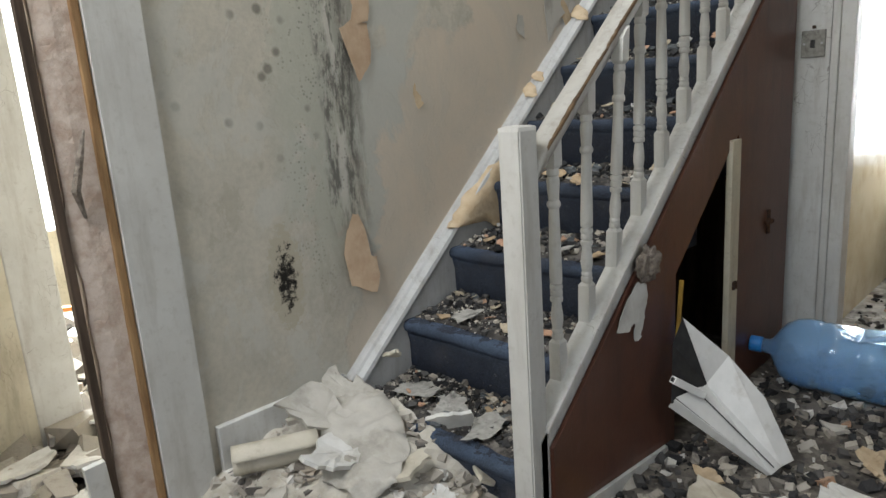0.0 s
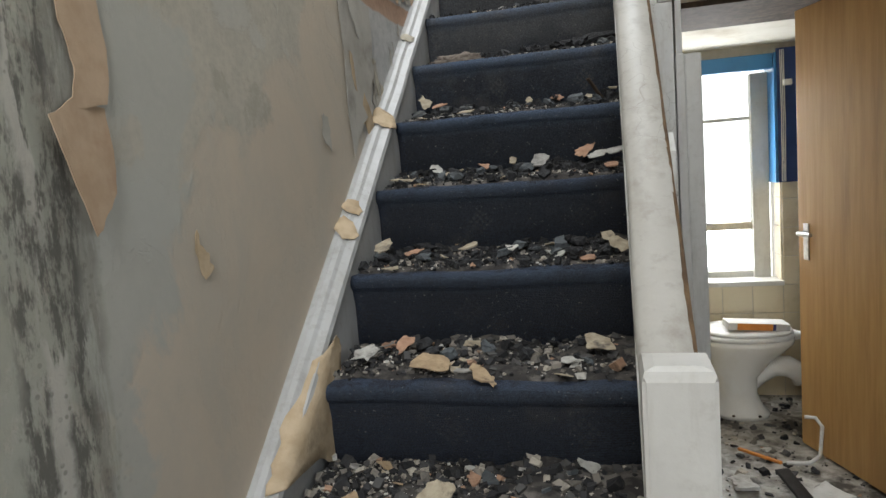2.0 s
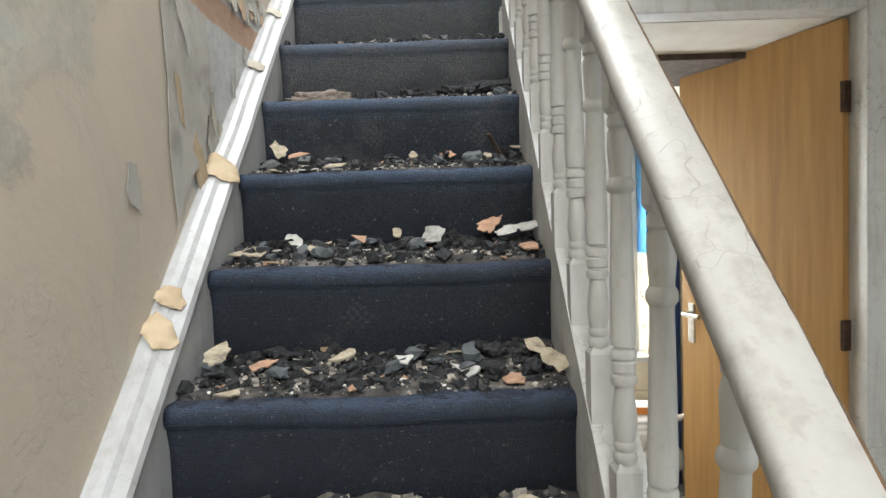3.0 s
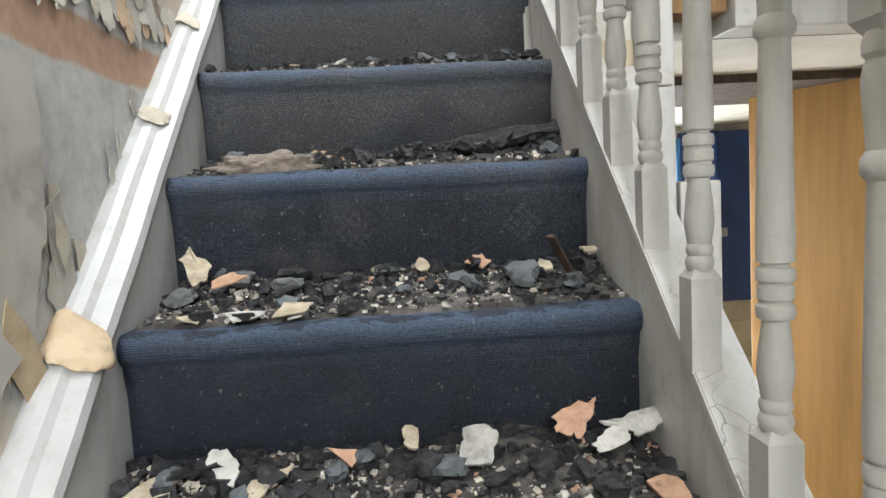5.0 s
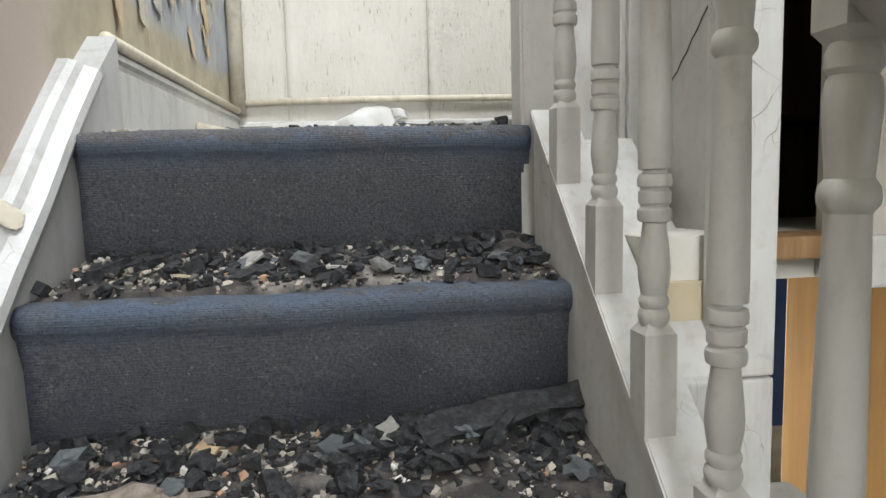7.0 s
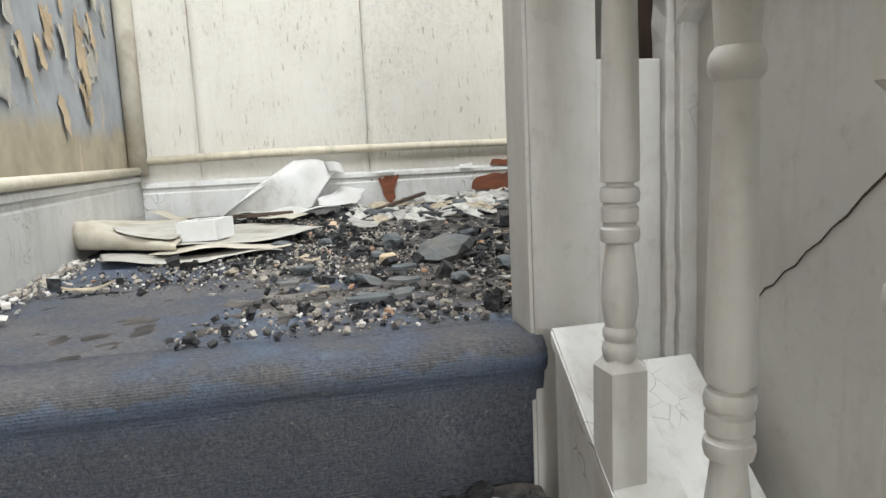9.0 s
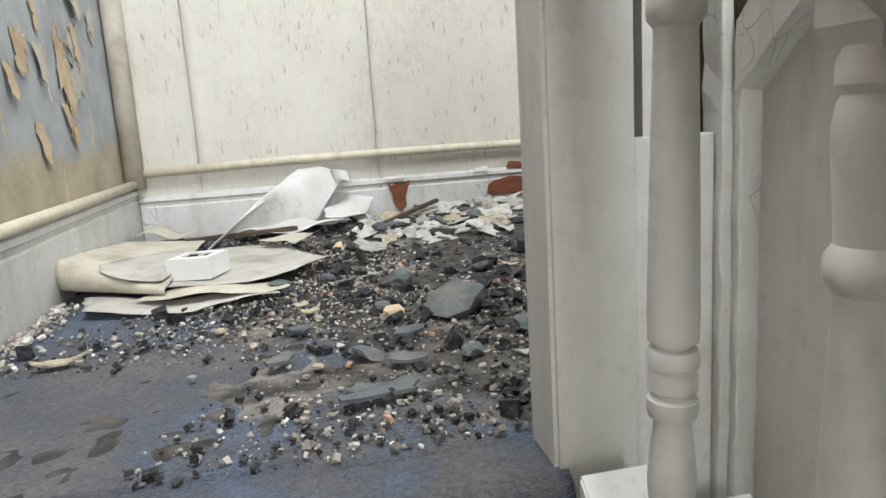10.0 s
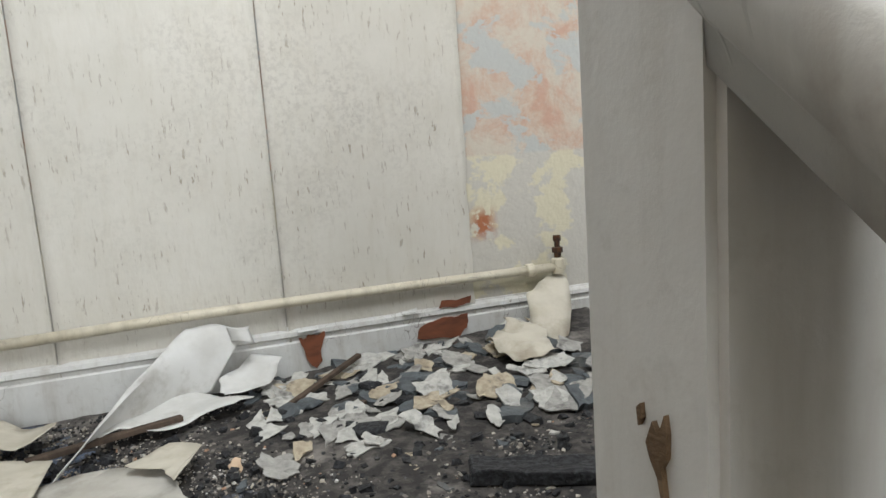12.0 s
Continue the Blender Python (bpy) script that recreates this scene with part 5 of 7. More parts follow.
thing("torn_strip", tube([(WALL - 0.01, -0.69, 0.95), (WALL + 0.02, -0.71, 1.02), (WALL + 0.03, -0.69, 1.10), (WALL + 0.01, -0.665, 1.16)], 0.01, seg=6, radii=[0.004, 0.012, 0.009, 0.003]), M_FLUFF, "grey torn strip hanging from the plaster edge", "paper strip")
bm = box(-1.06, -0.98, -0.70, -0.545, 0.0, 2.1, 0.006)
box(-1.08, -1.06, -0.67, -0.56, 0.0, 2.1, 0.004, bm)
thing("side_room_post", bm, M_WHITE2, "peeling white door post inside the side room", "post", kind="structure")
thing("side_room_wall", box(-1.06, -0.98, -1.7, -0.70, 0.0, 2.5), M_CREAM, "cream wall inside the side room", "wall", kind="structure")
thing("backdrop_side", box(-3.6, -3.59, -2.2, 1.2, 0.2, 2.6), M_SKY, "white overcast daylight beyond the side room window", "sky", kind="structure")


def strut(a, c, w, t, material, label, category, bevel=0.003):
    """A bar from one point to another."""
    a, c = Vector(a), Vector(c)
    d = c - a
    q = d.to_track_quat("Y", "Z").to_matrix().to_4x4()
    bm = box(-w / 2, w / 2, 0, d.length, -t / 2, t / 2, bevel, m=Matrix.Translation(a) @ q)
    return thing(label.split("|")[0], bm, material, label.split("|")[1], category)


strut((-1.7, -0.35, 0.02), (-1.5, -0.20, 0.42), 0.05, 0.02, M_WHITE, "loose_plank|white painted plank leaning in the side room", "plank")
strut((-1.9, -0.5, 0.30), (-1.4, -0.1, 0.36), 0.05, 0.02, M_ORANGE, "loose_plank|orange plank among the side room rubble", "plank")

# ---- torn paper on the stair wall ----


def patch(points, fn, cuts=2, thick=0.0012):
    """A thin sheet with the given outline, bent by fn(a, b)."""
    bm = bmesh.new()
    f = bm.faces.new([bm.verts.new((a, b, 0)) for a, b in points])
    bmesh.ops.triangulate(bm, faces=[f])
    bmesh.ops.subdivide_edges(bm, edges=bm.edges[:], cuts=cuts, use_grid_fill=True)
    for v in bm.verts:
        v.co = fn(v.co.x, v.co.y)
    bm.normal_update()
    thicken(bm, thick)
    return bm


def wall_flap(points, hinge, away, curl, material, label, amount=0.006, smooth=False):
    """Paper that has come off the stair wall. hinge: a point and a direction (y, z) along which it lifts; curl: metres it stands off at a metre."""
    (hy, hz), (dy, dz) = hinge, away
    n = math.hypot(dy, dz)

    def fn(a, b):
        d = max(0.0, ((a - hy) * dy + (b - hz) * dz) / n)
        lift = curl * d + 3.0 * curl * d * d
        return Vector((WALL + 0.003 + lift + 0.0008 * noise.noise(Vector((a * 30, b * 30, 1))), a, b))

    return thing("peeling_paper", patch(jagged(points, amount), fn), material, label, "wallpaper", "paper peeling off the stair wall", smooth=smooth)


wall_flap([(0.165, 1.64), (0.240, 1.64), (0.252, 1.505), (0.238, 1.425), (0.165, 1.415), (0.178, 1.47), (0.160, 1.53)], (0.25, 1.60), (-1, -0.3), 0.05, M_PEACH, "peach-backed strip of wallpaper on the mouldy wall", 0.004)
wall_flap([(0.106, 1.40), (0.165, 1.428), (0.236, 1.42), (0.242, 1.36), (0.233, 1.297), (0.190, 1.258), (0.165, 1.238), (0.138, 1.31)], (0.235, 1.40), (-1, -0.35), 0.14, M_PEACH, "peach-backed wallpaper flap curling off the mouldy wall", 0.003)
wall_flap([(0.105, 0.822), (0.128, 0.815), (0.150, 0.745), (0.157, 0.672), (0.181, 0.665), (0.183, 0.60), (0.158, 0.545), (0.11, 0.565), (0.058, 0.592), (0.047, 0.70), (0.072, 0.77)], (0.12, 0.83), (-0.2, -1), 0.05, M_PEACH, "peach wallpaper flap hanging low on the wall", 0.003)
pts = jagged([(0.834, 0.935), (0.856, 0.905), (0.825, 0.81), (0.80, 0.775), (0.865, 0.675), (0.79, 0.650), (0.715, 0.683), (0.675, 0.698), (0.50, 0.700), (0.56, 0.755), (0.65, 0.83), (0.74, 0.90)], 0.006)


def droop(a, b):
    """Lies on the string's moulding and hangs a little way over it."""
    over = max(0.0, min(1.0, (nose_z(a) + 0.085 - b) / 0.045))
    return Vector((-0.030 + 0.046 * over + 0.0015 * noise.noise(Vector((a * 14, b * 14, 0))), a, b))


thing("peeling_paper", patch(pts, droop, 3), M_TAN, "tan paper flap drooping over the string", "wallpaper", "paper peeling off the stair wall", smooth=True)
wall_flap([(1.225, 1.66), (1.26, 1.65), (1.30, 1.58), (1.315, 1.46), (1.29, 1.47), (1.27, 1.55), (1.235, 1.60)], (1.31, 1.6), (-1, -0.2), 0.05, M_TAN, "cream paper scroll torn loose above the string")
wall_flap([(1.235, 1.85), (1.33, 1.87), (1.335, 1.80), (1.30, 1.76), (1.295, 1.70), (1.27, 1.75), (1.245, 1.80)], (1.28, 1.87), (0, -1), 0.05, M_GREYPAPER, "grey paper tongue hanging on the stair wall")
wall_flap([(0.427, 1.225), (0.420, 1.18), (0.436, 1.135), (0.456, 1.150), (0.450, 1.175), (0.436, 1.195)], (0.425, 1.18), (1, 0), 0.2, M_TAN, "small curled paper tear on the wall")
for i in range(44):
    y = rng.uniform(1.36, 1.99)
    z = 1.915 + 0.03 * (y - 1.4) / 0.55 + rng.uniform(-0.01, 0.075)
    w, h = rng.uniform(0.010, 0.028), rng.uniform(0.014, 0.034)
    wall_flap([(y - w, z + h), (y, z + h * 1.2), (y + w, z + h * 0.9), (y + w * 1.1, z), (y + w * 0.6, z - h * 0.7), (y - w * 0.2, z - h), (y - w * 0.9, z - h * 0.3)], (y, z + h * 0.6), (rng.uniform(-0.7, 0.7), -1), rng.uniform(0.03, 0.12), rng.choice([M_GREYPAPER, M_CREAMPAPER, M_GREYPAPER, M_PLASTER, M_PEACH]), "curled paint scale on the torn plaster band", 0.006)
# plates of skim lifting off along the upper stairs
for i in range(8):
    y = rng.uniform(1.02, 1.75)
    z = nose_z(y) + rng.uniform(0.10, 0.42)
    if z > 1.83:
        continue
    r = rng.uniform(0.02, 0.055)
    wall_flap([(y + a, z + c) for a, c in outline(8, r * 0.55, 0.4, r)], (y, z + r * 0.3), (rng.uniform(-1, 1), rng.uniform(-1, 0.2)), rng.uniform(0.02, 0.07), rng.choice([M_GREYPAPER, M_PLASTER, M_GREYPAPER, M_TAN]), "lifted plate of grey skim on the stair wall", 0.006)
for i in range(11):
    y, z = rng.uniform(2.55, 3.8), rng.uniform(2.50, 3.05)
    r = rng.uniform(0.035, 0.085)
    wall_flap([(y + a, z + c) for a, c in outline(11, r * 0.6, 0.45, r)], (y, z + r * 0.4), (rng.uniform(-1, 1), -1), rng.uniform(0.02, 0.06), rng.choice([M_CREAMPAPER, M_GREYPAPER, M_TAN, M_GREYPAPER]), "ragged patch of older paper on the landing wall", 0.03)
for i in range(30):
    y = rng.uniform(2.5, 3.85)
    z = rng.uniform(2.40, 3.0)
    w, h = rng.uniform(0.015, 0.045), rng.uniform(0.03, 0.11)
    wall_flap([(y - w, z + h * 0.3), (y + w * 0.6, z + h * 0.35), (y + w, z - h * 0.3), (y + rng.uniform(-0.3, 0.8) * w, z - h), (y - w * 0.7, z - h * 0.45)], (y, z + h * 0.3), (rng.uniform(-0.8, 0.5), -1), rng.uniform(0.04, 0.16), rng.choice([M_CREAMPAPER, M_TAN, M_TAN, M_GREYPAPER]), "peeling paint curl on the landing wall", 0.022)
for y, z, s in ((1.62, 1.70, 0.03), (1.655, 1.735, 0.02), (1.45, 1.62, 0.05), (1.50, 1.55, 0.05), (1.40, 1.70, 0.03)):
    wall_flap([(y - s * 0.3, z + s), (y + s * 0.3, z + s * 0.9), (y + s * 0.35, z - s * 0.6), (y, z - s * 1.3), (y - s * 0.3, z - s * 0.5)], (y, z + s), (0.4, -1), 0.04, rng.choice([M_GREYPAPER, M_CREAMPAPER]), "small lifted plaster scale on the stair wall", 0.006)
for pts_, hinge_, away_, curl_, m_, label_ in (
        ([(1.18, 1.80), (1.30, 1.82), (1.405, 1.815), (1.412, 1.74), (1.403, 1.66), (1.398, 1.60), (1.384, 1.58), (1.36, 1.50), (1.30, 1.46), (1.215, 1.36), (1.195, 1.48), (1.20, 1.64)], (1.19, 1.65), (1, 0), 0.028, M_GREYPAPER, "large plate of buckled grey paper lifting off the stair wall"),
        ([(1.414, 1.80), (1.424, 1.80), (1.421, 1.72), (1.419, 1.64), (1.412, 1.585), (1.404, 1.60), (1.408, 1.70)], (1.42, 1.80), (-1, 0), 0.4, M_TAN, "narrow brown curled paper edge on the stair wall"),
        ([(1.425, 1.64), (1.459, 1.662), (1.470, 1.60), (1.483, 1.525), (1.455, 1.50), (1.43, 1.57)], (1.425, 1.60), (1, 0.1), 0.06, M_GREYPAPER, "pointed grey paper tongue above the string"),
        ([(1.31, 1.55), (1.35, 1.50), (1.385, 1.435), (1.36, 1.405), (1.325, 1.455), (1.30, 1.50)], (1.31, 1.46), (0.7, 0.5), 0.16, M_TAN, "brown torn paper curl low on the stair wall")):
    wall_flap(pts_, hinge_, away_, curl_, m_, label_, 0.004)
# paper scraps stuck on the wall string
for y, r, m_ in ((1.420, 0.042, M_TAN), (1.772, 0.026, M_CREAMPAPER), (1.06, 0.034, M_TAN), (2.02, 0.022, M_CREAMPAPER), (1.12, 0.026, M_TAN)):
    pts = jagged(outline(7, r, 0.25), r * 0.12)
    zc = nose_z(y) + 0.062

    def fn(a, b, y=y, zc=zc):
        x = -0.024 + a
        h = 0.042 if x < -0.034 else 0.042 - (x + 0.034) * 0.7 if x < 0.014 else 0.0084 - (x - 0.014) * 3.0
        return Vector((min(x, 0.018), y + b * 0.76 - h * 0.5, nose_z(y) + 0.033 + b * 0.65 + h * 0.78 + 0.002 * noise.noise(Vector((a * 60, b * 60, y)))))
    thing("paper_scrap", patch(pts, fn), m_, "crumpled tan paper scrap stuck on the string", "paper scrap", "scraps on the string", smooth=True)

# ---- ash and flakes on the stairs ----


def tread_z(i):
    return 2.1 - RISE * i


def ash_bed(i):
    """Soft bed of ash, thicker at the back of the tread."""
    y0, y1 = STEP_Y[i] + 0.045, STEP_Y[i - 1] + 0.018
    bm = bmesh.new()
    nx_, ny_ = 46, 14
    g_ = []
    for a in range(nx_ + 1):
        row = []
        for b in range(ny_ + 1):
            u, v = a / nx_, b / ny_
            x = 0.006 + (W - 0.012) * u
            edge = 0.02 * noise.noise(Vector((x * 9, i * 3, 0)))
            y = y0 + edge * (1 - v) + (y1 - y0) * v
            h = 0.003 + 0.042 * v ** 1.3 * (0.6 + 0.6 * noise.noise(Vector((x * 7, i * 5, 2)))) + 0.012 * max(0, noise.noise(Vector((x * 22, y * 22, i)))) + 0.012 * v * u
            if v == 0:
                h = -0.004
            row.append(bm.verts.new((x, y, tread_z(i) + h)))
        g_.append(row)
    for a in range(nx_):
        for b in range(ny_):
            bm.faces.new((g_[a][b], g_[a + 1][b], g_[a + 1][b + 1], g_[a][b + 1]))
    bm.normal_update()
    return bm


FLAKE_MATS = [M_FLAKE_CREAM, M_FLAKE_GREY, M_FLAKE_PEACH, M_FLAKE_TAN, M_FLAKE_WHITE, M_SLATE, M_CHAR, M_CHAR, M_CHAR]
FLAKE_NAMES = ["cream paint flake", "grey plaster flake", "peach plaster flake", "tan paper flake", "white paint flake", "grey slate chip", "charred wood chip", "charred wood chip", "charred wood chip"]


def loose_flake(x, y, z, size, long_, k, curl=None, tilt=None, name="flake"):
    bm = flake_bm(size, long_, rng.uniform(0.0015, 0.004) if k < 5 else size * 0.45, curl if curl is not None else rng.uniform(-0.12, 0.18))
    tx_, ty_ = tilt if tilt else (rng.gauss(0, 0.22), rng.gauss(0, 0.22))
    lift = size * max(abs(math.sin(tx_)), abs(math.sin(ty_))) * 0.8
    bm.transform(Matrix.Translation((x, y, z + 0.004 + lift)) @ Euler((tx_, ty_, 0)).to_matrix().to_4x4() @ Matrix.Rotation(rng.uniform(0, 6.28), 4, "Z"))
    return thing(name, bm, FLAKE_MATS[k], FLAKE_NAMES[k] + " lying in ash on the stairs" if z < 2.08 else FLAKE_NAMES[k] + " lying on the landing carpet", "flake", "flakes on the stairs" if z < 2.08 else "flakes on the landing")


for i in range(1, 10):
    thing("ash", ash_bed(i), M_DIRT, "dark ash bed along the back of a tread", "ash", kind="stuff", smooth=True)
    y0, y1 = STEP_Y[i] + 0.035, STEP_Y[i - 1] + 0.015

    def place(i=i, y0=y0, y1=y1):
        v = rng.random() ** 0.55
        x = 0.01 + (W - 0.02) * rng.random() ** (0.85 if i < 4 else 1.0)
        return x, y0 + (y1 - y0) * v, tread_z(i) + 0.003 + 0.042 * v ** 1.3 * (0.75 + 0.4 * noise.noise(Vector((x * 7, i * 5, 2))))

    near = i in (1, 2, 3, 4, 5)
    crumbs("crumbs", 2600 if near else 1500, place, lambda: 0.0016 + 0.006 * rng.random() ** 3, (0.3, 0.8), M_RUBBLE, "ash, grit and paint crumbs on a tread")
    crumbs("pale_grit", 800 if near else 500, place, lambda: 0.0014 + 0.0045 * rng.random() ** 2, (0.2, 0.6), M_PALE, "pale paint and plaster grit on a tread")
    crumbs("cinders", 340 if near else 310, place, lambda: 0.004 + 0.014 * rng.random() ** 2, (0.35, 0.8), M_CHAR if i < 6 else M_RUBBLE, "charred chunks on a tread")
    for _ in range(20 if i > 3 else 13):
        x, y, z = place()
        pale = rng.random() < (0.62 if i > 4 else 0.45)
        loose_flake(min(max(x, 0.03), W - 0.03), y, z, rng.uniform(0.010, 0.030), rng.uniform(0.5, 1.0), rng.choice([0, 0, 1, 1, 4, 2, 3, 5]) if pale else rng.randrange(5, 9))
for x, y, i, size, long_, k, up in (
        (0.155, 1.520, 3, 0.046, 0.8, 4, 0.012), (0.225, 1.512, 3, 0.042, 0.8, 0, 0.014), (0.07, 1.63, 3, 0.050, 0.45, 0, 0.05), (0.115, 1.60, 3, 0.034, 0.7, 2, 0.05), (0.50, 1.68, 3, 0.030, 0.7, 2, 0.045),
        (0.405, 1.67, 3, 0.014, 0.9, 0, 0.05), (0.60, 1.64, 3, 0.020, 0.7, 0, 0.04), (0.675, 1.66, 3, 0.026, 0.6, 0, 0.065), (0.45, 1.415, 4, 0.036, 0.95, 1, 0.05), (0.585, 1.430, 4, 0.046, 0.6, 2, 0.06),
        (0.665, 1.42, 4, 0.055, 0.4, 4, 0.06), (0.662, 1.312, 4, 0.034, 0.8, 2, 0.03), (0.19, 1.39, 4, 0.052, 0.45, 0, 0.035), (0.055, 1.38, 4, 0.060, 0.7, 0, 0.03), (0.13, 1.42, 4, 0.036, 0.6, 4, 0.045),
        (0.37, 1.44, 4, 0.020, 0.8, 0, 0.06), (0.62, 1.39, 4, 0.040, 0.35, 4, 0.05), (0.29, 1.42, 4, 0.026, 0.6, 2, 0.045), (0.05, 1.13, 5, 0.046, 0.8, 0, 0.05), (0.14, 1.115, 5, 0.036, 0.6, 2, 0.04),
        (0.645, 1.135, 5, 0.046, 0.5, 0, 0.05), (0.60, 1.055, 5, 0.040, 0.5, 2, 0.02), (0.67, 1.075, 5, 0.034, 0.7, 0, 0.04), (0.285, 1.15, 5, 0.030, 0.8, 0, 0.05), (0.52, 1.15, 5, 0.034, 0.6, 5, 0.05),
        (0.10, 1.03, 5, 0.026, 0.5, 0, 0.015), (0.40, 1.13, 5, 0.022, 0.8, 4, 0.045), (0.25, 0.83, 6, 0.058, 0.8, 3, 0.03), (0.365, 0.785, 6, 0.062, 0.35, 3, 0.02), (0.09, 0.83, 6, 0.045, 0.6, 4, 0.04),
        (0.615, 0.91, 6, 0.050, 0.7, 0, 0.05), (0.16, 0.91, 6, 0.034, 0.7, 2, 0.045), (0.55, 0.86, 6, 0.030, 0.5, 4, 0.03),
        (0.12, 0.58, 7, 0.05, 0.8, 3, 0.03), (0.30, 0.60, 7, 0.045, 0.6, 0, 0.04), (0.22, 0.55, 7, 0.04, 0.9, 2, 0.03), (0.45, 0.58, 7, 0.05, 0.8, 1, 0.03), (0.58, 0.56, 7, 0.045, 0.6, 3, 0.03),
        (0.20, 0.35, 8, 0.06, 0.8, 1, 0.03), (0.40, 0.33, 8, 0.055, 0.8, 0, 0.03), (0.52, 0.36, 8, 0.06, 0.7, 2, 0.03), (0.33, 0.12, 9, 0.09, 0.8, 1, 0.03), (0.50, 0.10, 9, 0.08, 0.9, 1, 0.03), (0.60, 0.16, 9, 0.06, 0.8, 0, 0.03), (0.16, 0.14, 9, 0.08, 0.7, 1, 0.03)):
    loose_flake(x, y, tread_z(i) + up - 0.010, size * 0.86, long_, k, rng.uniform(0.0, 0.07), (rng.uniform(0.25, 0.75) if up > 0.035 else rng.uniform(0.1, 0.3), rng.gauss(0, 0.12)))


def char_lump(x, y, z, r):
    """A split, cracked lump of charred wood."""
    bm = rock_bm(r, r * rng.uniform(0.5, 0.9), r * rng.uniform(0.45, 0.8), 0.42)
    roughen(bm, r * 0.16, 2.2 / r, x * 40)
    bm.transform(Matrix.Translation((x, y, z + r * 0.35)) @ pose(0, 0, 0, rng.gauss(0, 18), rng.gauss(0, 18), rng.uniform(0, 360)))
    thing("charred_lump", bm, rng.choice([M_CHAR, M_CHAR, M_CHAR, M_SLATE]), "cracked lump of charred wood in the ash", "charcoal", "charred lumps on the stairs")


for i, n, x0, x1 in ((1, 13, 0.46, 0.69), (1, 5, 0.02, 0.45), (2, 20, 0.30, 0.69), (2, 3, 0.02, 0.3), (3, 8, 0.02, 0.22), (3, 8, 0.25, 0.55), (3, 9, 0.55, 0.69), (4, 26, 0.03, 0.68), (5, 22, 0.03, 0.68), (6, 14, 0.03, 0.68)):
    for _ in range(n):
        v = rng.uniform(0.25, 0.95)
        y = STEP_Y[i] + 0.04 + (STEP_Y[i - 1] - STEP_Y[i] - 0.05) * v
        char_lump(rng.uniform(x0, x1), y, tread_z(i) + 0.008 + 0.032 * v, rng.uniform(0.010, 0.026))
# charred board leaning on a riser, sticks and lint
bm = box(-0.115, 0.115, -0.006, 0.006, -0.019, 0.019)
bmesh.ops.subdivide_edges(bm, edges=bm.edges[:], cuts=7, use_grid_fill=True)
roughen(bm, 0.006, 55)
roughen(bm, 0.008, 18, 2)
bm.transform(pose(0.592, 1.912, 1.733, -48, -9, 4))
thing("charred_board", bm, M_CHAR, "cracked charred board leaning against a riser", "board")
for a, c, w in (((0.05, 1.90, 1.70), (0.26, 1.91, 1.712), 0.012), ((0.12, 2.12, 1.905), (0.40, 2.125, 1.915), 0.010), ((0.64, 1.65, 1.50), (0.60, 1.60, 1.56), 0.012)):
    strut(a, c, w, 0.006, M_DARKWOOD, "splinter|thin dark wood splinter on a tread", "splinter", 0.001)
for x, y, i, sx in ((0.15, 1.80, 2, 0.09), (0.10, 1.62, 3, 0.04)):
    bm = bmesh.new()
    bmesh.ops.create_icosphere(bm, subdivisions=4, radius=1)
    for v in bm.verts:
        q = 1 + 0.35 * noise.noise(v.co * 2.5 + Vector((x * 9, 0, 0))) + 0.25 * noise.noise(v.co * 7) + 0.12 * noise.noise(v.co * 19)
        v.co = Vector((x + v.co.x * q * sx, y + v.co.y * q * sx * 0.5, tread_z(i) + 0.008 + max(-0.3, v.co.z * q) * sx * 0.3))
    thing("lint", bm, M_FLUFF, "grey clump of lint and dust on a tread", "lint", smooth=True)

# ---- things on the landing ----


def floor_sheet(points, z, lift, material, label, amount=0.008, name="paper_sheet", category="paper"):
    """A torn sheet lying on the landing; lift(a, b) gives its height over z."""
    return thing(name, patch(jagged(points, amount), lambda a, b: Vector((a, b, z + lift(a, b) + 0.003 * noise.noise(Vector((a * 14, b * 14, z)))), ), 3), material, label, category, smooth=True)


LZ = LAND + 0.006
floor_sheet([(0.065, 2.965), (0.16, 2.93), (0.27, 2.910), (0.36, 2.935), (0.425, 2.955), (0.40, 3.01), (0.20, 3.05), (0.04, 3.08)], LZ, lambda a, b: 0.008 + 0.006 * math.sin(a * 21), M_GREYPAPER, "torn grey paper edge lying on the carpet")
floor_sheet([(0.15, 3.00), (0.25, 2.965), (0.34, 2.945), (0.40, 2.950), (0.445, 2.985), (0.40, 3.04), (0.22, 3.08)], LZ + 0.014, lambda a, b: 0.006 + 0.005 * math.sin(a * 27), M_CREAMPAPER, "second pale paper edge lying over the first")
floor_sheet([(0.16, 3.06), (0.28, 3.02), (0.36, 3.025), (0.45, 3.08), (0.525, 3.165), (0.47, 3.30), (0.44, 3.46), (0.30, 3.50), (0.18, 3.47)], LZ + 0.022, lambda a, b: 0.004 * math.sin(b * 9) + 0.012 * max(0, a - 0.42) / 0.1, M_GREYPAPER, "damp grey backing paper lying flat under the box")
floor_sheet([(0.36, 3.45), (0.43, 3.40), (0.455, 3.33), (0.505, 3.48), (0.44, 3.53)], LZ + 0.031, lambda a, b: 0.010, M_CREAMPAPER, "cream paper corner folded over")


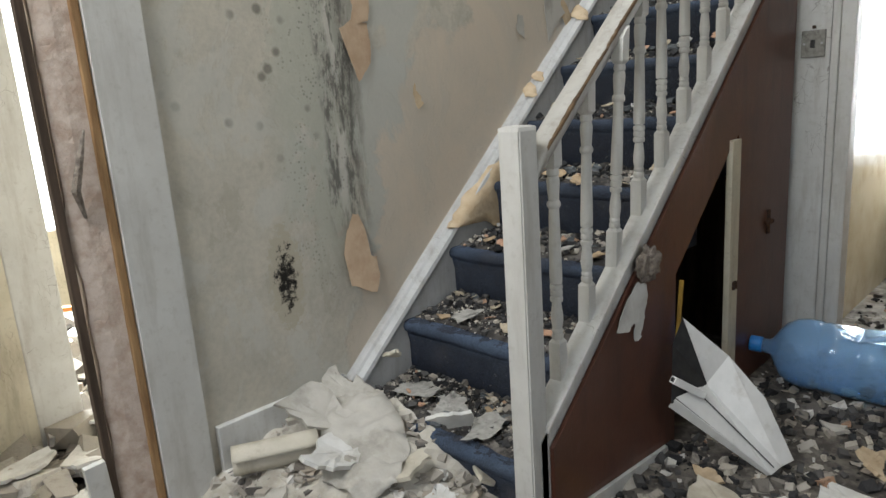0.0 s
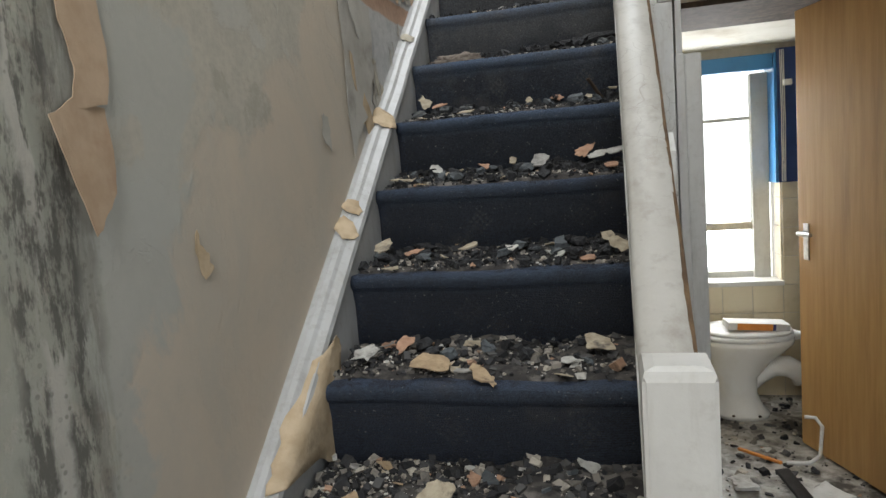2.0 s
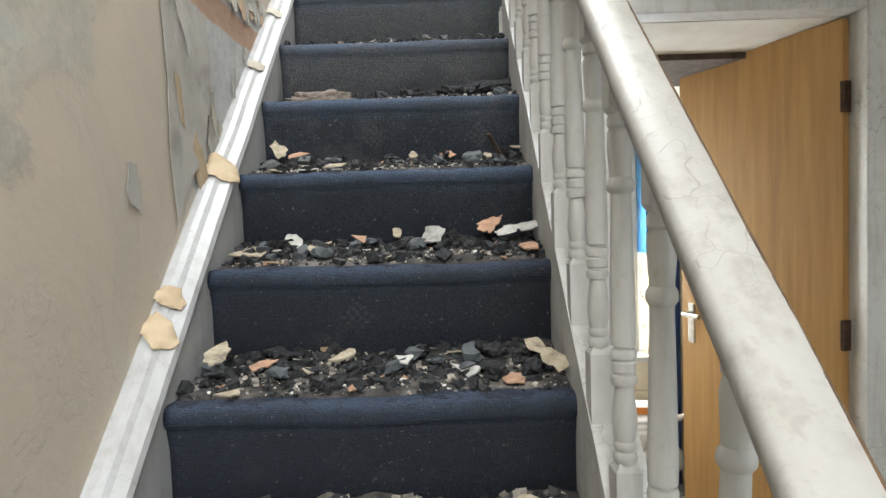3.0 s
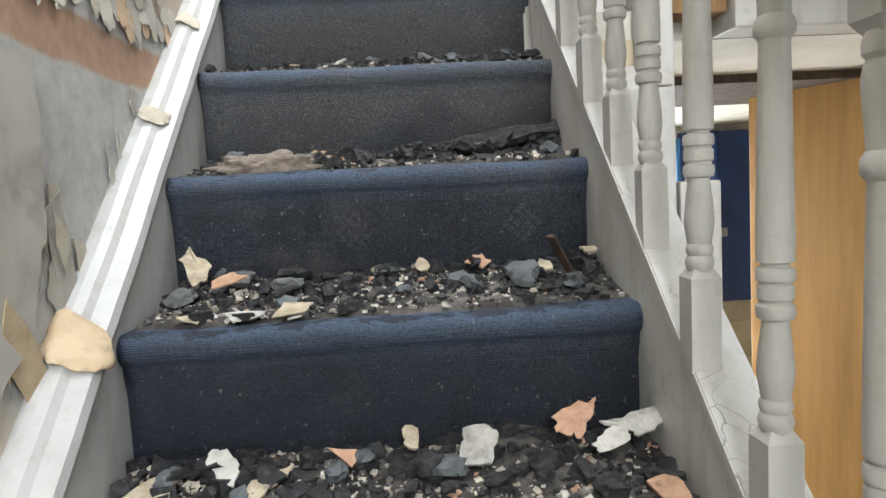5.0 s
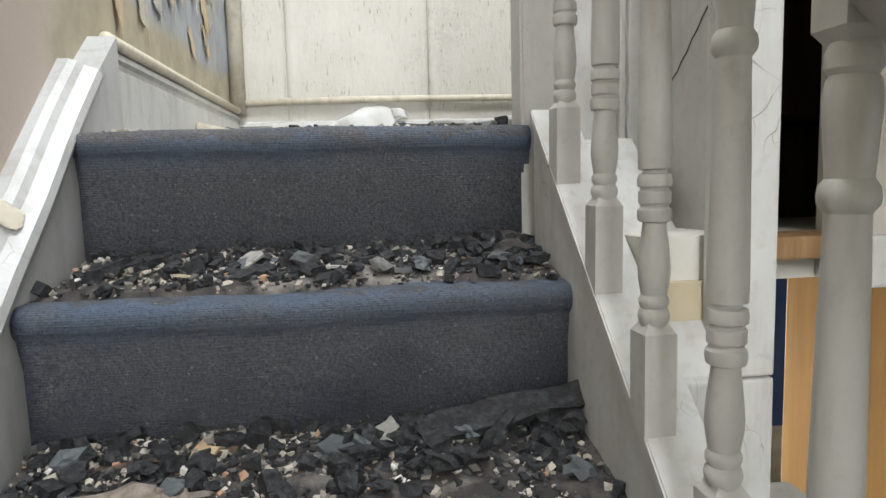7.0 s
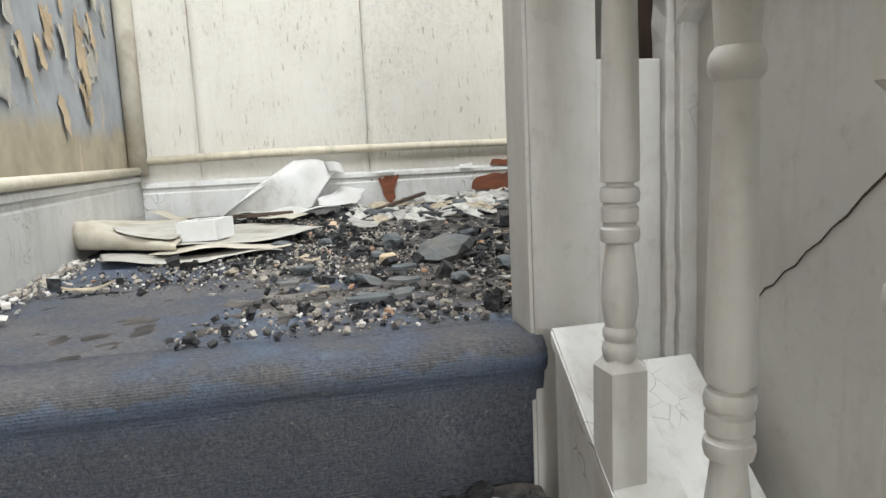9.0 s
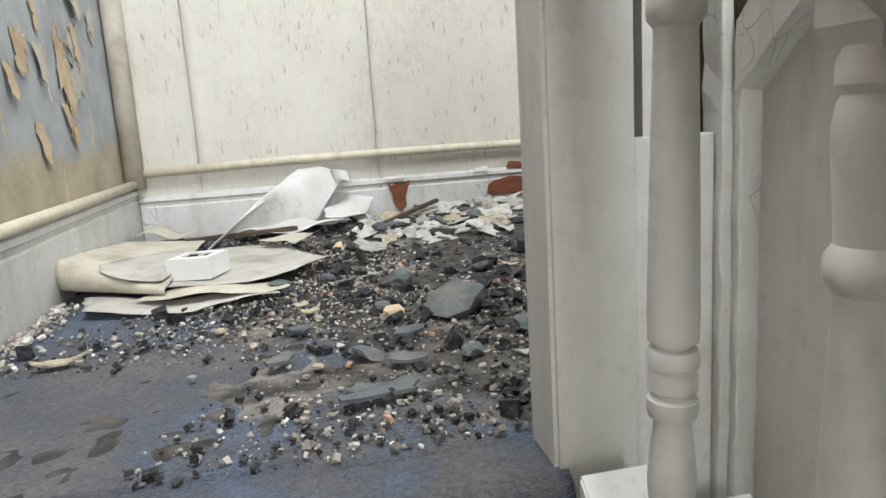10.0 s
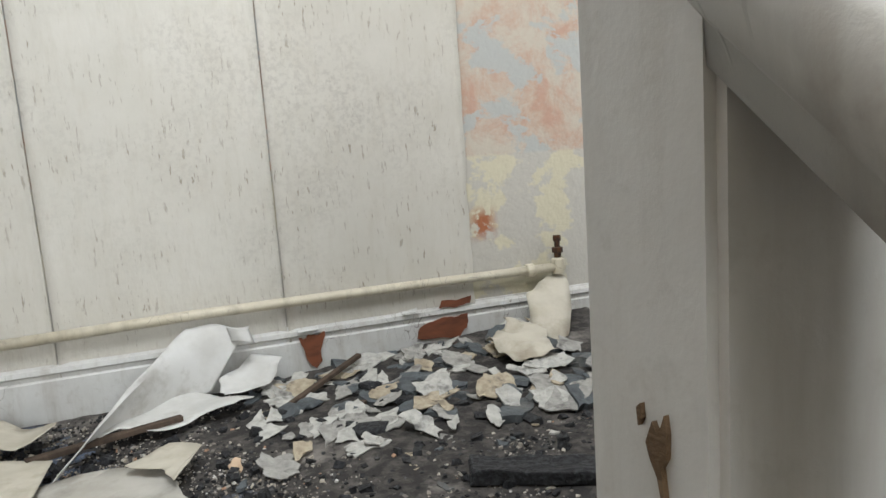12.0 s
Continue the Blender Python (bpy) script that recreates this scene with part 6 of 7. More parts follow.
def roll_fn(u, v):
    """Wallpaper lying along the skirting; its near edge is rolled under, wider at the wall end."""
    front = Vector((-0.026, 3.125)).lerp(Vector((0.205, 3.005)), u)
    back = Vector((-0.020, 3.68)).lerp(Vector((0.215, 3.56)), u)
    d = (back - front).normalized()
    r_ = 0.027 * (1 - u) ** 1.2 + 0.006
    if v < 0.4:
        a = -math.pi / 2 - (v / 0.4) * math.pi
        s_, h = r_ + r_ * math.cos(a), r_ + r_ * math.sin(a)
    else:
        t_ = (v - 0.4) / 0.6
        s_ = r_ + ((back - front).length - r_) * t_
        h = 2 * r_ * (1 - t_) ** 1.6 + 0.020 * t_ + 0.014 * math.sin(math.pi * t_) * (1 - 0.5 * u) + 0.004 * noise.noise(Vector((u * 4, t_ * 7, 0)))
    p = front + d * s_
    return Vector((p.x, p.y, LZ + 0.018 + h))


thing("wallpaper_roll", sheet(roll_fn, 18, 44, 0.0016), M_CREAMPAPER, "cream wallpaper sheet curled under at its near edge", "wallpaper", smooth=True)


def over_roll(a, b):
    u, t_ = min(1.0, max(0.0, (a + 0.02) / 0.23)), min(1.0, max(0.0, (b - 3.06) / 0.5))
    return 0.028 + 0.054 * (1 - u) ** 1.2 * (1 - t_) ** 1.4 + 0.016 * math.sin(math.pi * t_) + 0.010 * u


floor_sheet([(0.075, 3.085), (0.135, 3.04), (0.19, 3.045), (0.215, 3.13), (0.225, 3.30), (0.175, 3.33), (0.10, 3.27), (0.055, 3.15)], LZ, over_roll, M_GREYPAPER, "thin grey paper scrap lying on the wallpaper", 0.005)
# electrical back box
wall_box = empty("electrical_box", (0.256, 3.13, LZ + 0.028), "dusty white plastic surface socket box with a broken square hole", "electrical box")
bmx = pose(0.256, 3.13, LZ + 0.026, 0, -2, -20)
bm = bmesh.new()
h = 0.047
for x0, x1, y0, y1 in ((-h, -0.028, -h, h), (0.030, h, -h, h), (-0.028, 0.030, -h, -0.020), (-0.028, 0.030, 0.024, h)):
    box(x0, x1, y0, y1, 0.0, 0.045, bm=bm, m=bmx)
part("shell", bm, M_PLASTIC, wall_box, "white moulded shell")
# Fill and lips are coloured black to paint the hole's depth.
part("hollow", box(-0.028, 0.030, -0.020, 0.024, 0.002, 0.022, m=bmx), M_CHAR, wall_box, "black fill coloured as the hole's shade")
for sx, sy in ((-0.017, -0.013), (0.022, 0.017), (-0.022, 0.018)):
    part("broken_edge", box(sx - 0.011, sx + 0.011, sy - 0.007, sy + 0.007, 0.036, 0.0425, 0.001, m=bmx), M_CHAR, wall_box, "broken lip coloured black with the hole's shade")
# big sheets fallen against the skirting


def lean_fn(u, v):
    """A sheet slumped off the wall: its left edge rolled to a tube that runs down to the floor."""
    a, b, c = Vector((0.185, 3.46, LZ + 0.035)), Vector((0.37, 3.86, LZ + 0.03)), Vector((0.53, 3.865, LZ + 0.025))
    low = a * (1 - u) ** 2 + b * 2 * u * (1 - u) + c * u * u
    top = Vector((0.435, 3.915, 2.322)).lerp(Vector((0.645, 3.925, 2.300 - 0.012 * math.sin(u * 9))), u)
    p = low.lerp(top, v)
    p += Vector((-0.2, -0.85, 0.3)) * (0.035 * math.sin(math.pi * v) * (1 - 0.5 * u) + 0.010 * math.sin(u * 7 + v * 2) * (1 - v))
    p.z += 0.005 * noise.noise(Vector((u * 5, v * 5, 3)))
    if u < 0.22:
        w_ = 1 - u / 0.22
        r_ = 0.022 + 0.012 * v
        p += Vector((0.75, 0.5, 0)) * r_ * 1.3 * (1 - math.cos(w_ * math.pi * 0.9)) * 0.7 + Vector((0, 0, -1)) * r_ * math.sin(w_ * math.pi * 0.5) * 1.2
    return p


thing("fallen_paper", sheet(lean_fn, 30, 24, 0.0015), M_WHITEPAPER, "white paper sheet fallen against the skirting, one edge rolled", "paper", smooth=True)


def dog_ear(u, v):
    return Vector((0.585 + 0.055 * u + 0.010 * v, 3.915 - 0.035 * math.sin(u * 2.6) - 0.02 * v, 2.303 - 0.035 * v - 0.01 * u + 0.006 * math.sin(u * 3)))


thing("fallen_paper", sheet(dog_ear, 8, 6, 0.0012), M_WHITEPAPER, "small curled corner of white paper by the pipe", "paper", smooth=True)
floor_sheet([(0.275, 3.63), (0.34, 3.665), (0.44, 3.66), (0.58, 3.70), (0.63, 3.755), (0.55, 3.80), (0.49, 3.88), (0.36, 3.84), (0.31, 3.75)], LZ + 0.02, lambda a, b: 0.012 + 0.012 * math.sin(a * 25) * math.cos(b * 17), M_WHITEPAPER, "crumpled white paper on the landing", 0.014)
floor_sheet([(0.56, 3.78), (0.66, 3.80), (0.72, 3.90), (0.64, 3.93), (0.55, 3.86)], LZ + 0.02, lambda a, b: 0.02 + 0.5 * max(0, b - 3.82), M_WHITEPAPER, "bent white paper by the skirting", 0.012)
floor_sheet([(0.0, 3.74), (0.12, 3.68), (0.19, 3.74), (0.14, 3.80), (0.06, 3.85), (-0.01, 3.84)], LZ + 0.02, lambda a, b: 0.022 + 0.012 * math.sin(a * 40), M_CREAMPAPER, "crumpled cream paper in the corner", 0.014)
floor_sheet([(1.40, 3.70), (1.52, 3.74), (1.62, 3.90), (1.60, 3.94), (1.46, 3.88)], LZ + 0.02, lambda a, b: 0.03 + 0.75 * max(0, b - 3.74) + 0.02 * noise.noise(Vector((a * 22, b * 22, 5))), M_CREAMPAPER, "cream paper sheet slumped under the pipe", 0.012)
floor_sheet([(1.28, 3.60), (1.40, 3.58), (1.46, 3.76), (1.36, 3.84), (1.26, 3.74)], LZ + 0.03, lambda a, b: 0.035 + 0.2 * max(0, b - 3.65) + 0.03 * noise.noise(Vector((a * 19, b * 19, 2))), M_CREAMPAPER, "cream paper sheet lying on the rubble", 0.025)
# sticks and the burnt plank
strut((0.16, 3.585, LZ + 0.035), (0.46, 3.70, LZ + 0.03), 0.022, 0.012, M_DARKWOOD, "stick|dark wooden lath lying on paper", "stick", 0.002)
strut((0.68, 3.66, LZ + 0.012), (0.93, 3.88, LZ + 0.055), 0.016, 0.012, M_DARKWOOD, "stick|dark stick leaning over rubble", "stick", 0.002)
strut((0.80, 3.55, LZ + 0.012), (0.92, 3.66, LZ + 0.02), 0.03, 0.008, M_DARKWOOD, "stick|flat dark wood piece in rubble", "stick", 0.002)
bm = box(-0.13, 0.13, -0.035, 0.035, -0.014, 0.014, 0.004)
bmesh.ops.subdivide_edges(bm, edges=bm.edges[:], cuts=4, use_grid_fill=True)
roughen(bm, 0.008, 30, 3)
bm.transform(pose(1.09, 3.10, LZ + 0.016, 0, 0, -28))
thing("burnt_plank", bm, M_CHAR, "black burnt plank lying on the landing", "plank")


def slate(x, y, sx, sy, sz, material=None, label="blue-grey slate lump lying on the landing carpet", rz=None, z=None):
    bm = rock_bm(sx, sy, sz)
    bm.transform(Matrix.Translation((x, y, (z or LZ) + sz * 0.5)) @ pose(0, 0, 0, rng.gauss(0, 8), rng.gauss(0, 8), rng.uniform(0, 360) if rz is None else rz))
    thing("slate_lump", bm, material or M_SLATE, label, "stone", "stones on the landing")


for x, y, sx, sy, sz in ((0.727, 2.73, 0.062, 0.048, 0.032), (0.60, 2.77, 0.018, 0.016, 0.014), (0.423, 3.01, 0.026, 0.022, 0.018), (0.66, 2.96, 0.03, 0.024, 0.02), (0.80, 2.58, 0.028, 0.02, 0.014),
                         (0.55, 2.55, 0.028, 0.022, 0.010), (0.46, 2.70, 0.02, 0.014, 0.009), (0.90, 2.82, 0.025, 0.02, 0.016), (0.69, 2.50, 0.02, 0.015, 0.010), (0.84, 3.00, 0.03, 0.022, 0.014), (0.52, 3.06, 0.016, 0.014, 0.012)):
    slate(x, y, sx, sy, sz)
slate(0.615, 2.735, 0.02, 0.017, 0.013, M_TAN, "small tan stone lying on the landing carpet")
slate(0.565, 3.42, 0.022, 0.014, 0.010, M_PEACH, "pink plaster lump lying on the landing carpet")
# flat slates
for x, y, r, long_, rz in ((0.549, 2.40, 0.052, 0.45, 10), (0.435, 2.56, 0.028, 0.5, 60), (0.60, 2.50, 0.028, 0.6, 0), (0.62, 2.62, 0.03, 0.7, 40)):
    bm = flake_bm(r, long_, 0.005, 0.05)
    bm.transform(pose(x, y, LZ + 0.011, 0, 0, rz))
    thing("roof_slate", bm, M_SLATE, "flat broken grey slate lying on the carpet", "slate", "slates on the landing")
# rubble heap at the back
for _ in range(64):
    x, y = rng.uniform(0.68, 1.5), rng.uniform(3.42, 3.90)
    z = LZ + 0.03 * max(0.0, (x - 0.6)) * (y - 3.3) * 2
    r = rng.uniform(0.018, 0.045)
    slate(x, y, r, r * rng.uniform(0.6, 0.9), r * rng.uniform(0.35, 0.7), rng.choice([M_SLATE, M_SLATE, M_CHAR]), "grey slate lump in the landing rubble", z=z)
for _ in range(120):
    x, y = rng.uniform(0.62, 1.5), rng.uniform(3.35, 3.92)
    z = LZ + 0.045 * max(0.0, (x - 0.6)) * (y - 3.2) * 2
    loose_flake(x, y, z, rng.uniform(0.022, 0.060), rng.uniform(0.45, 0.8), rng.choice([0, 1, 4, 4, 4, 5, 1]), rng.uniform(-0.05, 0.12), (rng.uniform(0.0, 0.5), rng.gauss(0, 0.15)))
for _ in range(46):
    x, y = rng.uniform(0.25, 1.3), rng.uniform(2.4, 3.4)
    if x < 0.5 and y > 2.95:
        continue
    loose_flake(x, y, LZ, rng.uniform(0.008, 0.02), rng.uniform(0.5, 1.0), rng.choice([0, 0, 1, 1, 4, 6, 7, 5]), 0.2, (0.0, 0.0))
loose_flake(0.11, 2.69, LZ, 0.03, 0.6, 0, 0.2, (0, 0))


def landing_place():
    """Crumbs thin out towards the bare carpet by the stair wall."""
    for _ in range(30):
        x, y = rng.uniform(0.0, 1.6), rng.uniform(2.26, 3.9)
        d = 0.25 + 0.75 * noise.noise(Vector((x * 3, y * 3, 4))) + 1.0 * (x - 0.25) + 0.35 * (y - 2.6)
        if rng.random() < d and not (x < 0.45 and 3.0 < y < 3.5):
            return x, y, LZ - 0.002
    return None


crumbs("crumbs_landing", 19000, landing_place, lambda: 0.0014 + 0.0055 * rng.random() ** 3, (0.3, 0.8), M_RUBBLE, "ash, grit and plaster crumbs over the landing carpet")
crumbs("grit_landing", 13000, landing_place, lambda: 0.0011 + 0.0036 * rng.random() ** 2.5, (0.25, 0.6), M_PALE, "pale plaster grit over the landing carpet")
crumbs("cinders_landing", 700, landing_place, lambda: 0.005 + 0.013 * rng.random() ** 2, (0.4, 0.8), M_CHAR, "black cinders over the landing carpet")


def edge_place():
    return 0.0 + abs(rng.gauss(0, 0.03)) - 0.015, rng.uniform(2.3, 3.1), LZ


crumbs("crumbs_skirting", 500, edge_place, lambda: 0.002 + 0.006 * rng.random() ** 2, (0.25, 0.6), M_PALE, "pale plaster crumbs along the skirting")

# bed of ash over the landing carpet, open where the blue carpet shows
bm = bmesh.new()
nx_, ny_ = 90, 90
g_ = [[None] * (ny_ + 1) for _ in range(nx_ + 1)]
for a in range(nx_ + 1):
    for b in range(ny_ + 1):
        x, y = -0.02 + 1.72 * a / nx_, 2.28 + (BACK - 2.30) * b / ny_
        d = -1.25 + 1.6 * (x - 0.05) + 0.5 * (y - 2.5) + 0.9 * noise.noise(Vector((x * 3.2, y * 3.2, 1))) + 0.4 * noise.noise(Vector((x * 11, y * 11, 5)))
        h = max(-0.006, min(0.006, 0.006 * d)) + 0.004 * noise.noise(Vector((x * 30, y * 30, 0)))
        if x > 0.6 and y > 3.3:
            h += 0.05 * (x - 0.6) * (y - 3.3) * 2
        g_[a][b] = bm.verts.new((x, y, LZ - 0.002 + h))
for a in range(nx_):
    for b in range(ny_):
        bm.faces.new((g_[a][b], g_[a + 1][b], g_[a + 1][b + 1], g_[a][b + 1]))
thing("ash_landing", bm, M_DIRT, "thin bed of grey ash over the landing carpet", "ash", kind="stuff", smooth=True)

# ---- things in the hall ----
# plaster heap at the foot of the stairs
bm = bmesh.new()
nx_, ny_ = 40, 40
g_ = [[None] * (ny_ + 1) for _ in range(nx_ + 1)]
for a in range(nx_ + 1):
    for b in range(ny_ + 1):
        x, y = WALL + 0.004 + 0.72 * a / nx_, -0.95 + 0.98 * b / ny_
        u, v = a / nx_, b / ny_
        h = 0.22 * max(0.0, 1 - 1.1 * u) ** 0.8 * max(0.0, min(1.0, v * 1.5 - 0.15)) + 0.10 * v * (1 - abs(u - 0.5))
        h += 0.04 * noise.noise(Vector((x * 9, y * 9, 2))) + 0.02 * noise.noise(Vector((x * 25, y * 25, 2)))
        if a in (nx_,) or b == 0:
            h = -0.01
        g_[a][b] = bm.verts.new((x, y, max(h, -0.01)))
for a in range(nx_):
    for b in range(ny_):
        bm.faces.new((g_[a][b], g_[a + 1][b], g_[a + 1][b + 1], g_[a][b + 1]))
thing("plaster_heap", bm, M_PLASTER, "heap of fallen plaster at the foot of the stairs", "rubble", kind="stuff")


def heap_z(x, y):
    u, v = (x - WALL) / 0.72, (y + 0.95) / 0.98
    return max(0.0, 0.22 * max(0.0, 1 - 1.1 * u) ** 0.8 * max(0.0, min(1.0, v * 1.5 - 0.15)) + 0.10 * v * (1 - abs(u - 0.5)))


def slab(x, y, z, r, material, label, tilt=(0, 0), long_=0.7, thick=0.012, curl=0.15, name="plaster_slab"):
    bm = flake_bm(r, long_, thick, curl)
    bm.transform(pose(x, y, z, tilt[0], tilt[1], rng.uniform(0, 360)))
    thing(name, bm, material, label, "plaster", "fallen plaster in the hall")


for x, y, dz, r, m_, tilt in ((0.26, -0.24, 0.04, 0.15, M_WHITEPAPER, (18, 10)), (0.12, -0.20, 0.05, 0.13, M_GREYPAPER, (25, 20)), (0.42, -0.12, 0.05, 0.10, M_CREAMPAPER, (20, 0)), (0.05, -0.06, 0.03, 0.08, M_GREYPAPER, (20, 25)),
                              (0.12, 0.08, 0.14, 0.04, M_CREAMPAPER, (25, 30)), (0.52, -0.16, 0.02, 0.08, M_WHITEPAPER, (15, -10)), (0.35, -0.42, 0.03, 0.13, M_CREAMPAPER, (10, 5)), (0.18, -0.48, 0.03, 0.10, M_GREYPAPER, (15, 0)),
                              (0.48, -0.35, 0.03, 0.09, M_WHITEPAPER, (5, 10)), (0.56, 0.02, 0.06, 0.07, M_CREAMPAPER, (30, 0)), (0.44, 0.02, 0.12, 0.07, M_WHITEPAPER, (60, 0))):
    slab(x, y, heap_z(x, min(y, 0.02)) + dz, r, m_, "broken plaster slab with paper on the heap", tilt)


def heap_place():
    x, y = rng.uniform(-0.03, 0.66), rng.uniform(-0.9, 0.03)
    return x, y, heap_z(x, y) - 0.005


crumbs("plaster_crumbs", 1500, heap_place, lambda: 0.005 + 0.02 * rng.random() ** 2, (0.2, 0.6), M_PALE, "broken plaster crumbs on the heap")


def roll_paper(x0, y0, z0, length, r, yaw, label):
    """A loosely rolled length of wallpaper."""
    def fn(u, v):
        a = v * 9.0
        q = r * (0.45 + 0.55 * v)
        p = Vector((length * (u - 0.5), q * math.cos(a), q * math.sin(a) + r))
        return Vector((x0, y0, z0)) + Euler((0, 0, yaw)).to_matrix() @ p
    thing("paper_roll", sheet(fn, 8, 40, 0.0015), M_CREAMPAPER, label, "paper", smooth=True)


def heap_sheet(points, rise, material, label):
    """A torn sheet draped over the plaster heap."""
    def fn(a, b):
        return Vector((max(a, WALL + 0.03), b, heap_z(a, min(b, 0.02)) + rise + 0.030 * noise.noise(Vector((a * 9, b * 9, 4))) + 0.018 * noise.noise(Vector((a * 26, b * 26, 1)))))
    thing("fallen_paper", patch(jagged(points, 0.012), fn, 5), material, label, "paper", smooth=True)


heap_sheet([(0.0, 0.02), (0.10, 0.02), (0.24, -0.02), (0.36, -0.08), (0.44, -0.20), (0.40, -0.31), (0.28, -0.33), (0.16, -0.25), (0.06, -0.17)], 0.032, M_GREYPAPER, "damp grey sheet of wallpaper draped over the plaster heap")
roll_paper(0.10, -0.36, 0.17, 0.24, 0.05, 1.1, "loose roll of cream wallpaper on the plaster heap")
thing("skirting_hall", box(WALL, WALL + 0.022, -0.46, 0.0, 0.0, 0.30, 0.004), M_WHITE2, "dirty white skirting board below the stair wall", "skirting", kind="structure")

# water bottle
bottle = empty("water_bottle", (1.03, 1.40, 0.0), "empty blue water-cooler bottle lying on rubble", "bottle")
bq = pose(0.862, 1.385, 0.142, 0, 91.5, 6)
bprof = [(0.026, -0.09), (0.027, -0.03), (0.034, -0.02), (0.07, 0.0), (0.105, 0.025), (0.124, 0.06), (0.130, 0.09), (0.130, 0.14), (0.124, 0.15), (0.130, 0.165), (0.131, 0.26), (0.125, 0.272), (0.131, 0.285), (0.131, 0.375), (0.122, 0.40), (0.09, 0.405), (0.05, 0.385)]
bm = bmesh.new()
rings = []
for r_, h_ in bprof:
    rings.append([bm.verts.new(bq @ Vector(((r_ - (0.035 if (0.18 < h_ < 0.36 and 13 < k < 19) else 0)) * math.cos(2 * math.pi * k / 32), (r_ - (0.035 if (0.18 < h_ < 0.36 and 13 < k < 19) else 0)) * math.sin(2 * math.pi * k / 32), h_))) for k in range(32)])
for r0, r1 in zip(rings, rings[1:]):
    for k in range(32):
        bm.faces.new((r0[k], r0[(k + 1) % 32], r1[(k + 1) % 32], r1[k]))
bm.faces.new(rings[-1])
bm.normal_update()
thicken(bm, 0.0025)
part("shell", bm, M_BOTTLE, bottle, "clear blue ribbed shell", smooth=True)
part("cap", lathe([(0.030, -0.10), (0.031, -0.097), (0.031, -0.06), (0.028, -0.055)], (0, 0, 0), 20, m=bq), M_TAPBLUE, bottle, "bright blue cap", smooth=True)

# white plastic casing thrown against the panelling
casing = empty("plastic_casing", (1.0, 0.78, 0.0), "broken white plastic casing leaning on the understairs panel", "casing")


def panel(points, thick=0.0035):
    """A thin moulded panel through the given corners."""
    bm = bmesh.new()
    f = bm.faces.new([bm.verts.new(p) for p in points])
    bmesh.ops.triangulate(bm, faces=[f])
    bm.normal_update()
    thicken(bm, thick)
    return bm


C1, C2, C3, C0 = (0.84, 0.616, 0.486), (0.90, 0.654, 0.273), (0.86, 0.508, 0.254), (0.88, 0.497, 0.340)
D1, D2, D3 = (1.126, 0.756, 0.05), (1.11, 0.70, 0.05), (1.083, 0.70, 0.012)
part("back_panel", panel([C1, C2, D2, D1, (1.03, 0.78, 0.214), (0.93, 0.743, 0.341)]), M_PLASTIC, casing, "white tapering panel")
# Black panel paints the shade inside the open end.
part("inner_panel", panel([C1, C2, C3, (0.82, 0.593, 0.402)]), M_BLACK, casing, "black panel coloured as the shaded hollow")
part("front_panel", panel([C2, (0.872, 0.515, 0.275), D3, D2]), M_PLASTIC, casing)
part("lower_panel", panel([(0.870, 0.513, 0.268), (0.845, 0.52, 0.235), (1.07, 0.70, 0.005), D3]), M_PLASTIC, casing)


def bar_bm(a, c, w, t):
    a, c = Vector(a), Vector(c)
    return box(-w / 2, w / 2, 0, (c - a).length, -t / 2, t / 2, 0.002, m=Matrix.Translation(a) @ (c - a).to_track_quat("Y", "Z").to_matrix().to_4x4())


part("front_rail", bar_bm((0.868, 0.500, 0.335), (0.915, 0.60, 0.262), 0.022, 0.022), M_PLASTIC, casing, "white hollow rail")
# Black plug paints the shade in the rail's open end.
part("rail_end", bar_bm((0.8672, 0.4985, 0.3362), (0.8685, 0.501, 0.3344), 0.013, 0.013), M_BLACK, casing, "black plug coloured as the shade in the rail end")
part("groove", bar_bm((0.905, 0.60, 0.262), (1.09, 0.698, 0.040), 0.004, 0.004), M_BLACK, casing)

for x, y, z, r, m_, label, tl in ((1.08, 0.42, 0.03, 0.16, M_CREAMPAPER, "large pale plasterboard piece on the hall floor", (2, 3)), (1.36, 0.62, 0.03, 0.18, M_WHITEPAPER, "large pale plasterboard piece on the hall floor", (3, -2)), (1.62, 0.75, 0.02, 0.14, M_GREYPAPER, "grey plasterboard piece on the hall floor", (2, 0)),
                                  (1.30, 0.88, 0.05, 0.07, M_TAN, "tan paper scrap by the water bottle", (30, 10)), (0.95, 0.55, 0.03, 0.06, M_TAN, "tan paper scrap by the panelling", (40, 10)), (1.15, 1.10, 0.02, 0.06, M_GREYPAPER, "grey flake by the water bottle", (10, 0))):
    slab(x, y, z, r, m_, label, tl)
bm = rock_bm(0.15, 0.11, 0.075, 0.5)
bm.transform(pose(1.50, 1.40, 0.06, 0, 0, 20))
thing("foam_cushion", bm, M_YELLOW, "torn yellow foam cushion on the hall floor", "cushion", smooth=True)
bm = rock_bm(0.04, 0.03, 0.02, 0.5)
bm.transform(pose(0.86, 0.30, 0.02))
thing("foam_scrap", bm, M_YELLOW, "small yellow foam scrap on the floor", "foam")
bm = prism([(1.22, 1.62), (1.27, 1.66), (1.40, 1.42), (1.44, 1.20), (1.34, 1.22), (1.28, 1.45)], "z", 0.10, 0.125, bevel=0.004)
bm.transform(Matrix.Translation((1.33, 1.4, 0.11)) @ pose(0, 0, 0, 18, -22, 0) @ Matrix.Translation((-1.33, -1.4, -0.11)))
thing("plastic_board", bm, M_BLACK, "black plastic board standing in the rubble", "board")
strut((1.30, 1.66, 0.06), (1.20, 1.92, 0.16), 0.05, 0.012, M_BLACK, "black_strip|black plastic strip standing in the doorway", "strip")
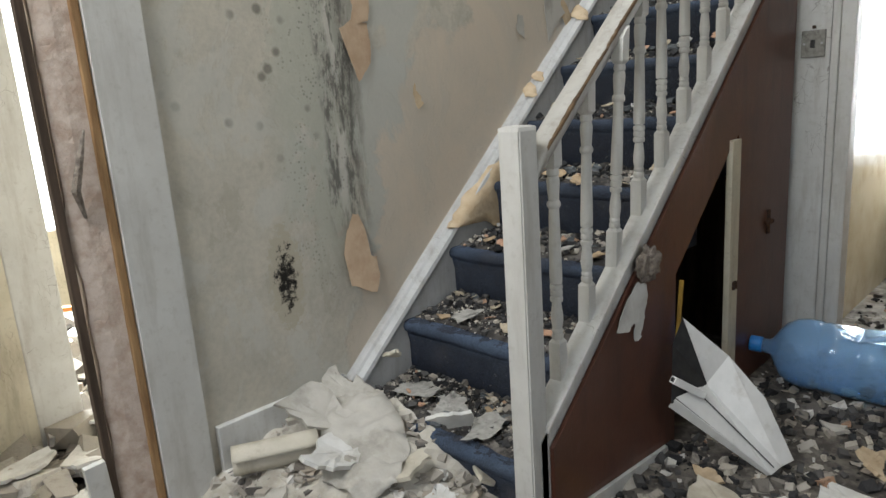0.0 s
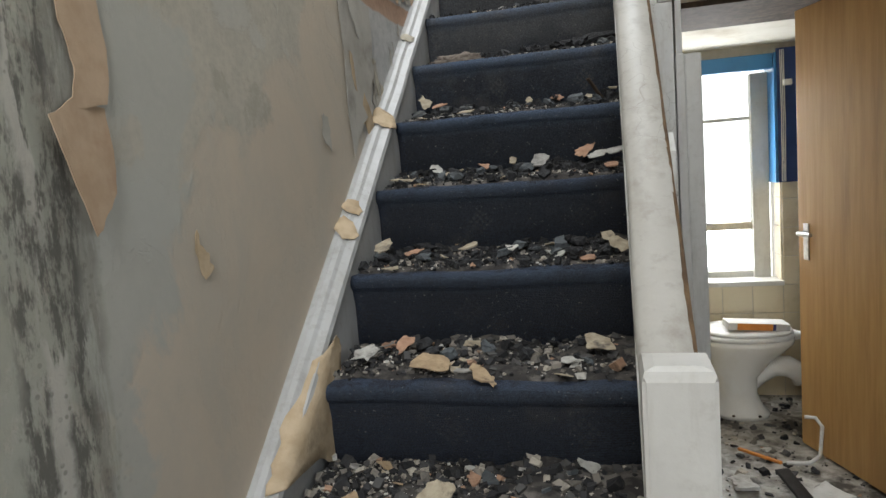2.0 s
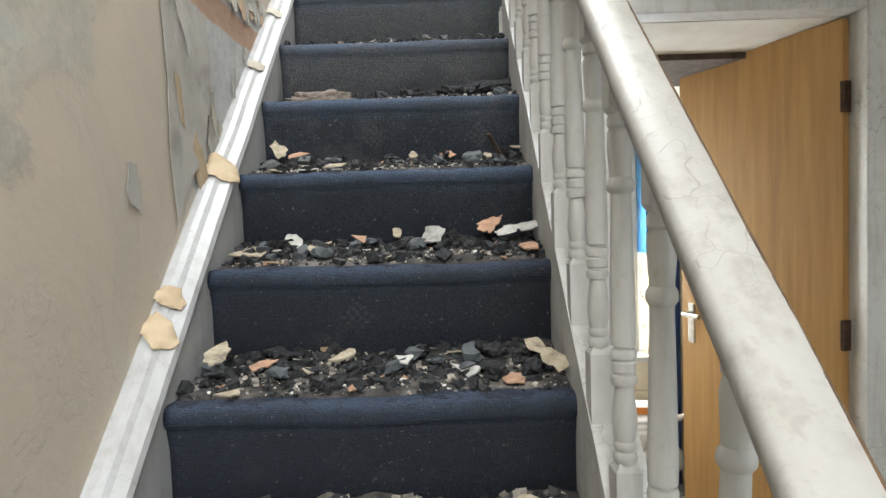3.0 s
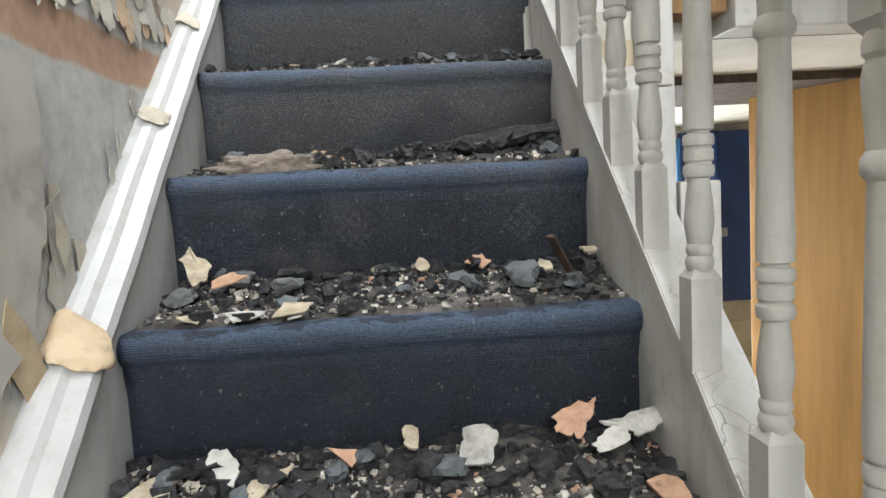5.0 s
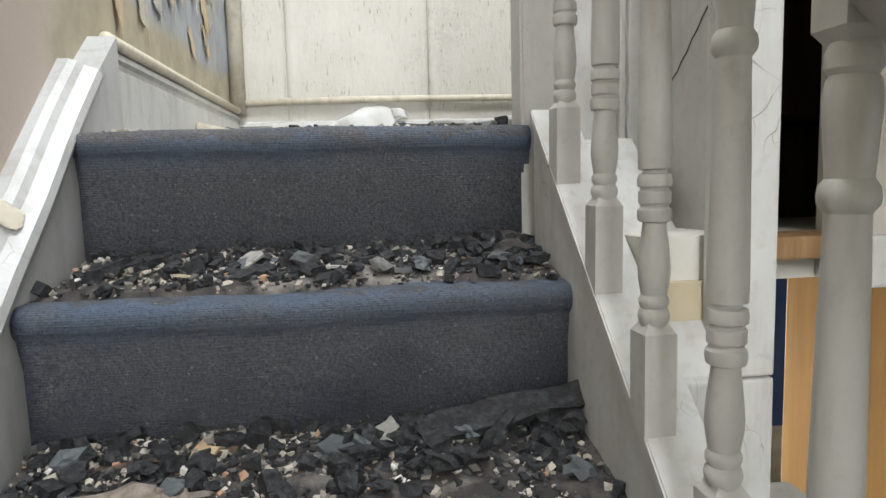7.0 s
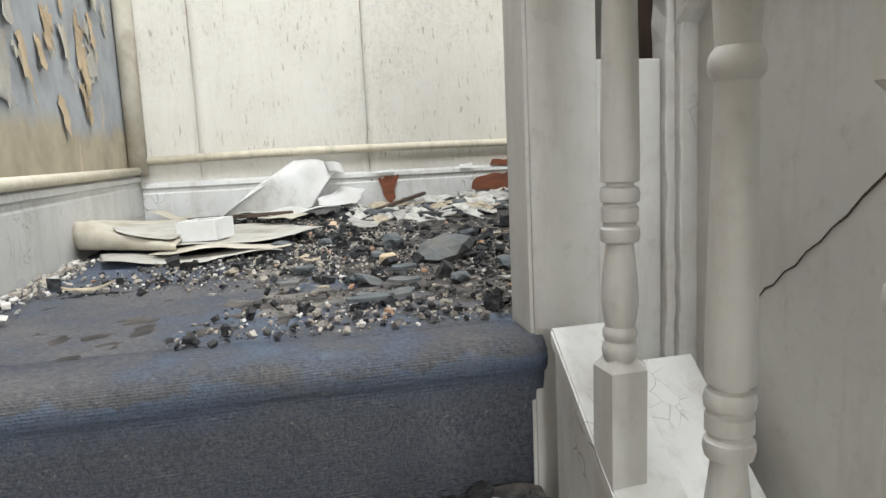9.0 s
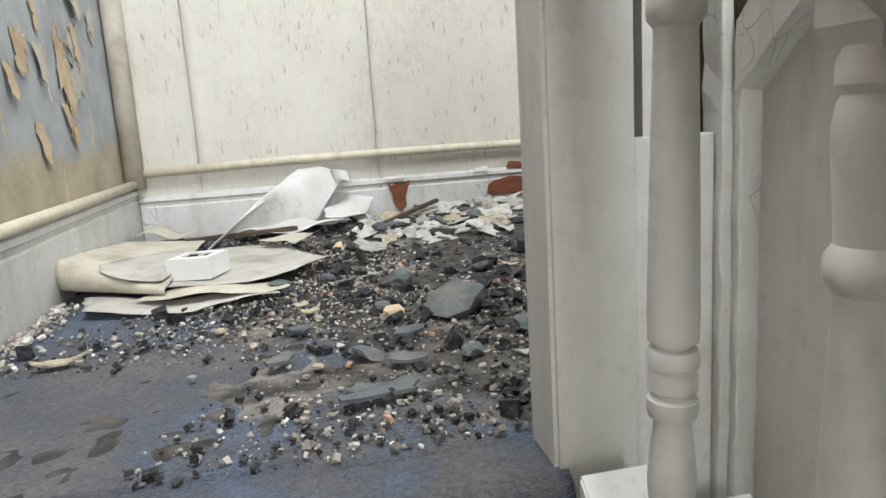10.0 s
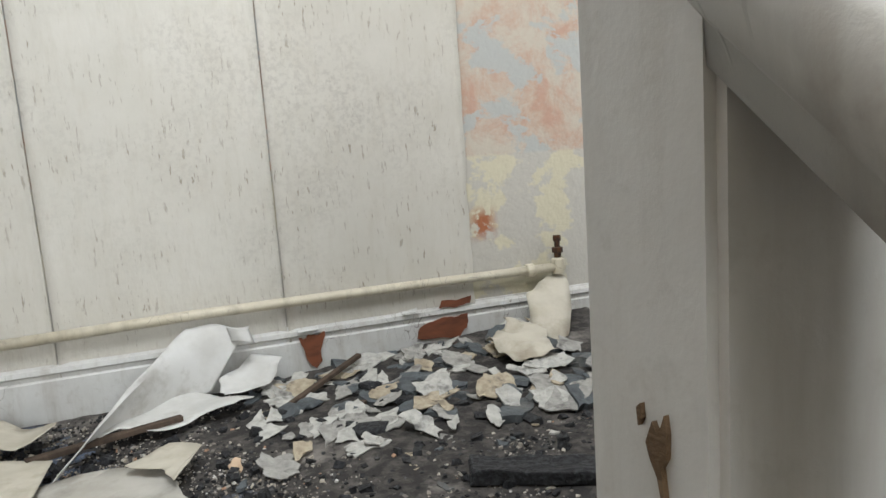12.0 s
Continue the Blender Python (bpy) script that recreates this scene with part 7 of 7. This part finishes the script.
thing("lamp_bracket", tube([(1.30, 2.30, 0.02), (1.38, 2.28, 0.03), (1.44, 2.36, 0.03), (1.46, 2.40, 0.14), (1.44, 2.42, 0.17), (1.40, 2.43, 0.17)], 0.008, seg=8), M_PLASTIC, "bent white metal bracket on the bathroom floor", "bracket", smooth=True)
strut((1.14, 2.45, 0.015), (1.28, 2.30, 0.02), 0.014, 0.012, M_ORANGE, "screwdriver|red-orange tool lying on the lino", "tool")
slab(1.33, 2.05, 0.03, 0.10, M_WHITEPAPER, "white scrap on the bathroom floor", (5, 8))
slab(1.10, 2.12, 0.02, 0.08, M_WHITEPAPER, "white scrap on the bathroom floor", (3, 2))


def hall_place():
    for _ in range(20):
        x, y = rng.uniform(0.78, 2.0), rng.uniform(0.0, 1.76)
        if rng.random() < 0.4 + 0.5 * noise.noise(Vector((x * 4, y * 4, 0))) + 0.2 * (1.4 - x):
            return x, y, 0.0
    return None


def bath_place():
    x, y = rng.uniform(0.9, 1.75), rng.uniform(1.9, 3.2)
    return x, y, 0.0


def room_place():
    x, y = rng.uniform(-2.4, -0.1), rng.uniform(-1.5, 0.6)
    return x, y, 0.03


crumbs("rubble_hall", 2600, hall_place, lambda: 0.004 + 0.022 * rng.random() ** 3, (0.25, 0.7), M_RUBBLE, "dark rubble and scraps on the hall floor")
crumbs("plaster_hall", 350, hall_place, lambda: 0.008 + 0.03 * rng.random() ** 2, (0.1, 0.4), M_PALE, "pale plaster scraps on the hall floor")
crumbs("rubble_bathroom", 500, bath_place, lambda: 0.004 + 0.02 * rng.random() ** 3, (0.2, 0.6), M_RUBBLE, "dirt and scraps on the bathroom lino")
crumbs("rubble_side_room", 900, room_place, lambda: 0.02 + 0.09 * rng.random() ** 2, (0.15, 0.5), M_PALE, "broken plaster over the side room floor")
for x, y in ((-0.35, -0.78), (-0.55, -0.62), (-0.25, -0.95), (-0.7, -0.8), (-0.85, -0.5), (-0.45, -1.0)):
    slab(x, y, 0.10, rng.uniform(0.08, 0.14), M_WHITEPAPER, "white plaster slab on the side room floor", (rng.uniform(5, 25), rng.uniform(-15, 15)))
# torn plaster and lint on the outer string, small door stick
pts = jagged([(0.36, 0.50), (0.40, 0.56), (0.47, 0.62), (0.53, 0.60), (0.54, 0.54), (0.52, 0.49), (0.50, 0.45), (0.47, 0.44), (0.46, 0.50), (0.40, 0.49)], 0.012)
thing("torn_paint_sheet", patch(pts, lambda a, b: Vector((0.768 + 0.01 * noise.noise(Vector((a * 20, b * 20, 0))), a, b))), M_WHITEPAPER, "torn white paint sheet hanging on the outer string", "paint")
bm = bmesh.new()
bmesh.ops.create_icosphere(bm, subdivisions=4, radius=1)
for v in bm.verts:
    q = 1 + 0.4 * noise.noise(v.co * 2.3) + 0.3 * noise.noise(v.co * 6) + 0.15 * noise.noise(v.co * 17)
    v.co = Vector((0.775 + v.co.x * q * 0.022, 0.53 + v.co.y * q * 0.055, 0.66 + v.co.z * q * 0.05))
thing("lint_clump", bm, M_FLUFF, "grey furry clump of lint caught on the string", "lint", smooth=True)
strut((0.778, 0.705, 0.32), (0.775, 0.745, 0.56), 0.012, 0.008, M_YELLOW, "pencil_stick|thin yellow stick standing in the rubble", "stick", 0.001)
